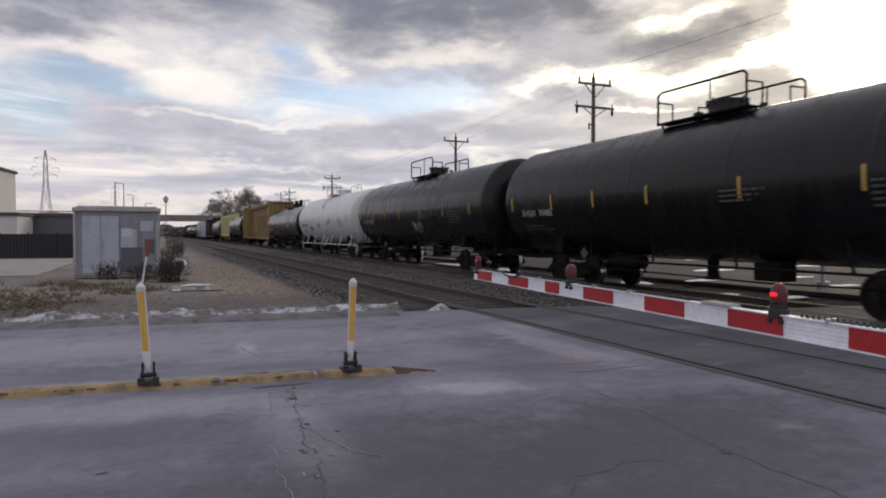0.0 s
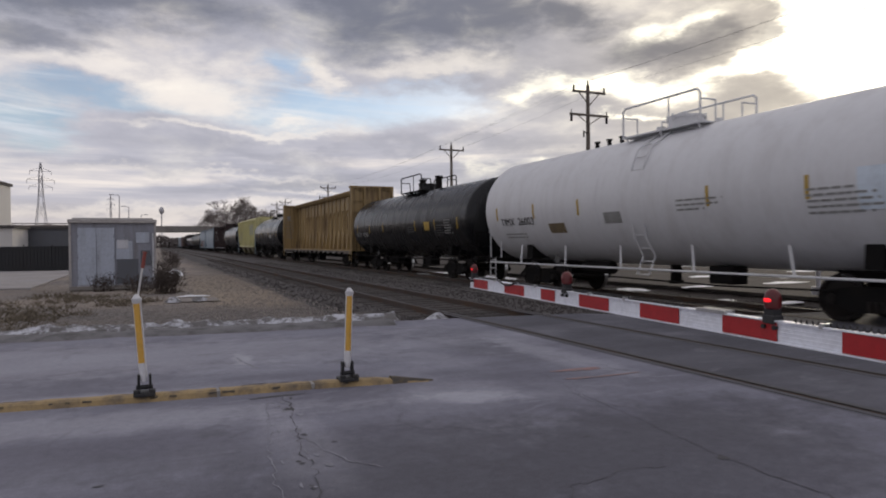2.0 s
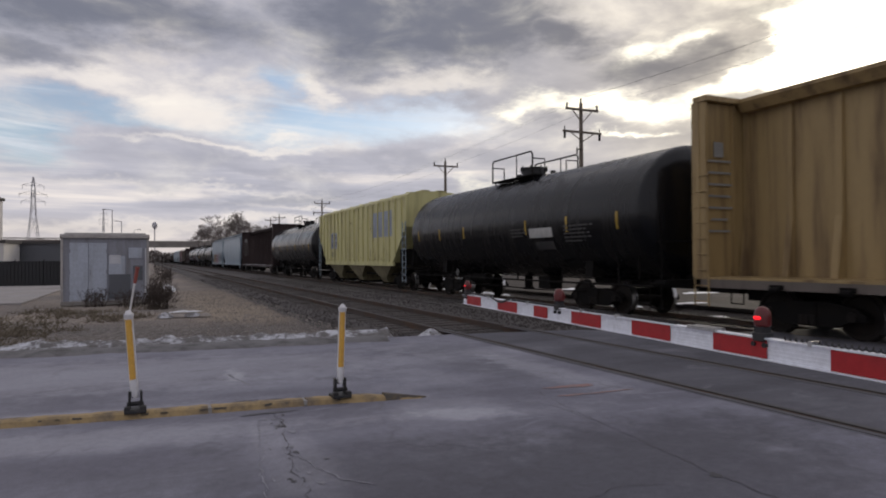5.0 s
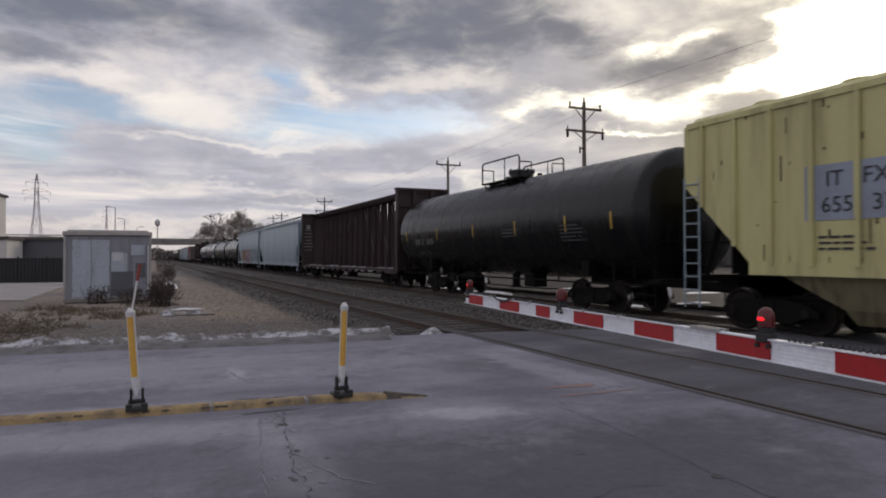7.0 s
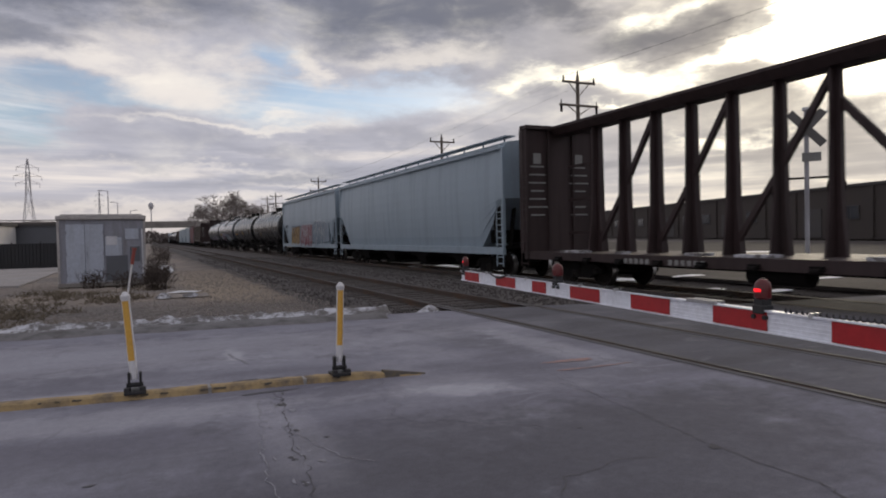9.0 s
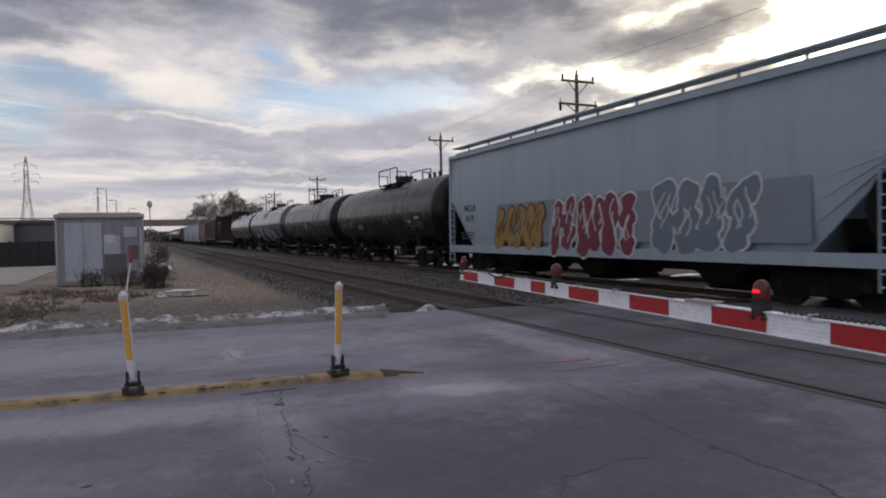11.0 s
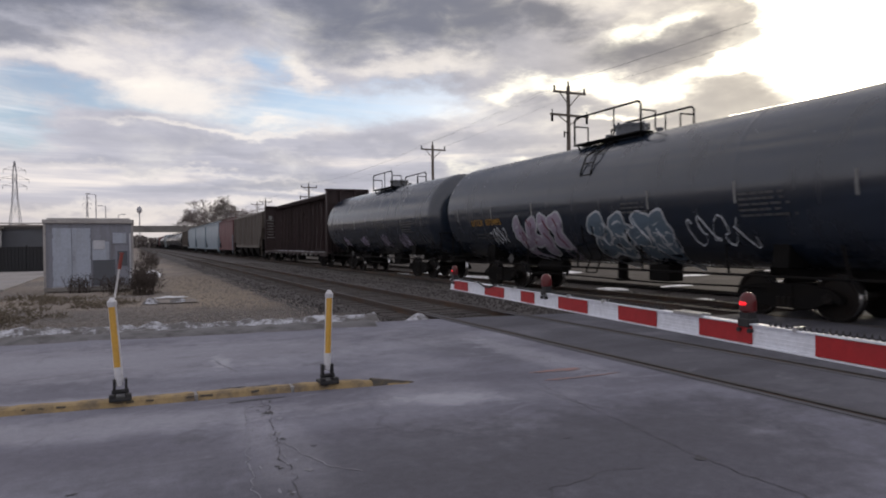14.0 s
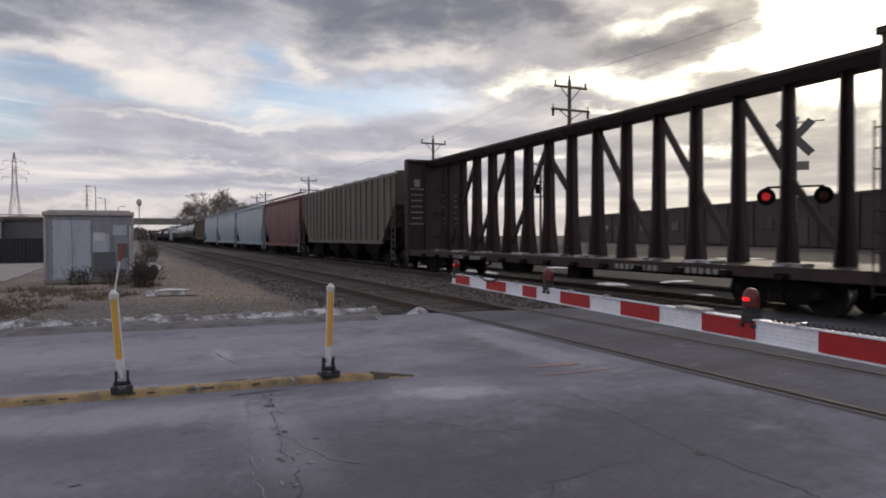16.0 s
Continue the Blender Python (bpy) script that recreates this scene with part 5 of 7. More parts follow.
def build_train():
    """The cars in order from the head end; ends of the bodies along the line at the start."""
    ends = [2.6, 20.5, 38.7, 56.7, 74.3, 98.8, 115.9, 134.1, 152.7, 176.3, 198.0, 216.6, 233.1, 249.7, 268.3, 285.5, 308.2, 327.8, 342.8]
    gap = 0.95
    span = [(a + gap, b) for a, b in zip(ends, ends[1:])]
    black = "glossy black tank car with yellow reflector stripes and white lettering"
    tank_car(*span[0], M_BLACK, black, "SHQX 70485", seed=1, text_size=0.29, text_y=2.4, refl=(0.9, 3.3, 5.4, 7.6, 10.45, 13.1, 15.7))
    tank_car(*span[1], M_BLACK, "glossy black tank car with yellow reflectors and a chalky tag", "SHQX 70492", seed=2, text_size=0.29, text_y=2.4, refl=(0.9, 3.3, 5.4, 7.6, 10.45, 13.1, 15.7), deco=deco_tag_small)
    tank_car(*span[2], M_WHITE, "dirty white tank car with white railings and black lettering", "TIMX 26003", text_mat=M_INK, seed=3, text_y=2.6, truck_in=2.85, dome="valves", deco=deco_white_tank, white_gear=True, ladder=True)
    tank_car(*span[3], M_BLACK, "black tank car with two valve housings and an orange panel", "UTLX 42968", text_y=2.15, truck_in=2.9, r=1.70, top=4.07, seed=4, dome="stacks", deco=deco_orange)
    centerbeam_car(*span[4], M_YELLOW, "faded yellow centre partition flat car with oval openings", 5.10, True, 5)
    tank_car(*span[5], M_BLACK, "black tank car with a pale data panel", "", seed=6, deco=deco_pale_panel)
    hopper_car(*span[6], M_CREAM, "weathered cream covered hopper with ribs and blue paint patches", 4.75, 19, text=(span[6][1] / 2 - span[6][0] / 2 - 4.14, 3.05, 0.42, M_INK, ("IT   FX", "655   37")), seed=7, deco=deco_cream, patch=True)
    tank_car(*span[7], M_BLACK, "black tank car with yellow reflectors and faint lettering", "BRCX 5469", text_mat=M_DIMMARK, seed=8, text_y=3.35, refl=(1.28, 4.84, 8.2, 11.3, 14.2, 16.3), deco=deco_small_panel)
    centerbeam_car(*span[8], M_BROWN, "dark brown empty centerbeam flat car with snow on its deck", 4.98, False, 9)
    hopper_car(*span[9], M_GREYHOP, "pale grey round sided covered hopper", 4.75, 0, True, seed=10)
    hopper_car(*span[10], M_GREYHOP, "pale grey covered hopper with ochre and magenta graffiti", 4.75, 0, True, text=(span[10][1] / 2 - span[10][0] / 2 - 1.85, 2.56, 0.36, M_INK, ("NCLX", "4175")), seed=11, deco=deco_pale_hopper)
    tank_car(*span[11], M_BLACK, "black tank car with white data panels", "GATX 80471", text_mat=M_DIMMARK, text_y=2.45, truck_in=2.9, deco=deco_gatx, dome="valves", valve_at=(-3.4, -4.0, -4.6), r=1.70, top=4.14, pale=True, seed=12)
    tank_car(*span[12], M_BLACK, "black tank car with chalky tags and yellow lettering", "UTLX 872061", text_mat=M_ORANGE, text_size=0.31, text_y=2.6, truck_in=2.9, r=1.72, top=4.18, pale=True, seed=13, dome="valves", valve_at=(-1.7, -2.4, -3.1), deco=deco_tags)
    tank_car(*span[13], M_SLATE, "slate blue tank car with large lilac and teal graffiti", "UTLX 873495", text_mat=M_ORANGE, text_size=0.31, text_y=3.35, pale=True, seed=14, deco=deco_bubbles, ladder=True)
    tank_car(*span[14], M_SLATE, "slate blue tank car with small pale tags", "", pale=True, seed=15, deco=deco_slate)
    centerbeam_car(*span[15], M_BROWN, "dark brown empty centerbeam flat car with snow on its deck", 4.98, False, 16)
    hopper_car(*span[16], M_TAUPE, "taupe ribbed covered hopper", 4.7, 20, seed=17)
    hopper_car(*span[17], M_REDHOP, "faded red covered hopper", 4.7, 0, True, seed=18)
    s = ends[-1]
    rest = [("h", M_GREYHOP), ("h", M_GREYHOP), ("h", M_GREYHOP), ("h", M_TAUPE), ("t", M_BLACK), ("t", M_SLATE), ("t", M_SLATE), ("t", M_BLACK), ("h", M_GREYHOP), ("t", M_BLACK), ("t", M_BLACK), ("h", M_REDHOP), ("t", M_BLACK), ("t", M_SLATE), ("h", M_TAUPE), ("h", M_GREYHOP), ("t", M_BLACK), ("t", M_BLACK), ("h", M_BROWN), ("t", M_BLACK)]
    for i, (kind, mat) in enumerate(rest):
        e = s + 18.2
        if kind == "t":
            tank_car(s + gap, e, mat, "slate blue tank car far back in the train" if mat is M_SLATE else "black tank car far back in the train", seed=30 + i, marks=False)
        else:
            hopper_car(s + gap, e, mat, "covered hopper far back in the train", 4.7, 0 if mat is M_GREYHOP else 16, mat is M_GREYHOP, seed=30 + i)
        s = e


build_train()


# ---- materials of the crossing and its surroundings ----
M_CURB = material("yellow_curb_paint", (0.36, 0.26, 0.125), 0.8, dirt=(0.12, 0.10, 0.085), amount=0.95, scale=5.0, grain=30, bump=0.004)
M_CURBEND = material("scraped_curb_end", (0.07, 0.062, 0.055), 0.85, dirt=(0.25, 0.19, 0.08), amount=0.5, scale=9, grain=30, bump=0.004)
M_JOINT = material("pale_joint", (0.30, 0.29, 0.28), 0.9)
M_AMBER = material("amber_sheeting", (0.68, 0.39, 0.07), 0.45, dirt=(0.4, 0.25, 0.08), amount=0.3, scale=3, grain=30)
M_TUBE = material("white_plastic", (0.68, 0.68, 0.70), 0.5, dirt=(0.28, 0.27, 0.27), amount=0.5, scale=6, grain=30)
M_RUBBER = material("black_rubber", (0.014, 0.014, 0.016), 0.6, dirt=(0.07, 0.065, 0.06), amount=0.4, scale=6, grain=40)
M_ARMWHITE = material("white_arm_sheeting", (0.80, 0.82, 0.88), 0.45, dirt=(0.50, 0.50, 0.52), amount=0.2, scale=4, grain=30)
M_ARMRED = material("red_arm_sheeting", (0.40, 0.018, 0.022), 0.4, dirt=(0.25, 0.02, 0.02), amount=0.3, scale=4, grain=30)
M_STAKERED = material("faded_red_plastic", (0.26, 0.055, 0.045), 0.6, amount=0.4, scale=6)
M_ALU = material("aluminium", (0.55, 0.55, 0.56), 0.35, 1.0, amount=0.2)
M_LENS = material("red_lens", (0.10, 0.008, 0.009), 0.35, amount=0.1)
M_SIGNBACK = material("sign_back_metal", (0.15, 0.145, 0.14), 0.6, 0.3, amount=0.4, scale=3)
M_FAINT = glowing("faint_red_lamp", (0.7, 0.015, 0.02), 0.3)
M_LIT = glowing("lit_red_lamp", (0.9, 0.012, 0.02), 1.15)
M_SHED = material("galvanised_panel", (0.26, 0.27, 0.315), 0.55, 0.2, dirt=(0.17, 0.16, 0.16), amount=0.6, scale=1.2, grain=14, streak=True)
M_SHEDDOOR = material("pale_blue_grey_door", (0.40, 0.44, 0.52), 0.5, dirt=(0.28, 0.29, 0.32), amount=0.5, scale=1.5, grain=14, streak=True)
M_SHEDROOF = material("pale_roof_metal", (0.40, 0.38, 0.37), 0.6, dirt=(0.2, 0.19, 0.18), amount=0.5, scale=2, grain=14)
M_SIGN = material("pale_notice", (0.55, 0.56, 0.60), 0.5, amount=0.3, scale=3)
M_WEED = material("dry_weed", (0.058, 0.045, 0.040), 0.9, dirt=(0.09, 0.07, 0.055), amount=0.6, scale=9, grain=30)
M_GRASS = material("dead_grass", (0.15, 0.125, 0.09), 0.95, dirt=(0.09, 0.07, 0.05), amount=0.6, scale=4, grain=30)
M_FENCE = material("dark_fence", (0.020, 0.021, 0.024), 0.8, dirt=(0.045, 0.043, 0.042), amount=0.5, scale=0.8, grain=10)
M_WALLGREY = material("grey_siding", (0.105, 0.112, 0.13), 0.7, dirt=(0.10, 0.10, 0.10), amount=0.4, scale=0.5, grain=6)
M_WALLWHITE = material("white_stucco", (0.58, 0.57, 0.56), 0.8, dirt=(0.36, 0.35, 0.34), amount=0.4, scale=0.3, grain=5)
M_WALLDARK = material("dark_brick_wall", (0.052, 0.043, 0.039), 0.85, dirt=(0.08, 0.066, 0.06), amount=0.5, scale=0.25, grain=5)
M_ROOF = material("flat_roof", (0.07, 0.065, 0.065), 0.9)
M_PANE = material("dark_window_glass", (0.03, 0.035, 0.045), 0.15, amount=0.1)
M_CONC = material("bridge_concrete", (0.24, 0.225, 0.21), 0.85, dirt=(0.13, 0.12, 0.11), amount=0.5, scale=0.3, grain=4)
# weathered wood, lightened a little to carry distance haze
M_POLE = material("weathered_pole_wood", (0.15, 0.125, 0.105), 0.9, dirt=(0.14, 0.12, 0.10), amount=0.5, scale=3, grain=20)
M_WIRE = material("dark_wire", (0.03, 0.03, 0.035), 0.6)
# steel and twig colours made paler to stand in for distance haze
M_LATTICE = material("lattice_steel", (0.46, 0.46, 0.49), 0.7)
M_BARK = material("bare_twigs", (0.25, 0.22, 0.21), 0.95, spread=0.15)
M_ORANGEMARK = material("orange_road_paint", (0.30, 0.18, 0.17), 0.85, dirt=(0.2, 0.19, 0.2), amount=1.0, scale=7, grain=30)
M_HEDGE = material("winter_bank", (0.155, 0.132, 0.115), 0.95, dirt=(0.12, 0.10, 0.09), amount=0.6, scale=0.4, grain=3)


# ---- road surface: cracks, seams, pale patches, street paint ----
def crack(pts, width, seed, mat=None, name="crack", label="open crack in the concrete road", z=0.004):
    """A ragged strip laid on the road along a broken line."""
    rng = random.Random(seed)
    fine = []
    for (x0, y0), (x1, y1) in zip(pts, pts[1:]):
        n = max(2, int(math.hypot(x1 - x0, y1 - y0) / 0.05))
        for i in range(n):
            u = i / n
            fine.append((x0 + (x1 - x0) * u + rng.gauss(0, 0.012), y0 + (y1 - y0) * u + rng.gauss(0, 0.012)))
    fine.append(pts[-1])
    bm = bmesh.new()
    rows = []
    for i, (x, y) in enumerate(fine):
        a, b = fine[max(i - 1, 0)], fine[min(i + 1, len(fine) - 1)]
        d = Vector((b[0] - a[0], b[1] - a[1]))
        nrm = Vector((-d.y, d.x)).normalized() if d.length > 1e-6 else Vector((0, 1))
        w = width * rng.uniform(0.15, 1.0) * (0.3 if i in (0, len(fine) - 1) else 1)
        rows.append((bm.verts.new((x + nrm.x * w / 2, y + nrm.y * w / 2, z)), bm.verts.new((x - nrm.x * w / 2, y - nrm.y * w / 2, z))))
    for p, q in zip(rows, rows[1:]):
        bm.faces.new((p[0], p[1], q[1], q[0]))
    tagged(part(name, bm, mat or M_CRACK), label, "road crack", kind="structure")


def scab(cx, cy, rx, ry, seed, mat, name, label, z=0.0045, n=40, rot=0.0):
    """A thin ragged patch on the ground."""
    bm = bmesh.new()
    rng = random.Random(seed)
    ph = [rng.random() * 6.28 for _ in range(5)]
    pts = []
    for i in range(n):
        a = 2 * math.pi * i / n
        q = 1 + 0.22 * math.sin(2 * a + ph[0]) + 0.16 * math.sin(3 * a + ph[1]) + 0.12 * math.sin(5 * a + ph[2]) + 0.08 * math.sin(9 * a + ph[3]) + rng.gauss(0, 0.04)
        u, v = rx * q * math.cos(a), ry * q * math.sin(a)
        pts.append((cx + u * math.cos(rot) - v * math.sin(rot), cy + u * math.sin(rot) + v * math.cos(rot)))
    mid = bm.verts.new((cx, cy, z + 0.001))
    ring = [bm.verts.new((x, y, z)) for x, y in pts]
    for i in range(n):
        bm.faces.new((mid, ring[i], ring[(i + 1) % n]))
    return tagged(part(name, bm, mat), label, "patch", kind="structure")


def road_marks():
    crack([(1.06, 6.08), (1.11, 5.82), (1.02, 5.3), (0.96, 4.78), (0.91, 4.38), (0.93, 4.02), (0.83, 3.57), (0.80, 3.2)], 0.013, 1)
    crack([(0.91, 5.93), (0.83, 5.2), (0.70, 4.37), (0.66, 3.9), (0.65, 3.4)], 0.013, 2, M_PATCH, "pale_crack", "pale chalky hairline crack in the road")
    crack([(0.93, 4.85), (1.03, 4.59), (1.15, 4.13), (1.32, 3.9)], 0.014, 3, M_PATCH, "pale_crack", "pale chalky hairline crack in the road")
    crack([(3.81, 5.97), (3.66, 5.14), (3.52, 4.17), (3.47, 3.67), (3.38, 3.09)], 0.007, 4)
    crack([(3.40, 3.12), (3.38, 2.85), (3.40, 2.41), (3.34, 2.18), (3.3, 1.9)], 0.017, 5)
    crack([(0.95, 8.5), (0.98, 8.1), (1.08, 7.6)], 0.04, 6, M_PATCH, "pale_crack", "pale chalky hairline crack in the road")
    crack([(2.01, 2.87), (2.22, 3.12), (2.48, 3.14), (2.71, 3.21), (2.98, 3.10)], 0.009, 7)
    crack([(4.0, 5.62), (4.35, 5.6), (4.75, 5.72)], 0.008, 8)
    crack([(3.35, 5.6), (3.6, 5.2), (3.55, 4.7), (3.75, 4.3)], 0.014, 9, M_PATCH, "pale_crack", "pale chalky hairline crack in the road")
    rng = random.Random(77)
    # rubble along the broken joint: pale chips and a few dark pits
    for i in range(30):
        u = rng.random()
        y = 6.1 - 2.4 * u
        x = 1.07 - 0.22 * u + rng.gauss(0, 0.05 + 0.04 * u)
        scab(x, y, rng.uniform(0.006, 0.022), rng.uniform(0.012, 0.055), 200 + i, M_PATCH if i % 5 else M_CRACK, "road_pit", "small broken chip along the road crack", n=14)
    scab(1.05, 6.14, 0.20, 0.035, 3, M_CRACK, "road_spall", "broken dark spall beside the median curb")
    scab(1.06, 5.62, 0.035, 0.06, 13, M_CRACK, "road_spall", "broken dark spall in the road")
    scab(3.38, 3.10, 0.035, 0.05, 14, M_CRACK, "road_spall", "broken dark spall in the road")
    for i, (x, y) in enumerate(((1.35, 6.55), (1.15, 6.7), (0.9, 6.75), (6.62, 6.4), (5.3, 7.2), (5.28, 7.5))):
        scab(x, y, 0.12 if i < 3 else 0.06, 0.04 if i < 3 else 0.09, 20 + i, M_CRACK, "road_spall", "broken dark spall in the road")
    for i, (x, y, rx, ry) in enumerate(((4.30, 5.93, 0.26, 0.07), (4.42, 5.52, 0.30, 0.028), (4.02, 5.55, 0.16, 0.03))):
        scab(x, y, rx, ry, 40 + i, M_ORANGEMARK, "street_mark", "faded orange spray mark on the road")
    rng = random.Random(5)
    for i in range(12):
        scab(rng.uniform(-1.5, 4.2), rng.uniform(2.6, 10.5), rng.uniform(0.012, 0.03), rng.uniform(0.008, 0.016), 60 + i, M_CRACK, "road_pit", "small dark pit in the road")


# ---- median curb and its flexible posts ----
def median_line(x):
    return 6.52 - (0.14 if x < 0 else 0.10) * x - (0.0 if x < 1.2 else 0.06 * (x - 1.2) ** 2)


def median_curb():
    m = root("median_curb", pose(0, 0, 0), "chipped yellow low median curb on the road", "curb")
    cuts = [-9.0, -7.2, -5.4, -3.6, -1.8, 0.55, 1.42, 2.58]
    rng = random.Random(4)
    for k, (a, b) in enumerate(zip(cuts, cuts[1:])):
        last = k == len(cuts) - 2
        bm = bmesh.new()
        rows = []
        n = int((b - a - 0.03) / 0.06)
        for i in range(n + 1):
            x = a + 0.015 + (b - a - 0.03) * i / n
            y = median_line(x)
            fall = 1.0
            if last:
                fall = max(0.06, min(1.0, (b - x) / 0.55))
            h = 0.060 * fall + rng.uniform(-0.004, 0.004)
            w = 0.090 * (0.45 + 0.55 * fall)
            chip = rng.uniform(0, 0.012)
            rows.append([bm.verts.new(p) for p in ((x, y - w, 0.0), (x, y - w * 0.82 + chip, h * 0.75), (x, y - w * 0.45, h), (x, y + w * 0.45, h), (x, y + w * 0.82, h * 0.75), (x, y + w, 0.0))])
        for p, q in zip(rows, rows[1:]):
            for j in range(5):
                bm.faces.new((p[j], p[j + 1], q[j + 1], q[j]))
            bm.faces.new((p[5], p[0], q[0], q[5]))
        bm.faces.new(rows[0])
        bm.faces.new(rows[-1][::-1])
        part("curb_section", bm, M_CURB, m)
        if k < len(cuts) - 2:
            bm = bmesh.new()
            y = median_line(b)
            box(bm, (b, y, 0.025), (0.034, 0.15, 0.052))
            part("joint", bm, M_JOINT, m, "pale mortar joint")
    bm = bmesh.new()
    rows = []
    for i in range(9):
        x = 2.20 + 0.42 * i / 8
        y = median_line(x)
        w, h = 0.085 * (1 - 0.85 * i / 8), 0.058 * (1 - 0.92 * i / 8) + 0.008
        rows.append([bm.verts.new(p) for p in ((x, y - w, 0.002), (x, y - w * 0.4, h), (x, y + w * 0.4, h), (x, y + w, 0.002))])
    for p, q in zip(rows, rows[1:]):
        for j in range(3):
            bm.faces.new((p[j], p[j + 1], q[j + 1], q[j]))
    bm.faces.new(rows[0])
    part("scraped_end", bm, M_CURBEND, m, "blackened scraped nose")
    rng = random.Random(9)
    for i in range(16):
        x = rng.uniform(-1.6, 2.2)
        y = median_line(x)
        bm = bmesh.new()
        box(bm, (x, y - 0.072, 0.036), (rng.uniform(0.03, 0.12), 0.012, rng.uniform(0.012, 0.025)), pose(0, 0, 0, -25, rng.uniform(-8, 8), 0))
        part("chip", bm, M_CURBEND, m)


def delineator(x, lean_x, lean_y, label):
    y = median_line(x)
    p = root("delineator_post", pose(x, y, 0.055), label, "road post", "posts on the median curb")
    bm = bmesh.new()
    box(bm, (0, -0.01, 0.012), (0.18, 0.20, 0.03))
    box(bm, (-0.066, -0.075, 0.03), (0.05, 0.06, 0.06))
    box(bm, (0.066, -0.075, 0.03), (0.05, 0.06, 0.06))
    for sx in (-1, 1):
        box(bm, (sx * 0.048, 0, 0.10), (0.022, 0.07, 0.17))
    rod(bm, (-0.07, -0.01, 0.07), (0.07, -0.01, 0.07), 0.022, 10)
    part("base_clamp", bm, M_RUBBER, p, "black rubber hinge base", edge=0.005)
    tilt = Matrix.Translation((0, 0, 0.07)) @ pose(0, 0, 0, lean_y, lean_x, 0)
    bm = bmesh.new()
    lathe(bm, [(0.05, 0.027), (0.10, 0.033), (0.20, 0.036), (0.775, 0.036), (0.79, 0.042), (0.817, 0.042), (0.827, 0.030), (0.84, 0.022), (0.852, 0.012)], 20, "Z")
    part("tube", bm, M_TUBE, p, "white plastic tube with a cap", smooth=True, m=tilt)
    # amber sheeting wraps most of the tube
    bm = bmesh.new()
    seg = 18
    cols = []
    for i in range(seg + 1):
        a = radians(-148 + 92 * i / seg)
        cols.append([bm.verts.new((r * math.cos(a), r * math.sin(a), z)) for z, r in ((0.225, 0.0375), (0.77, 0.0375))])
    for c, d in zip(cols, cols[1:]):
        bm.faces.new((c[0], d[0], d[1], c[1]))
    part("reflective_wrap", bm, M_AMBER, p, "amber reflective sheeting", smooth=True, m=tilt)


# ---- the lowered gate ----
def crossing_gate():
    tip, near = Vector((3.049, 6.079, 1.0)), Vector((2.609, 2.064, 1.0))
    d = (near - tip)
    d.z = 0
    d.normalize()
    turn = math.degrees(math.atan2(d.y, d.x))
    g = root("crossing_gate", Matrix.Translation(tip) @ pose(0, 0, 0, 0, 0, turn), "lowered red and white striped railway crossing gate", "crossing gate")
    h = 0.097
    edges = [0.0, 0.117, 0.49, 0.917, 1.326, 1.654, 1.884, 2.26, 2.639, 2.993, 3.353, 3.695, 4.039, 4.375, 4.73, 5.08, 5.43, 5.78, 6.13, 6.5]
    bm = bmesh.new()
    side = [(0.025, -h / 2 - 0.003), (0.025, -h / 2 + 0.003), (0.011, -h / 2 + 0.004)]
    for k in range(5):
        z = -0.036 + k * 0.018
        side += [(0.011, z - 0.003), (0.0122, z - 0.002), (0.0122, z + 0.002), (0.011, z + 0.003)]
    side += [(0.011, h / 2 - 0.004), (0.025, h / 2 - 0.003), (0.025, h / 2 + 0.003)]
    extrude(bm, side + [(-u, v) for u, v in reversed(side)], 6.6, "X", 3.3)
    part("arm", bm, M_ARMWHITE, g, "ribbed white gate arm")
    for k, (a, b) in enumerate(zip(edges, edges[1:])):
        if k % 2 == 0:
            continue
        bm = bmesh.new()
        for sy in (-1, 1):
            box(bm, ((a + b) / 2, sy * 0.0165, 0), (b - a, 0.005, h - 0.012))
        part("stripe", bm, M_ARMRED, g, "red reflective stripe")
    for u, lit, big in ((0.09, True, 0.75), (2.05, False, 0.95), (4.0, True, 0.88)):
        lamp = new("gate_lamp")
        lamp.parent, lamp.matrix_basis = g, pose(u, 0, h / 2)
        bm = bmesh.new()
        box(bm, (0, 0, 0.005), (0.066, 0.065, 0.04))
        box(bm, (0, 0, 0.03), (0.055, 0.055, 0.05))
        for s in (-1, 1):
            rod(bm, (s * 0.032, -0.03, -0.03), (s * 0.032, 0.03, -0.03), 0.012, 8)
        part("bracket", bm, M_RUBBER, lamp, "black bracket", edge=0.004)
        bm = bmesh.new()
        r = 0.043 * big
        lathe(bm, [(0.052, r * 0.8), (0.06, r), (0.10, r * 1.02), (0.125, r * 0.9), (0.142, r * 0.5), (0.146, 0.006)], 20, "Z")
        part("lens", bm, M_LENS, lamp, "dark red lens hood", smooth=True)
        for sy in (-1, 1):
            bm = bmesh.new()
            lathe(bm, [(r * 0.80, r * 0.62), (r * 0.93, r * 0.50), (r * 1.02, r * 0.25), (r * 1.03, 0.004)], 16, "Y")
            for v in bm.verts:
                v.co.y *= sy
                v.co.z = 0.094 + v.co.z * 0.75
            part("bulb", bm, M_LIT if lit else M_LENS, lamp, "glowing red lamp face" if lit else "unlit red lamp face", smooth=True)
    # wiring along the top edge: coiled flex, a loop and clips
    bm = bmesh.new()
    pts = [(0.12, 0, h / 2 + 0.02), (0.75, 0, h / 2 + 0.01)]
    for i in range(9):
        a = math.pi * i / 8
        pts.append((0.80 + 0.36 * i / 8, -0.025, h / 2 + 0.012 - 0.03 * math.sin(a)))
    pts += [(1.3, 0, h / 2 + 0.012), (2.02, 0, h / 2 + 0.012)]
    chain(bm, pts, 0.009)
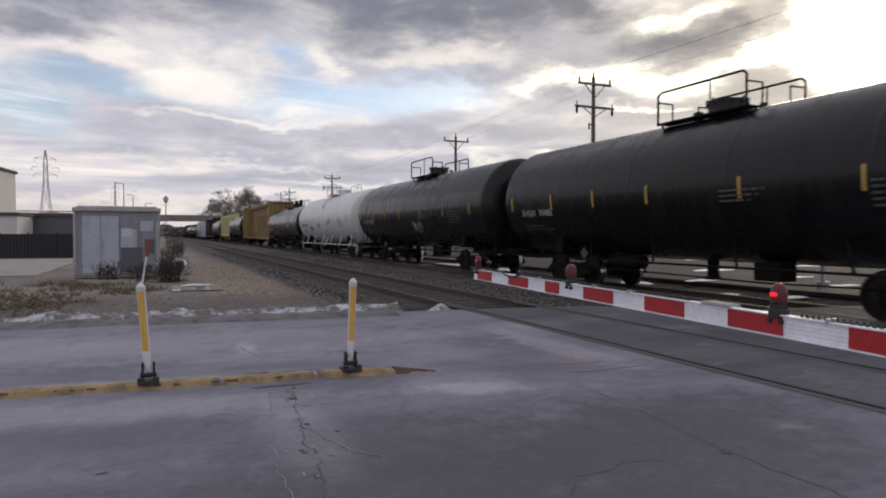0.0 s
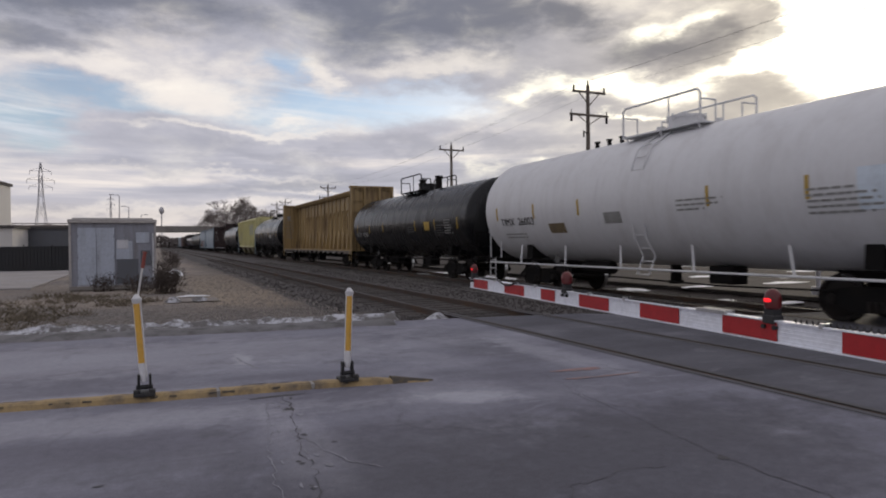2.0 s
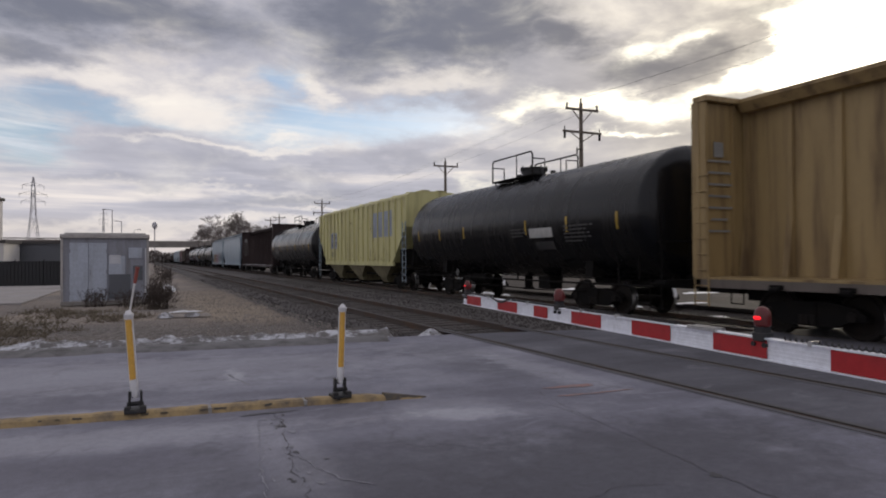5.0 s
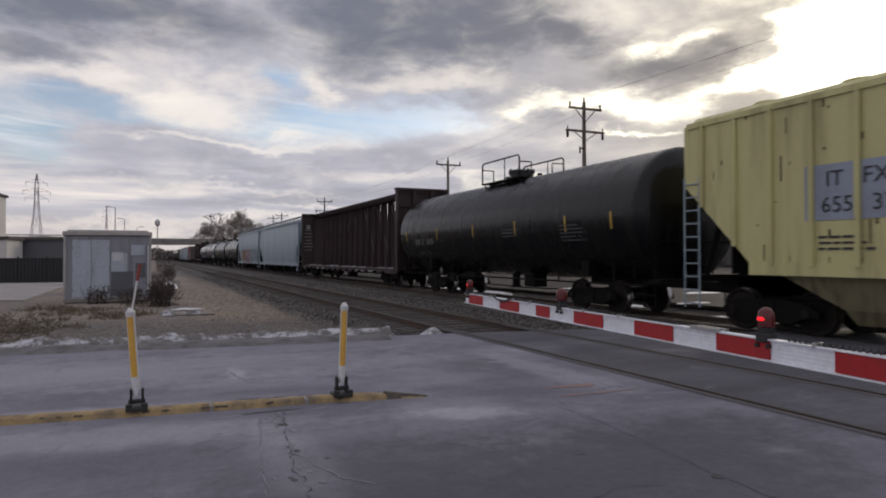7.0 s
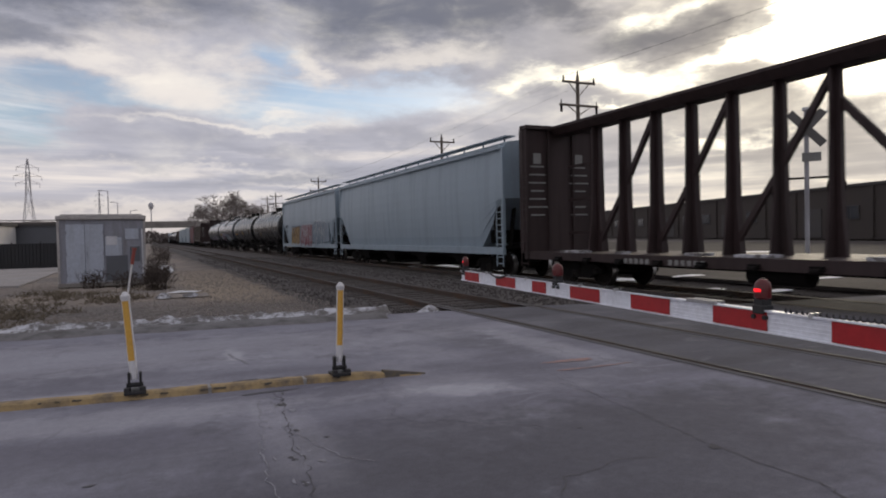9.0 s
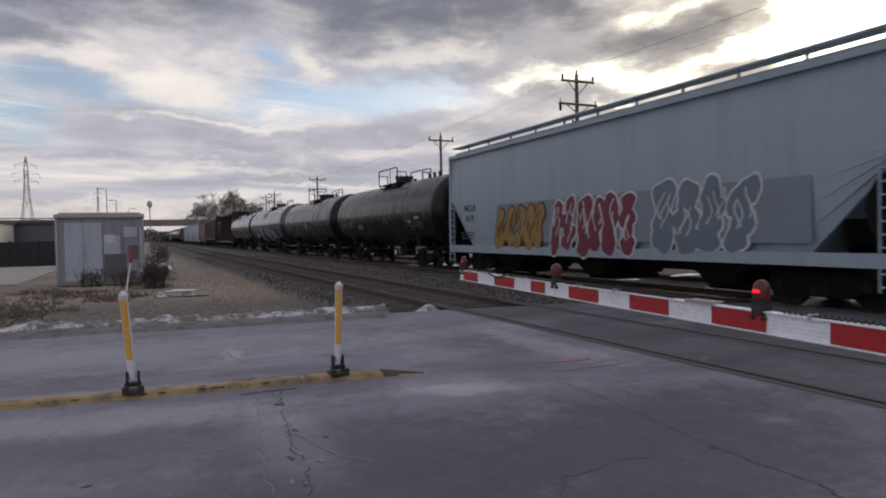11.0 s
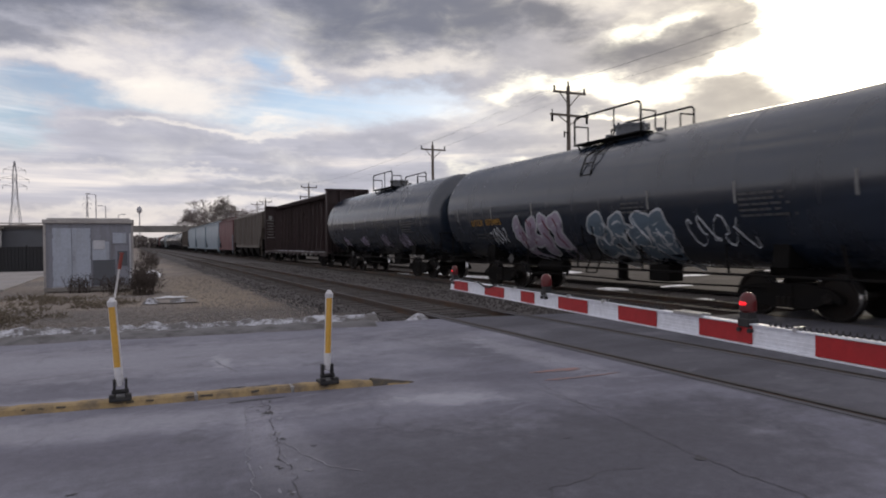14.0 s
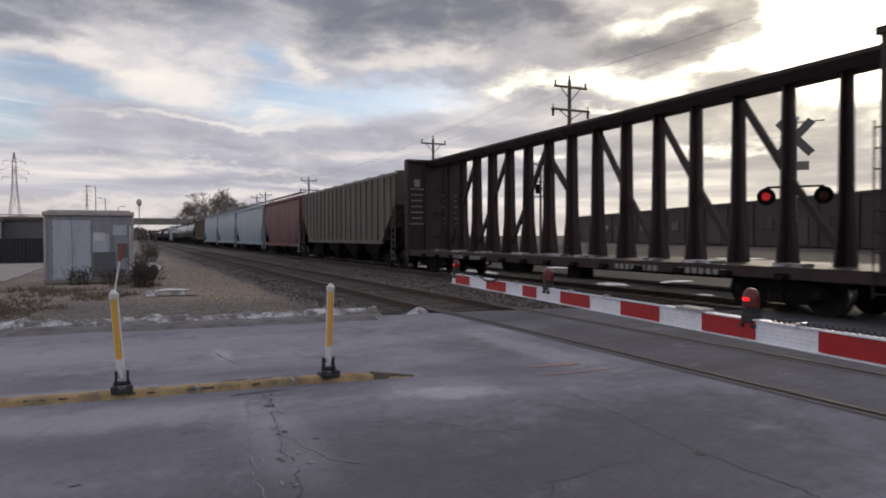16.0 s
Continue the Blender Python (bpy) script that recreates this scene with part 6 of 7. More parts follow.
    part("cable", bm, M_RUBBER, g, "black cable")
    bm = bmesh.new()
    pts = []
    for i in range(260):
        u = 2.15 + 1.25 * i / 259
        pts.append((u, 0.009 * math.cos(i * 1.05), h / 2 + 0.014 + 0.009 * math.sin(i * 1.05)))
    chain(bm, pts, 0.0035, 4)
    part("coiled_flex", bm, M_RUBBER, g)
    bm = bmesh.new()
    pts = []
    for i in range(420):
        u = 4.12 + 1.6 * i / 419
        sag = -0.004 * math.sin(u * 5)
        pts.append((u, 0.009 * math.cos(i * 0.8), h / 2 + 0.013 + sag + 0.009 * math.sin(i * 0.8)))
    chain(bm, pts, 0.0035, 4)
    part("coiled_flex", bm, M_RUBBER, g)
    for u in (0.3, 0.7, 1.22, 1.55, 2.4, 2.83, 4.28, 5.1):
        bm = bmesh.new()
        box(bm, (u, 0, h / 2 + 0.006), (0.018, 0.055, 0.022))
        part("clip", bm, M_ALU, g, "small metal clip")
    bm = bmesh.new()
    for sy in (-0.024, 0.024):
        box(bm, (3.62, sy, h / 2 + 0.008), (0.21, 0.02, 0.018))
    part("splice_plate", bm, M_ALU, g, "aluminium splice plate")
    # mast that carries the arm
    bm = bmesh.new()
    rod(bm, (7.0, 0, -1.0), (7.0, 0, 2.6), 0.064, 16)
    box(bm, (7.0, 0, -0.93), (0.5, 0.5, 0.14))
    part("mast", bm, M_ALU, g, "aluminium mast")
    bm = bmesh.new()
    box(bm, (6.85, 0.0, 0.0), (0.5, 0.36, 0.42))
    part("gate_mechanism", bm, M_ALU, g, edge=0.02)


# ---- signal mast across the tracks ----
def crossing_signal():
    g = root("crossing_signal", pose(16.6, 12.0, -0.1), "railway crossing mast with crossbuck and red flashers", "crossing signal")
    bm = bmesh.new()
    rod(bm, (0, 0, 0), (0, 0, 4.7), 0.06, 14)
    rod(bm, (0, 0, 0.0), (0, 0, 0.22), 0.17, 14)
    part("mast", bm, M_LATTICE, g, "grey metal mast")
    for s in (-1, 1):
        bm = bmesh.new()
        box(bm, (0, -0.08 - 0.012 * s, 4.2), (1.22, 0.01, 0.22), pose(0, 0, 0, 0, s * 48, 0))
        part("crossbuck_blade", bm, M_SIGNBACK, g, "dull metal back of the crossbuck", m=pose(0, 0, 0, 0, 0, -55))
    bm = bmesh.new()
    box(bm, (0.12, -0.10, 3.42), (0.46, 0.03, 0.24))
    part("small_sign", bm, M_DIMMARK, g, m=pose(0, 0, 0, 0, 0, -55))
    bm = bmesh.new()
    rod(bm, (-0.70, 0, 2.86), (0.70, 0, 2.86), 0.03, 10)
    for s in (-1, 1):
        rod(bm, (s * 0.70, 0, 2.86), (s * 0.70, 0, 2.62), 0.025, 8)
    part("cross_arm", bm, M_UNDER, g, m=pose(0, 0, 0, 0, 0, -55))
    for s in (-1, 1):
        for back in (-1, 1):
            f = new("flasher")
            f.parent = g
            f.matrix_basis = pose(0, 0, 0, 0, 0, -55) @ pose(s * 0.70, back * 0.12, 2.60)
            bm = bmesh.new()
            rod(bm, (0, back * 0.0, 0), (0, back * 0.03, 0), 0.235, 24)
            rod(bm, (0, back * -0.10, 0), (0, back * 0.0, 0), 0.16, 16)
            part("backing_disc", bm, M_UNDER, f)
            bm = bmesh.new()
            rod(bm, (0, back * 0.03, 0), (0, back * 0.06, 0), 0.115, 20)
            part("lens", bm, M_FAINT if (s < 0 and back < 0) else M_LENS, f, "round red lens")
            bm = bmesh.new()
            seg = 12
            cols = []
            for i in range(seg + 1):
                a = math.pi * i / seg
                cols.append([bm.verts.new((0.17 * math.cos(a), back * o, 0.17 * math.sin(a))) for o in (0.03, 0.26)])
            for c, d in zip(cols, cols[1:]):
                bm.faces.new((c[0], c[1], d[1], d[0]))
            part("hood", bm, M_UNDER, f)
    bm = bmesh.new()
    rod(bm, (0, 0, 4.7), (0, 0, 4.78), 0.11, 14)
    rod(bm, (-0.05, 0, 4.62), (0.75, -0.35, 4.70), 0.02, 8)
    part("bell", bm, M_ALU, g)


# ---- beside the road ----
def signal_shed():
    g = root("signal_shed", pose(-1.2, 24.7, -0.06, 0, 0, 0), "weathered grey metal railway equipment shed beside the track", "shed")
    w, d, h = 2.56, 2.3, 2.24
    bm = bmesh.new()
    box(bm, (0, d / 2, h / 2 + 0.06), (w, d, h - 0.12))
    part("wall", bm, M_SHED, g, edge=0.01)
    bm = bmesh.new()
    box(bm, (0, d / 2, 0.06), (w + 0.1, d + 0.1, 0.14))
    part("plinth", bm, M_CONC, g, edge=0.01)
    bm = bmesh.new()
    box(bm, (0, d / 2, h + 0.06), (w + 0.14, d + 0.2, 0.13))
    box(bm, (0, d / 2, h + 0.15), (w - 0.1, d - 0.1, 0.06))
    part("roof", bm, M_SHEDROOF, g, "pale metal roof", edge=0.015)
    for i in range(2):
        bm = bmesh.new()
        box(bm, (-0.80 + 0.56 * i, -0.014, 1.12), (0.545, 0.03, 1.92))
        door = part("door", bm, M_SHEDDOOR, g, "pale blue grey door leaf", edge=0.006)
        for z in (0.4, 1.1, 1.8):
            bm = bmesh.new()
            box(bm, (-0.80 + 0.56 * i + (-0.26 if i == 0 else 0.26), -0.035, z), (0.03, 0.02, 0.12))
            part("hinge", bm, M_SHED, door)
        if i == 1:
            bm = bmesh.new()
            rod(bm, (-0.46, -0.04, 1.0), (-0.46, -0.04, 1.16), 0.014, 8)
            part("handle", bm, M_SHED, door)
    bm = bmesh.new()
    box(bm, (-0.52, -0.02, 0.125), (1.14, 0.05, 0.03))
    part("sill", bm, M_SIGN, g, "pale sill below the doors")
    for x, z, ww, hh, mat, nm in ((0.33, 1.32, 0.50, 0.62, M_SHEDDOOR, "patch_panel"), (0.28, 1.52, 0.34, 0.30, M_SIGN, "notice"), (0.90, 1.74, 0.42, 0.36, M_SHEDDOOR, "vent_panel"), (0.42, 0.60, 0.66, 0.82, M_WALLGREY, "lower_panel"), (0.98, 1.05, 0.30, 0.5, M_WALLGREY, "meter_box")):
        bm = bmesh.new()
        box(bm, (x, -0.02 if nm != "notice" else -0.04, z), (ww, 0.035, hh))
        part(nm, bm, mat, g, edge=0.004)
    for s in (-1, 1):
        bm = bmesh.new()
        box(bm, (s * (w / 2 + 0.012), -0.012, h / 2 + 0.05), (0.07, 0.07, h - 0.1))
        part("corner_trim", bm, M_SHEDROOF, g)
    bm = bmesh.new()
    rod(bm, (w / 2 - 0.06, -0.06, 0.1), (w / 2 - 0.06, -0.06, 1.9), 0.022, 8)
    part("conduit", bm, M_SIGN, g)


def snow_stake():
    g = root("marker_stake", pose(-0.40, 19.6, -0.12, 2, 9, 0), "leaning white stake with a red top in the verge", "marker stake")
    bm = bmesh.new()
    rod(bm, (0, 0, 0), (0, 0, 0.95), 0.028, 10)
    part("stake", bm, M_TUBE, g)
    bm = bmesh.new()
    rod(bm, (0, 0, 0.93), (0, 0, 1.34), 0.045, 12)
    rod(bm, (0, 0, 1.34), (0, 0, 1.38), 0.06, 12)
    part("top_sleeve", bm, M_STAKERED, g, "faded red sleeve")


def snow_ridge(pts, w, h, seed, base=-0.06, name="snow_ridge", label="ridge of dirty refrozen snow along the road edge"):
    rng = random.Random(seed)
    bm = bmesh.new()
    rows = []
    n = int(math.dist(pts[0], pts[-1]) / 0.10)
    for i in range(n + 1):
        u = i / n * (len(pts) - 1)
        k = min(int(u), len(pts) - 2)
        x = pts[k][0] + (pts[k + 1][0] - pts[k][0]) * (u - k)
        y = pts[k][1] + (pts[k + 1][1] - pts[k][1]) * (u - k)
        q = 0.55 + 0.8 * max(0.0, 0.5 + 0.8 * noise.noise(Vector((x * 1.1, seed, 0)))) + 0.2 * noise.noise(Vector((x * 5, seed, 3)))
        q = max(q, 0.1)
        if i in (0, n):
            q = 0.05
        row = []
        m = 11
        for j in range(m + 1):
            v = -1 + 2 * j / m
            lump = 0.85 + 0.55 * noise.noise(Vector((x * 4, v * 2.5, seed * 3))) + 0.3 * noise.noise(Vector((x * 12, v * 6, seed)))
            z = h * q * max(0.0, (1 - v * v)) * lump
            row.append(bm.verts.new((x + rng.uniform(-0.015, 0.015), y + v * w * (0.55 + 0.55 * q) / 2, base + max(z, 0) + 0.06 * (1 - v * v))))
        rows.append(row)
    for p, q in zip(rows, rows[1:]):
        for j in range(len(p) - 1):
            bm.faces.new((p[j], p[j + 1], q[j + 1], q[j]))
    return tagged(part(name, bm, M_SNOW, smooth=True), label, "snow", kind="structure")


def mound(cx, cy, rx, ry, h, seed, mat, name, label, category, kind="", z=-0.1):
    bm = bmesh.new()
    n, m = 26, 8
    rings = []
    for j in range(m + 1):
        v = j / m
        ring = []
        for i in range(n):
            a = 2 * math.pi * i / n
            q = 1 + 0.35 * noise.noise(Vector((math.cos(a) * 1.4, math.sin(a) * 1.4, seed)))
            x, y = cx + rx * q * (1 - v) * math.cos(a), cy + ry * q * (1 - v) * math.sin(a)
            zz = z + h * (1 - (1 - v) ** 2) * (1 + 0.7 * noise.noise(Vector((x * 3.5, y * 3.5, seed))))
            ring.append(bm.verts.new((x, y, zz)))
        rings.append(ring)
    for p, q in zip(rings[:-1], rings[1:-1]):
        for i in range(n):
            bm.faces.new((p[i], p[(i + 1) % n], q[(i + 1) % n], q[i]))
    bm.faces.new(rings[-2])
    return tagged(part(name, bm, mat, smooth=True), label, category, kind=kind)


def weeds(cx, cy, rx, ry, h, n, seed, label, mat=None):
    """A clump of thin dead stems, each a crossed pair of blades with seed heads."""
    rng = random.Random(seed)
    verts, faces = [], []

    def blade(a, b, w):
        d = (b - a).cross(Vector((rng.uniform(-1, 1), rng.uniform(-1, 1), 0.2)))
        if d.length < 1e-6:
            return
        d = d.normalized() * w
        k = len(verts)
        verts.extend([a - d, a + d, b + d * 0.4, b - d * 0.4])
        faces.append((k, k + 1, k + 2, k + 3))

    for _ in range(n):
        a = rng.random() * 6.283
        r = math.sqrt(rng.random())
        p = Vector((cx + rx * r * math.cos(a), cy + ry * r * math.sin(a), -0.14))
        q = p + Vector((rng.gauss(0, 0.16) * h, rng.gauss(0, 0.16) * h, h * rng.uniform(0.45, 1.0)))
        mid = (p + q) / 2 + Vector((rng.gauss(0, 0.03), rng.gauss(0, 0.03), 0))
        blade(p, mid, 0.012)
        blade(mid, q, 0.010)
        for _ in range(5):
            s = mid.lerp(q, rng.random())
            blade(s, s + Vector((rng.gauss(0, 0.09), rng.gauss(0, 0.09), rng.uniform(0.0, 0.16))), 0.009)
    me = bpy.data.meshes.new("weeds")
    me.from_pydata([tuple(v) for v in verts], [], faces)
    me.materials.append(mat or M_WEED)
    tagged(new("weed_clump", me), label, "weeds", kind="stuff")


def verge():
    snow_ridge([(-14, 14.0), (-8, 13.2), (-2.3, 12.45), (-0.7, 12.3), (1.6, 12.0), (4.2, 11.5)], 0.50, 0.10, 3)
    snow_ridge([(-9, 12.7), (-2.0, 11.75), (0.0, 11.45), (2.0, 11.2), (3.9, 10.95)], 0.95, 0.035, 15, -0.03, "slush_line", "grey frozen slush along the road edge").data.materials[0] = M_SLUSH
    snow_ridge([(-10, 12.95), (-3, 12.0), (0.5, 11.62)], 0.35, 0.07, 8, -0.06, "snow_ridge", "thin line of snow and slush along the road edge")
    mound(5.0, 11.45, 0.32, 0.2, 0.14, 2, M_SNOW, "snow_lump", "lump of dirty snow at the road corner", "snow")
    for i, (x, y, rx, h) in enumerate(((0.50, 18.8, 0.24, 0.11), (0.80, 18.9, 0.26, 0.09), (1.15, 18.9, 0.30, 0.10), (1.50, 18.8, 0.20, 0.07))):
        mound(x, y, rx, 0.24, h, 10 + i, M_GRAVEL if i % 2 else M_SNOW, "snow_lump", "lump of dirty snow and rubble on the verge", "snow")
    for i, (x, y, rx, ry) in enumerate(((1.05, 37, 0.42, 4.6), (1.05, 20.1, 0.5, 0.14), (14.6, 33, 1.2, 2.6), (15.6, 18.4, 0.5, 0.7), (17.0, 16.6, 0.8, 0.3), (14.9, 13.7, 0.5, 0.2), (16.0, 12.4, 0.7, 0.18), (15.3, 28.0, 0.5, 2.2), (19.5, 26.5, 1.0, 0.8), (22, 21, 1.4, 0.5), (21.0, 16.5, 1.3, 0.4), (24.5, 18.6, 1.2, 0.4), (19.2, 13.2, 0.9, 0.25), (27, 16.2, 1.6, 0.4), (30, 22, 2.0, 0.6), (24, 11.6, 1.4, 0.35), (34, 30, 5, 1.2), (28, 13.2, 1.6, 0.4))):
        mound(x, y, rx, ry, 0.05 if y < 25 else 0.14 if x < 10 else 0.07, 30 + i, M_FIRN, "snow_patch", "thin patch of old snow on the ground", "snow", "structure", z=-0.07 if x < 10 else -0.33 if x < 16.3 else -0.175)
    weeds(0.38, 21.9, 0.34, 0.30, 0.85, 110, 1, "dark dead weeds beside the shed")
    weeds(-0.25, 23.6, 0.55, 0.3, 0.55, 70, 2, "dark dead weeds beside the shed")
    weeds(-1.45, 23.9, 0.3, 0.2, 0.62, 50, 3, "dry weeds in front of the shed")
    weeds(0.5, 26.0, 0.5, 1.6, 0.8, 90, 4, "dark dead weeds beside the shed")
    for i, (x, y, h) in enumerate(((0.6, 31.0, 0.5), (0.5, 43.0, 0.8), (1.2, 46.0, 0.9), (1.5, 53.0, 1.0), (1.6, 62.0, 1.1), (1.2, 75.0, 1.3))):
        weeds(x, y, 0.45, 1.6, h, 60, 60 + i, "dark dead weeds along the edge of the path")
    rng = random.Random(6)
    for i in range(26):
        weeds(rng.uniform(-9, 0.4), rng.uniform(13.4, 23), rng.uniform(0.5, 1.3), rng.uniform(0.3, 0.9), rng.uniform(0.05, 0.16), 45, 20 + i, "tufts of dead straw coloured grass", M_GRASS)
    # loose stones between the verge and the near track
    verts, faces = [], []
    for _ in range(9000):
        px, py = rng.gauss(2.9, 1.3), 12.3 + 22 * rng.random() ** 1.5
        if rng.random() < 0.35:
            px = rng.uniform(-7, 3.5)
        if px > 3.9 or -2.9 < px < 0.4 and py > 24:
            continue
        r = rng.uniform(0.008, 0.028)
        m = Euler((rng.random() * 6, rng.random() * 6, rng.random() * 6)).to_matrix()
        base = len(verts)
        pz = height(px, py)
        for v in ((1, 0, 0), (-1, 0, 0), (0, 0.8, 0), (0, -0.8, 0), (0, 0, 0.7), (0, 0, -0.7)):
            w = m @ (Vector(v) * r)
            verts.append((px + w.x, py + w.y, pz + 0.01 + w.z))
        for f in ((0, 2, 4), (2, 1, 4), (1, 3, 4), (3, 0, 4), (2, 0, 5), (1, 2, 5), (3, 1, 5), (0, 3, 5)):
            faces.append(tuple(base + i for i in f))
    me = bpy.data.meshes.new("verge_stones")
    me.from_pydata(verts, [], faces)
    me.materials.append(M_GRAVEL)
    tagged(new("verge_stones", me), "scattered grey stones on the verge", "gravel", kind="stuff")


# ---- poles, wires, pylons ----
POLE_X = 25.4


def utility_pole(x, y, top, low_arm=True, label="wooden utility pole with two cross arms", twin=False):
    g = root("utility_pole", pose(x, y, -0.1), label, "utility pole", "poles along the railway")
    bm = bmesh.new()
    rod(bm, (0, 0, 0), (0, 0, top), 0.17, 12, 0.11)
    part("pole", bm, M_POLE, g, smooth=True)
    for z, ln in ((top - 0.45, 2.5),) + (((top - 1.9, 2.95),) if low_arm else ()):
        bm = bmesh.new()
        box(bm, (0, -0.13, z), (ln, 0.12, 0.13))
        arm = part("cross_arm", bm, M_POLE, g)
        bm = bmesh.new()
        for s in (-1, 1):
            bar(bm, (s * ln * 0.33, -0.14, z), (0, -0.14, z + (-0.85 if z > top - 1 else -0.6)), 0.04, 0.05)
        part("brace", bm, M_POLE, arm)
        for s in (-1, 1):
            bm = bmesh.new()
            if z > top - 1:
                rod(bm, (s * (ln / 2 - 0.08), -0.13, z + 0.06), (s * (ln / 2 - 0.08), -0.13, z + 0.36), 0.055, 8)
            else:
                rod(bm, (s * (ln / 2 - 0.12), -0.13, z - 0.45), (s * (ln / 2 - 0.12), -0.13, z + 0.05), 0.075, 8)
                rod(bm, (s * (ln / 2 - 0.12), -0.13, z + 0.05), (s * (ln / 2 - 0.12), -0.13, z + 0.3), 0.03, 8)
            part("insulator", bm, M_UNDER, arm)
    bm = bmesh.new()
    rod(bm, (0, 0, top), (0, 0, top + 0.3), 0.05, 8)
    part("top_insulator", bm, M_UNDER, g)
    if low_arm:
        bm = bmesh.new()
        box(bm, (-0.25, -0.1, top - 3.0), (0.35, 0.06, 0.06))
        rod(bm, (-0.4, -0.1, top - 3.3), (-0.4, -0.1, top - 2.9), 0.05, 8)
        part("fuse_bracket", bm, M_UNDER, g)
    if twin:
        bm = bmesh.new()
        for z in (top - 2.6, top - 3.4, top - 4.4):
            box(bm, (0, -0.13, z), (3.2, 0.10, 0.12))
        rod(bm, (0.55, -0.2, top - 4.0), (0.55, -0.2, top - 2.9), 0.28, 12)
        rod(bm, (-0.55, -0.2, top - 4.0), (-0.55, -0.2, top - 2.9), 0.28, 12)
        part("transformer_rack", bm, M_UNDER, g)


def wires():
    poles = [(-30, 11.0), (2, 11.2), (34, 11.4), (54.7, 10.5), (101, 10.7), (137, 10.6), (180, 10.6)]
    for dx, dz in ((-1.17, -0.1), (1.17, -0.1), (0, 0.3)):
        bm = bmesh.new()
        for (y0, t0), (y1, t1) in zip(poles, poles[1:]):
            n = 14
            pts = []
            for i in range(n + 1):
                u = i / n
                pts.append((POLE_X + dx, y0 + (y1 - y0) * u, t0 + (t1 - t0) * u + dz - 0.1 - 0.5 * 4 * u * (1 - u) * ((y1 - y0) / 40) ** 2))
            chain(bm, pts, 0.0045, 5)
        tagged(part("power_line", bm, M_WIRE), "thin dark overhead power line between the poles", "power line")


def lattice_tower(x, y, h, label, wide=0.75):
    g = root("lattice_tower", pose(x, y, -0.1, 0, 0, 20), label, "pylon", "pylons on the horizon")
    bm = bmesh.new()
    levels = [(0, 4.2), (h * 0.3, 2.6), (h * 0.55, 1.4), (h * 0.72, 1.0), (h * 0.86, 0.9), (h, 0.25)]
    levels = [(z, w * wide) for z, w in levels]
    r = 0.15
    for (z0, w0), (z1, w1) in zip(levels, levels[1:]):
        for sx, sy in ((-1, -1), (1, -1), (1, 1), (-1, 1)):
            bar(bm, (sx * w0, sy * w0, z0), (sx * w1, sy * w1, z1), r, r)
        for (ax, ay), (bx, by) in (((-1, -1), (1, -1)), ((1, -1), (1, 1)), ((1, 1), (-1, 1)), ((-1, 1), (-1, -1))):
            bar(bm, (ax * w0, ay * w0, z0), (bx * w1, by * w1, z1), r * 0.7, r * 0.7)
            bar(bm, (bx * w0, by * w0, z0), (ax * w1, ay * w1, z1), r * 0.7, r * 0.7)
    part("tower_body", bm, M_LATTICE, g)
    for z, ln in ((h * 0.72, 6.0 * wide), (h * 0.80, 7.0 * wide), (h * 0.90, 5.5 * wide)):
        bm = bmesh.new()
        for s in (-1, 1):
            bar(bm, (0, 0.6, z), (s * ln, 0, z), r, r)
            bar(bm, (0, 0, z + 1.6), (s * ln, 0, z), r * 0.8, r * 0.8)
            bar(bm, (s * ln, 0, z), (s * ln, 0, z - 1.6), r, r)
        part("cross_arm", bm, M_LATTICE, g)


def street_light(x, y, h, arm):
    g = root("street_light", pose(x, y, -0.1), "tall grey street light far off", "street light", "street lights far off")
    bm = bmesh.new()
    rod(bm, (0, 0, 0), (0, 0, h), 0.14, 8, 0.09)
    part("pole", bm, M_LATTICE, g)
    bm = bmesh.new()
    bar(bm, (0, 0, h), (arm, 0, h + 0.15), 0.1, 0.1)
    box(bm, (arm, 0, h + 0.12), (0.9, 0.35, 0.18))
    part("lamp_head", bm, M_LATTICE, g)


def water_tower(x, y):
    g = root("water_tower", pose(x, y, -0.1), "slim water tower on the horizon", "water tower")
    bm = bmesh.new()
    rod(bm, (0, 0, 0), (0, 0, 29), 0.5, 12)
    part("shaft", bm, M_LATTICE, g)
    bm = bmesh.new()
    lathe(bm, [(29, 0.5), (31, 2.0), (33, 2.4), (35, 1.6), (36, 0.3)], 18, "Z")
    part("bowl", bm, M_LATTICE, g, smooth=True)


# ---- far structures ----
def overpass():
    g = root("overpass", pose(0, 258, 0), "concrete road bridge over the railway", "bridge", kind="structure")
    bm = bmesh.new()
    box(bm, (26, 0, 6.7), (92, 11, 1.3))
    part("deck", bm, M_CONC, g)
    bm = bmesh.new()
    box(bm, (26, -5.4, 7.75), (92, 0.3, 0.9))
    part("parapet", bm, M_CONC, g)
    for x in (-10, 24, 55):
        bm = bmesh.new()
        box(bm, (x, 0, 3.0), (1.4, 9, 6.2))
        part("pier", bm, M_CONC, g)


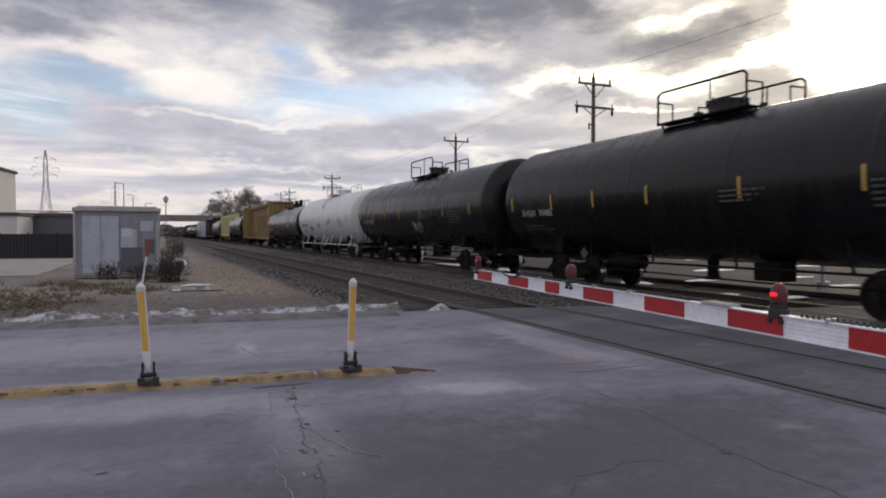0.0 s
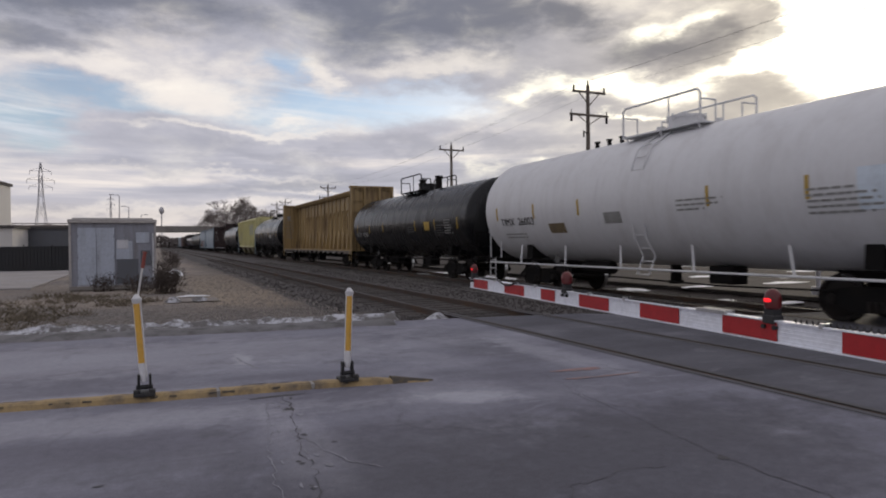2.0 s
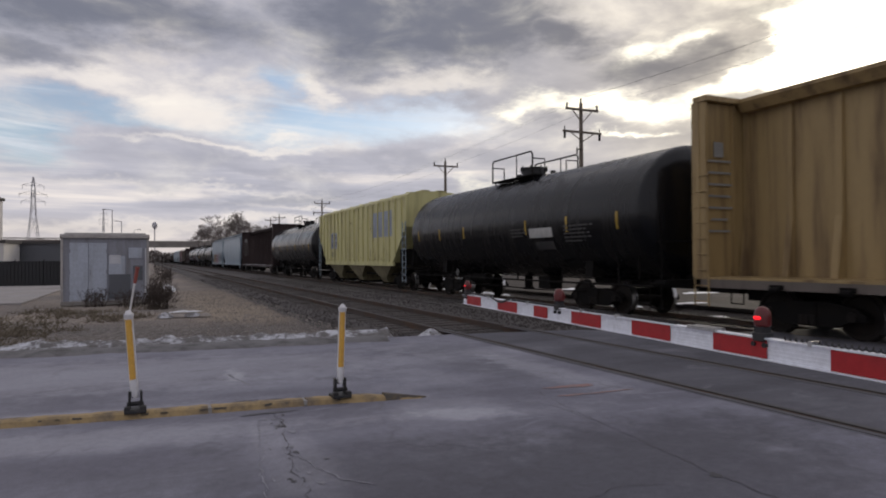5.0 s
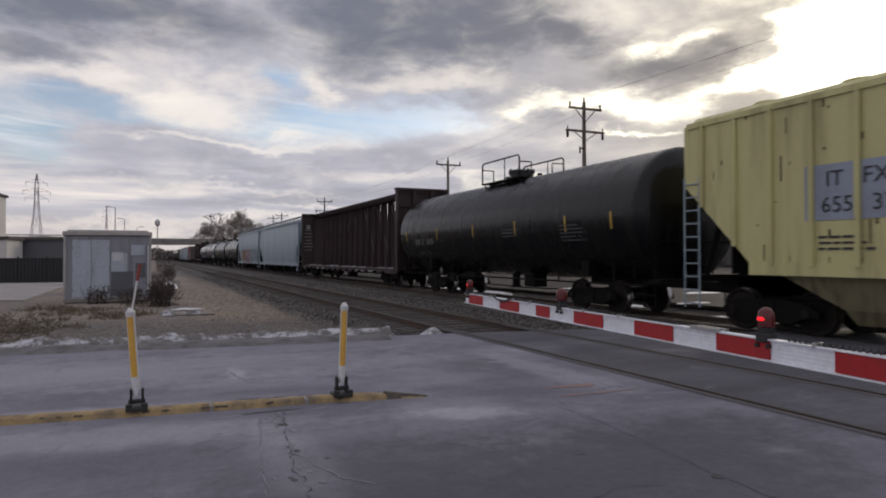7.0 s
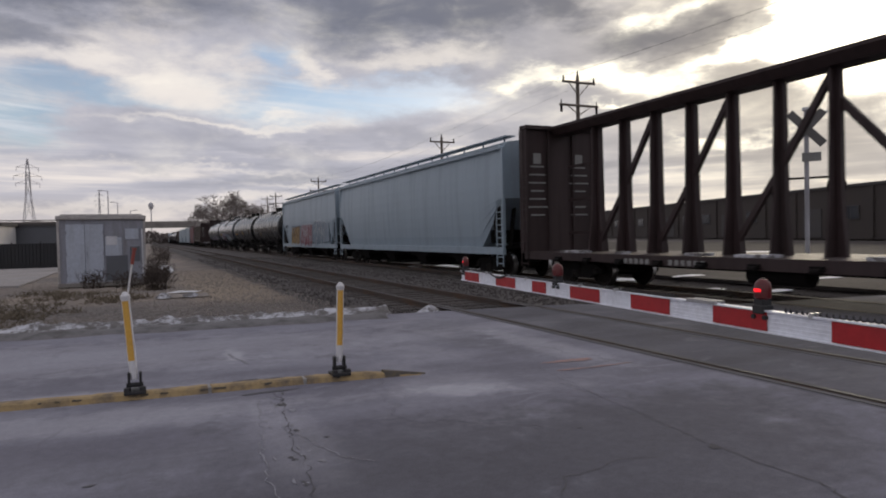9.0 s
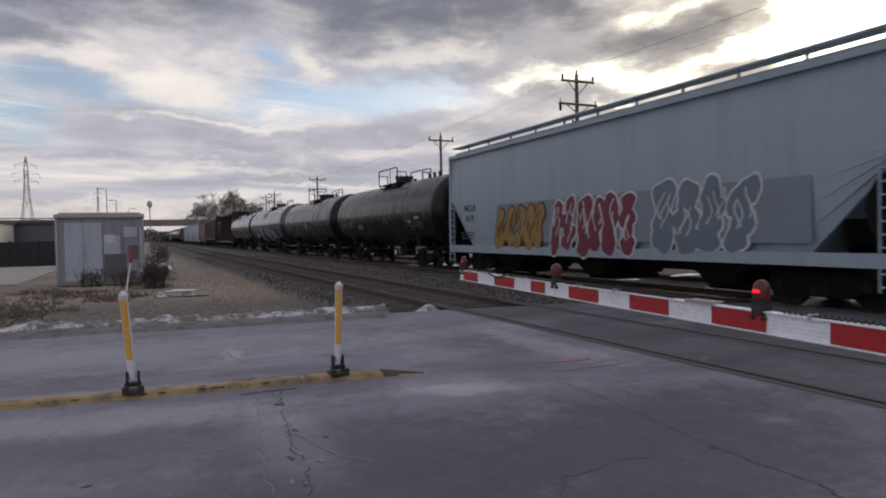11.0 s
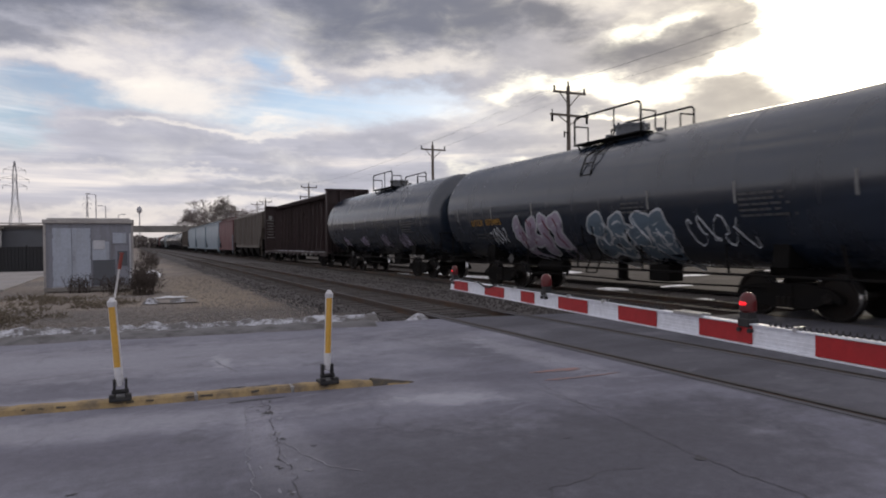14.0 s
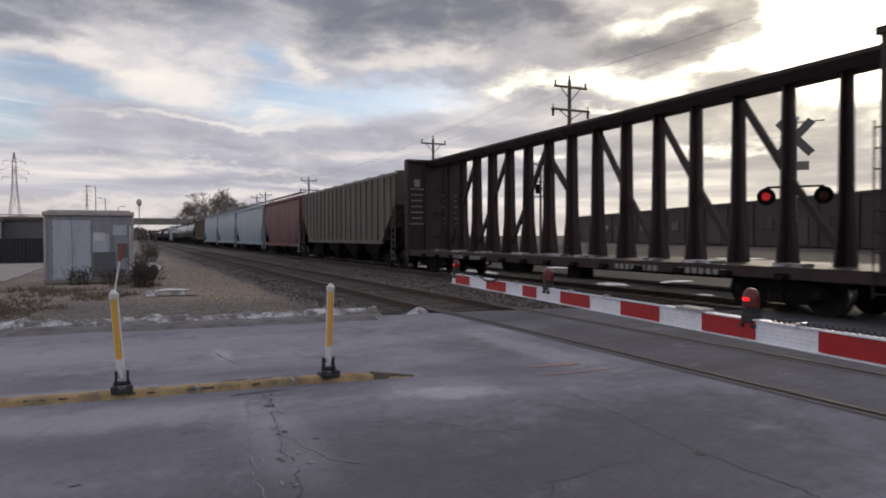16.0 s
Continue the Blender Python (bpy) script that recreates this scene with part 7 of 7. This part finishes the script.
def plain_house(name, c, size, rot, wall, label, category, roof_over=0.15, windows=()):
    """A block with a wall, a roof slab and windows set into its front (-Y side)."""
    x, y = c
    w, d, h = size
    g = root(name, pose(x, y, -0.12, 0, 0, rot), label, category)
    bm = bmesh.new()
    box(bm, (0, d / 2, h / 2), (w, d, h))
    part("wall", bm, wall, g)
    bm = bmesh.new()
    box(bm, (0, d / 2, h + 0.12), (w + 2 * roof_over, d + 2 * roof_over, 0.24))
    part("roof", bm, M_ROOF, g)
    for wx, wz, ww, wh, mat in windows:
        bm = bmesh.new()
        box(bm, (wx, -0.03, wz), (ww, 0.08, wh))
        win = part("window" if mat is M_PANE else "door", bm, M_LATTICE if mat is M_PANE else mat, g)
        if mat is M_PANE:
            bm = bmesh.new()
            box(bm, (wx, -0.08, wz), (ww - 0.2, 0.03, wh - 0.2))
            part("pane", bm, M_PANE, win)
    return g


def left_side():
    strip("parking_lot", -60, -3.9, 26.0, 44.0, -0.04, 0.10, M_LOT, "pale worn parking lot beside the shed", "pavement", skew=True, wob=0.5)
    f = root("privacy_fence", pose(-30.0, 48.6, -0.1, 0, 0, -8), "long black slatted fence behind the parking lot", "fence")
    for k in range(19):
        bm = bmesh.new()
        x = k * 1.5
        box(bm, (x, 0, 0.78), (1.46, 0.05, 1.46))
        panel = part("fence_panel", bm, M_FENCE, f)
        for j in range(8):
            bm = bmesh.new()
            box(bm, (x - 0.65 + j * 0.186, -0.042, 0.78), (0.15, 0.03, 1.44))
            part("slat", bm, M_FENCE, panel)
        bm = bmesh.new()
        rod(bm, (x - 0.75, 0.03, 0), (x - 0.75, 0.03, 1.6), 0.04, 8)
        part("post", bm, M_FENCE, f)
    plain_house("low_building", (-15.5, 63), (22, 9, 2.95), -6, M_WALLGREY, "low grey building behind the fence", "building", windows=((-7.5, 1.7, 1.6, 1.0, M_PANE), (-2.5, 1.7, 1.6, 1.0, M_PANE), (4, 1.7, 1.6, 1.0, M_PANE)))
    plain_house("white_building", (-17.2, 62), (9.0, 9, 7.0), -6, M_WALLWHITE, "white two storey building beside the lot", "building", windows=((-2.4, 1.9, 1.4, 1.3, M_PANE), (-2.4, 5.0, 1.4, 1.3, M_PANE), (1.2, 5.0, 1.4, 1.3, M_PANE)))
    plain_house("white_annex", (-10.8, 58), (2.4, 4, 2.9), -6, M_WALLWHITE, "small white annex beside the white building", "building")


def embankment():
    """Grassed approach ramp of the road bridge, with a low rail along its crest."""
    g = root("embankment", pose(0, 258, -0.12), "brown winter embankment leading up to the road bridge", "embankment", kind="structure")
    bm = bmesh.new()
    rows = []
    for i in range(61):
        x = -200 + 180 * i / 60
        h = 8.6 + 0.25 * noise.noise(Vector((x * 0.12, 3, 0)))
        rows.append([bm.verts.new((x, y, z + 0.2 * noise.noise(Vector((x * 0.3, y, z))) * (z > 0))) for y, z in ((-22, 0), (-14, h * 0.5), (-6.5, h), (6.5, h), (22, 0))])
    for p, q in zip(rows, rows[1:]):
        for j in range(4):
            bm.faces.new((p[j], p[j + 1], q[j + 1], q[j]))
        bm.faces.new((p[4], p[0], q[0], q[4]))
    bm.faces.new(rows[0])
    bm.faces.new(rows[-1][::-1])
    part("slope", bm, M_HEDGE, g, smooth=True)
    bm = bmesh.new()
    box(bm, (-110, -6.2, 9.05), (180, 0.12, 0.35))
    part("guard_rail", bm, M_CONC, g)
    for k in range(46):
        bm = bmesh.new()
        box(bm, (-199 + k * 4, -6.1, 8.7), (0.16, 0.16, 0.7))
        part("rail_post", bm, M_CONC, g)


def far_hedge(x0, x1, y, h, seed):
    """Low leafless scrub that closes the view along the line."""
    rng = random.Random(seed)
    verts, faces = [], []
    for _ in range(3000):
        x = rng.uniform(x0, x1)
        top = h * (0.75 + 0.35 * noise.noise(Vector((x * 0.15, seed, 0))))
        p = Vector((x, y + rng.uniform(-4, 4), top * rng.random() ** 0.8))
        r = rng.uniform(0.3, 0.9)
        m = Euler((rng.random() * 6, rng.random() * 6, rng.random() * 6)).to_matrix()
        k = len(verts)
        for v in ((1, 0.2, 0), (-0.6, 0.8, 0.1), (-0.5, -0.7, 0.2)):
            verts.append(tuple(p + m @ (Vector(v) * r)))
        faces.append((k, k + 1, k + 2))
    me = bpy.data.meshes.new("hedge")
    me.from_pydata(verts, [], faces)
    me.materials.append(M_BARK)
    tagged(new("far_scrub", me), "leafless brown scrub far along the railway", "scrub", kind="stuff")


def warehouse():
    """Long dark building across the tracks, its front turned towards the line."""
    start = Vector((64.0, 23.0, -0.1))
    ln = 115.0
    g = root("warehouse", Matrix.Translation(start) @ pose(0, 0, 0, 0, 0, 90 - 18.8), "long dark brick warehouse across the tracks", "building")
    h = 5.9
    bm = bmesh.new()
    box(bm, (ln / 2, -14, h / 2), (ln, 28, h))
    part("wall", bm, M_WALLDARK, g)
    bm = bmesh.new()
    box(bm, (ln / 2, -14, h + 0.1), (ln + 0.4, 28.4, 0.3))
    part("roof", bm, M_ROOF, g)
    k = 6.0
    i = 0
    while k < ln - 4:
        bm = bmesh.new()
        box(bm, (k - 3.2, 0.12, h / 2), (0.5, 0.24, h - 0.3))
        part("pilaster", bm, M_WALLDARK, g)
        bm = bmesh.new()
        big = i % 3 == 1
        box(bm, (k, 0.05, 1.9 if big else 3.0), (3.2 if big else 2.6, 0.14, 3.4 if big else 1.6))
        w = part("loading_door" if big else "window", bm, M_ROOF, g)
        if not big:
            for s in (-0.63, 0.63):
                bm = bmesh.new()
                box(bm, (k + s, 0.13, 3.0), (1.14, 0.03, 1.4))
                part("pane", bm, M_PANE, w)
        k += 6.4
        i += 1


def bare_tree(x, y, h, seed, spread=0.62):
    """Tapered trunk, forking limbs and a crown of fine twigs."""
    g = root("bare_tree", pose(x, y, -0.15), "leafless tree with a fine brown crown", "tree", "bare trees along the line")
    rng = random.Random(seed)
    limbs, twigs = [], []

    def grow(p, d, ln, r, depth):
        q = p + d * ln
        (limbs if depth < 2 else twigs).append((p, q, r))
        if depth == 7:
            return
        for _ in range(3):
            nd = (d + Vector((rng.gauss(0, spread), rng.gauss(0, spread), rng.uniform(-0.05, 0.35)))).normalized()
            grow(q if rng.random() < 0.6 else p.lerp(q, rng.uniform(0.5, 0.95)), nd, ln * rng.uniform(0.58, 0.78), r * 0.6, depth + 1)

    grow(Vector((0, 0, 0)), Vector((rng.gauss(0, 0.05), rng.gauss(0, 0.05), 1)).normalized(), h * 0.24, h * 0.016, 0)
    for name, lst in (("trunk", limbs), ("crown", twigs)):
        verts, faces = [], []
        for a, b, r in lst:
            d = (b - a).normalized()
            u = d.orthogonal().normalized()
            v = d.cross(u)
            rr = max(r, 0.024)
            k = len(verts)
            for p, s in ((a, rr), (b, rr * 0.65)):
                for t in range(3):
                    an = t * 2.094
                    verts.append(tuple(p + (u * math.cos(an) + v * math.sin(an)) * s))
            for t in range(3):
                faces.append((k + t, k + (t + 1) % 3, k + 3 + (t + 1) % 3, k + 3 + t))
        me = bpy.data.meshes.new(name)
        me.from_pydata(verts, [], faces)
        me.materials.append(M_BARK)
        part(name, me, M_BARK, g)


road_marks()
median_curb()
delineator(-0.08, -4.0, 0.5, "white flexible post with amber sheeting leaning on the median curb")
delineator(1.77, 2.2, 0.0, "white flexible post with amber sheeting on the median curb")
crossing_gate()
crossing_signal()
signal_shed()
snow_stake()
verge()
for py, top, low in ((-30, 11.0, True), (2, 11.2, True), (34, 11.4, True), (54.7, 10.5, False), (101, 10.7, True), (137, 10.6, True), (147, 10.6, False), (180, 10.6, True)):
    utility_pole(POLE_X, py, top, low, "wooden utility pole with two cross arms" if low else "wooden utility pole with one cross arm")
utility_pole(45, 66, 10.6, True, "utility pole with a transformer rack beyond the train", twin=True)
wires()
lattice_tower(-44, 330, 38, "grey lattice pylon on the horizon")
lattice_tower(-28, 545, 40, "grey lattice pylon farther off on the horizon", 0.45)
street_light(-6.2, 152, 12.0, -1.4)
street_light(-5.2, 178, 11.0, -1.2)
street_light(-2.6, 190, 9.5, 1.2)
water_tower(8, 640)
overpass()
embankment()
far_hedge(-30, 11.0, 330, 6.5, 5)
far_hedge(16.0, 110, 300, 6.0, 6)
left_side()
warehouse()
for i, (tx, ty, th) in enumerate(((17.5, 196, 12.0), (20, 190, 12.5), (22.5, 198, 13.0), (25, 190, 13.0), (27.5, 186, 12.0), (30, 196, 11.5), (21, 225, 12.5), (34, 205, 11.0), (15.8, 215, 10.5), (38, 212, 10.0))):
    bare_tree(tx, ty, th * 1.55, 3 + i)


def motions():
    for car, y in TRAIN:
        walk(car, [(t, pose(TRAIN_TRACK, y - SPEED * t, -DROP)) for t in (0.0, 4.0, 8.0, 12.0, 16.0)])
    # wheels roll under the cars that pass close by
    turn = math.degrees(SPEED / 0.457)
    steps = [i / FPS for i in range(int(16 * FPS) + 1)]
    for wheel, k in WHEELS[:72]:
        walk(wheel, [(t, pose(0, k, 0.467, turn * t, 0, 0)) for t in steps])


motions()
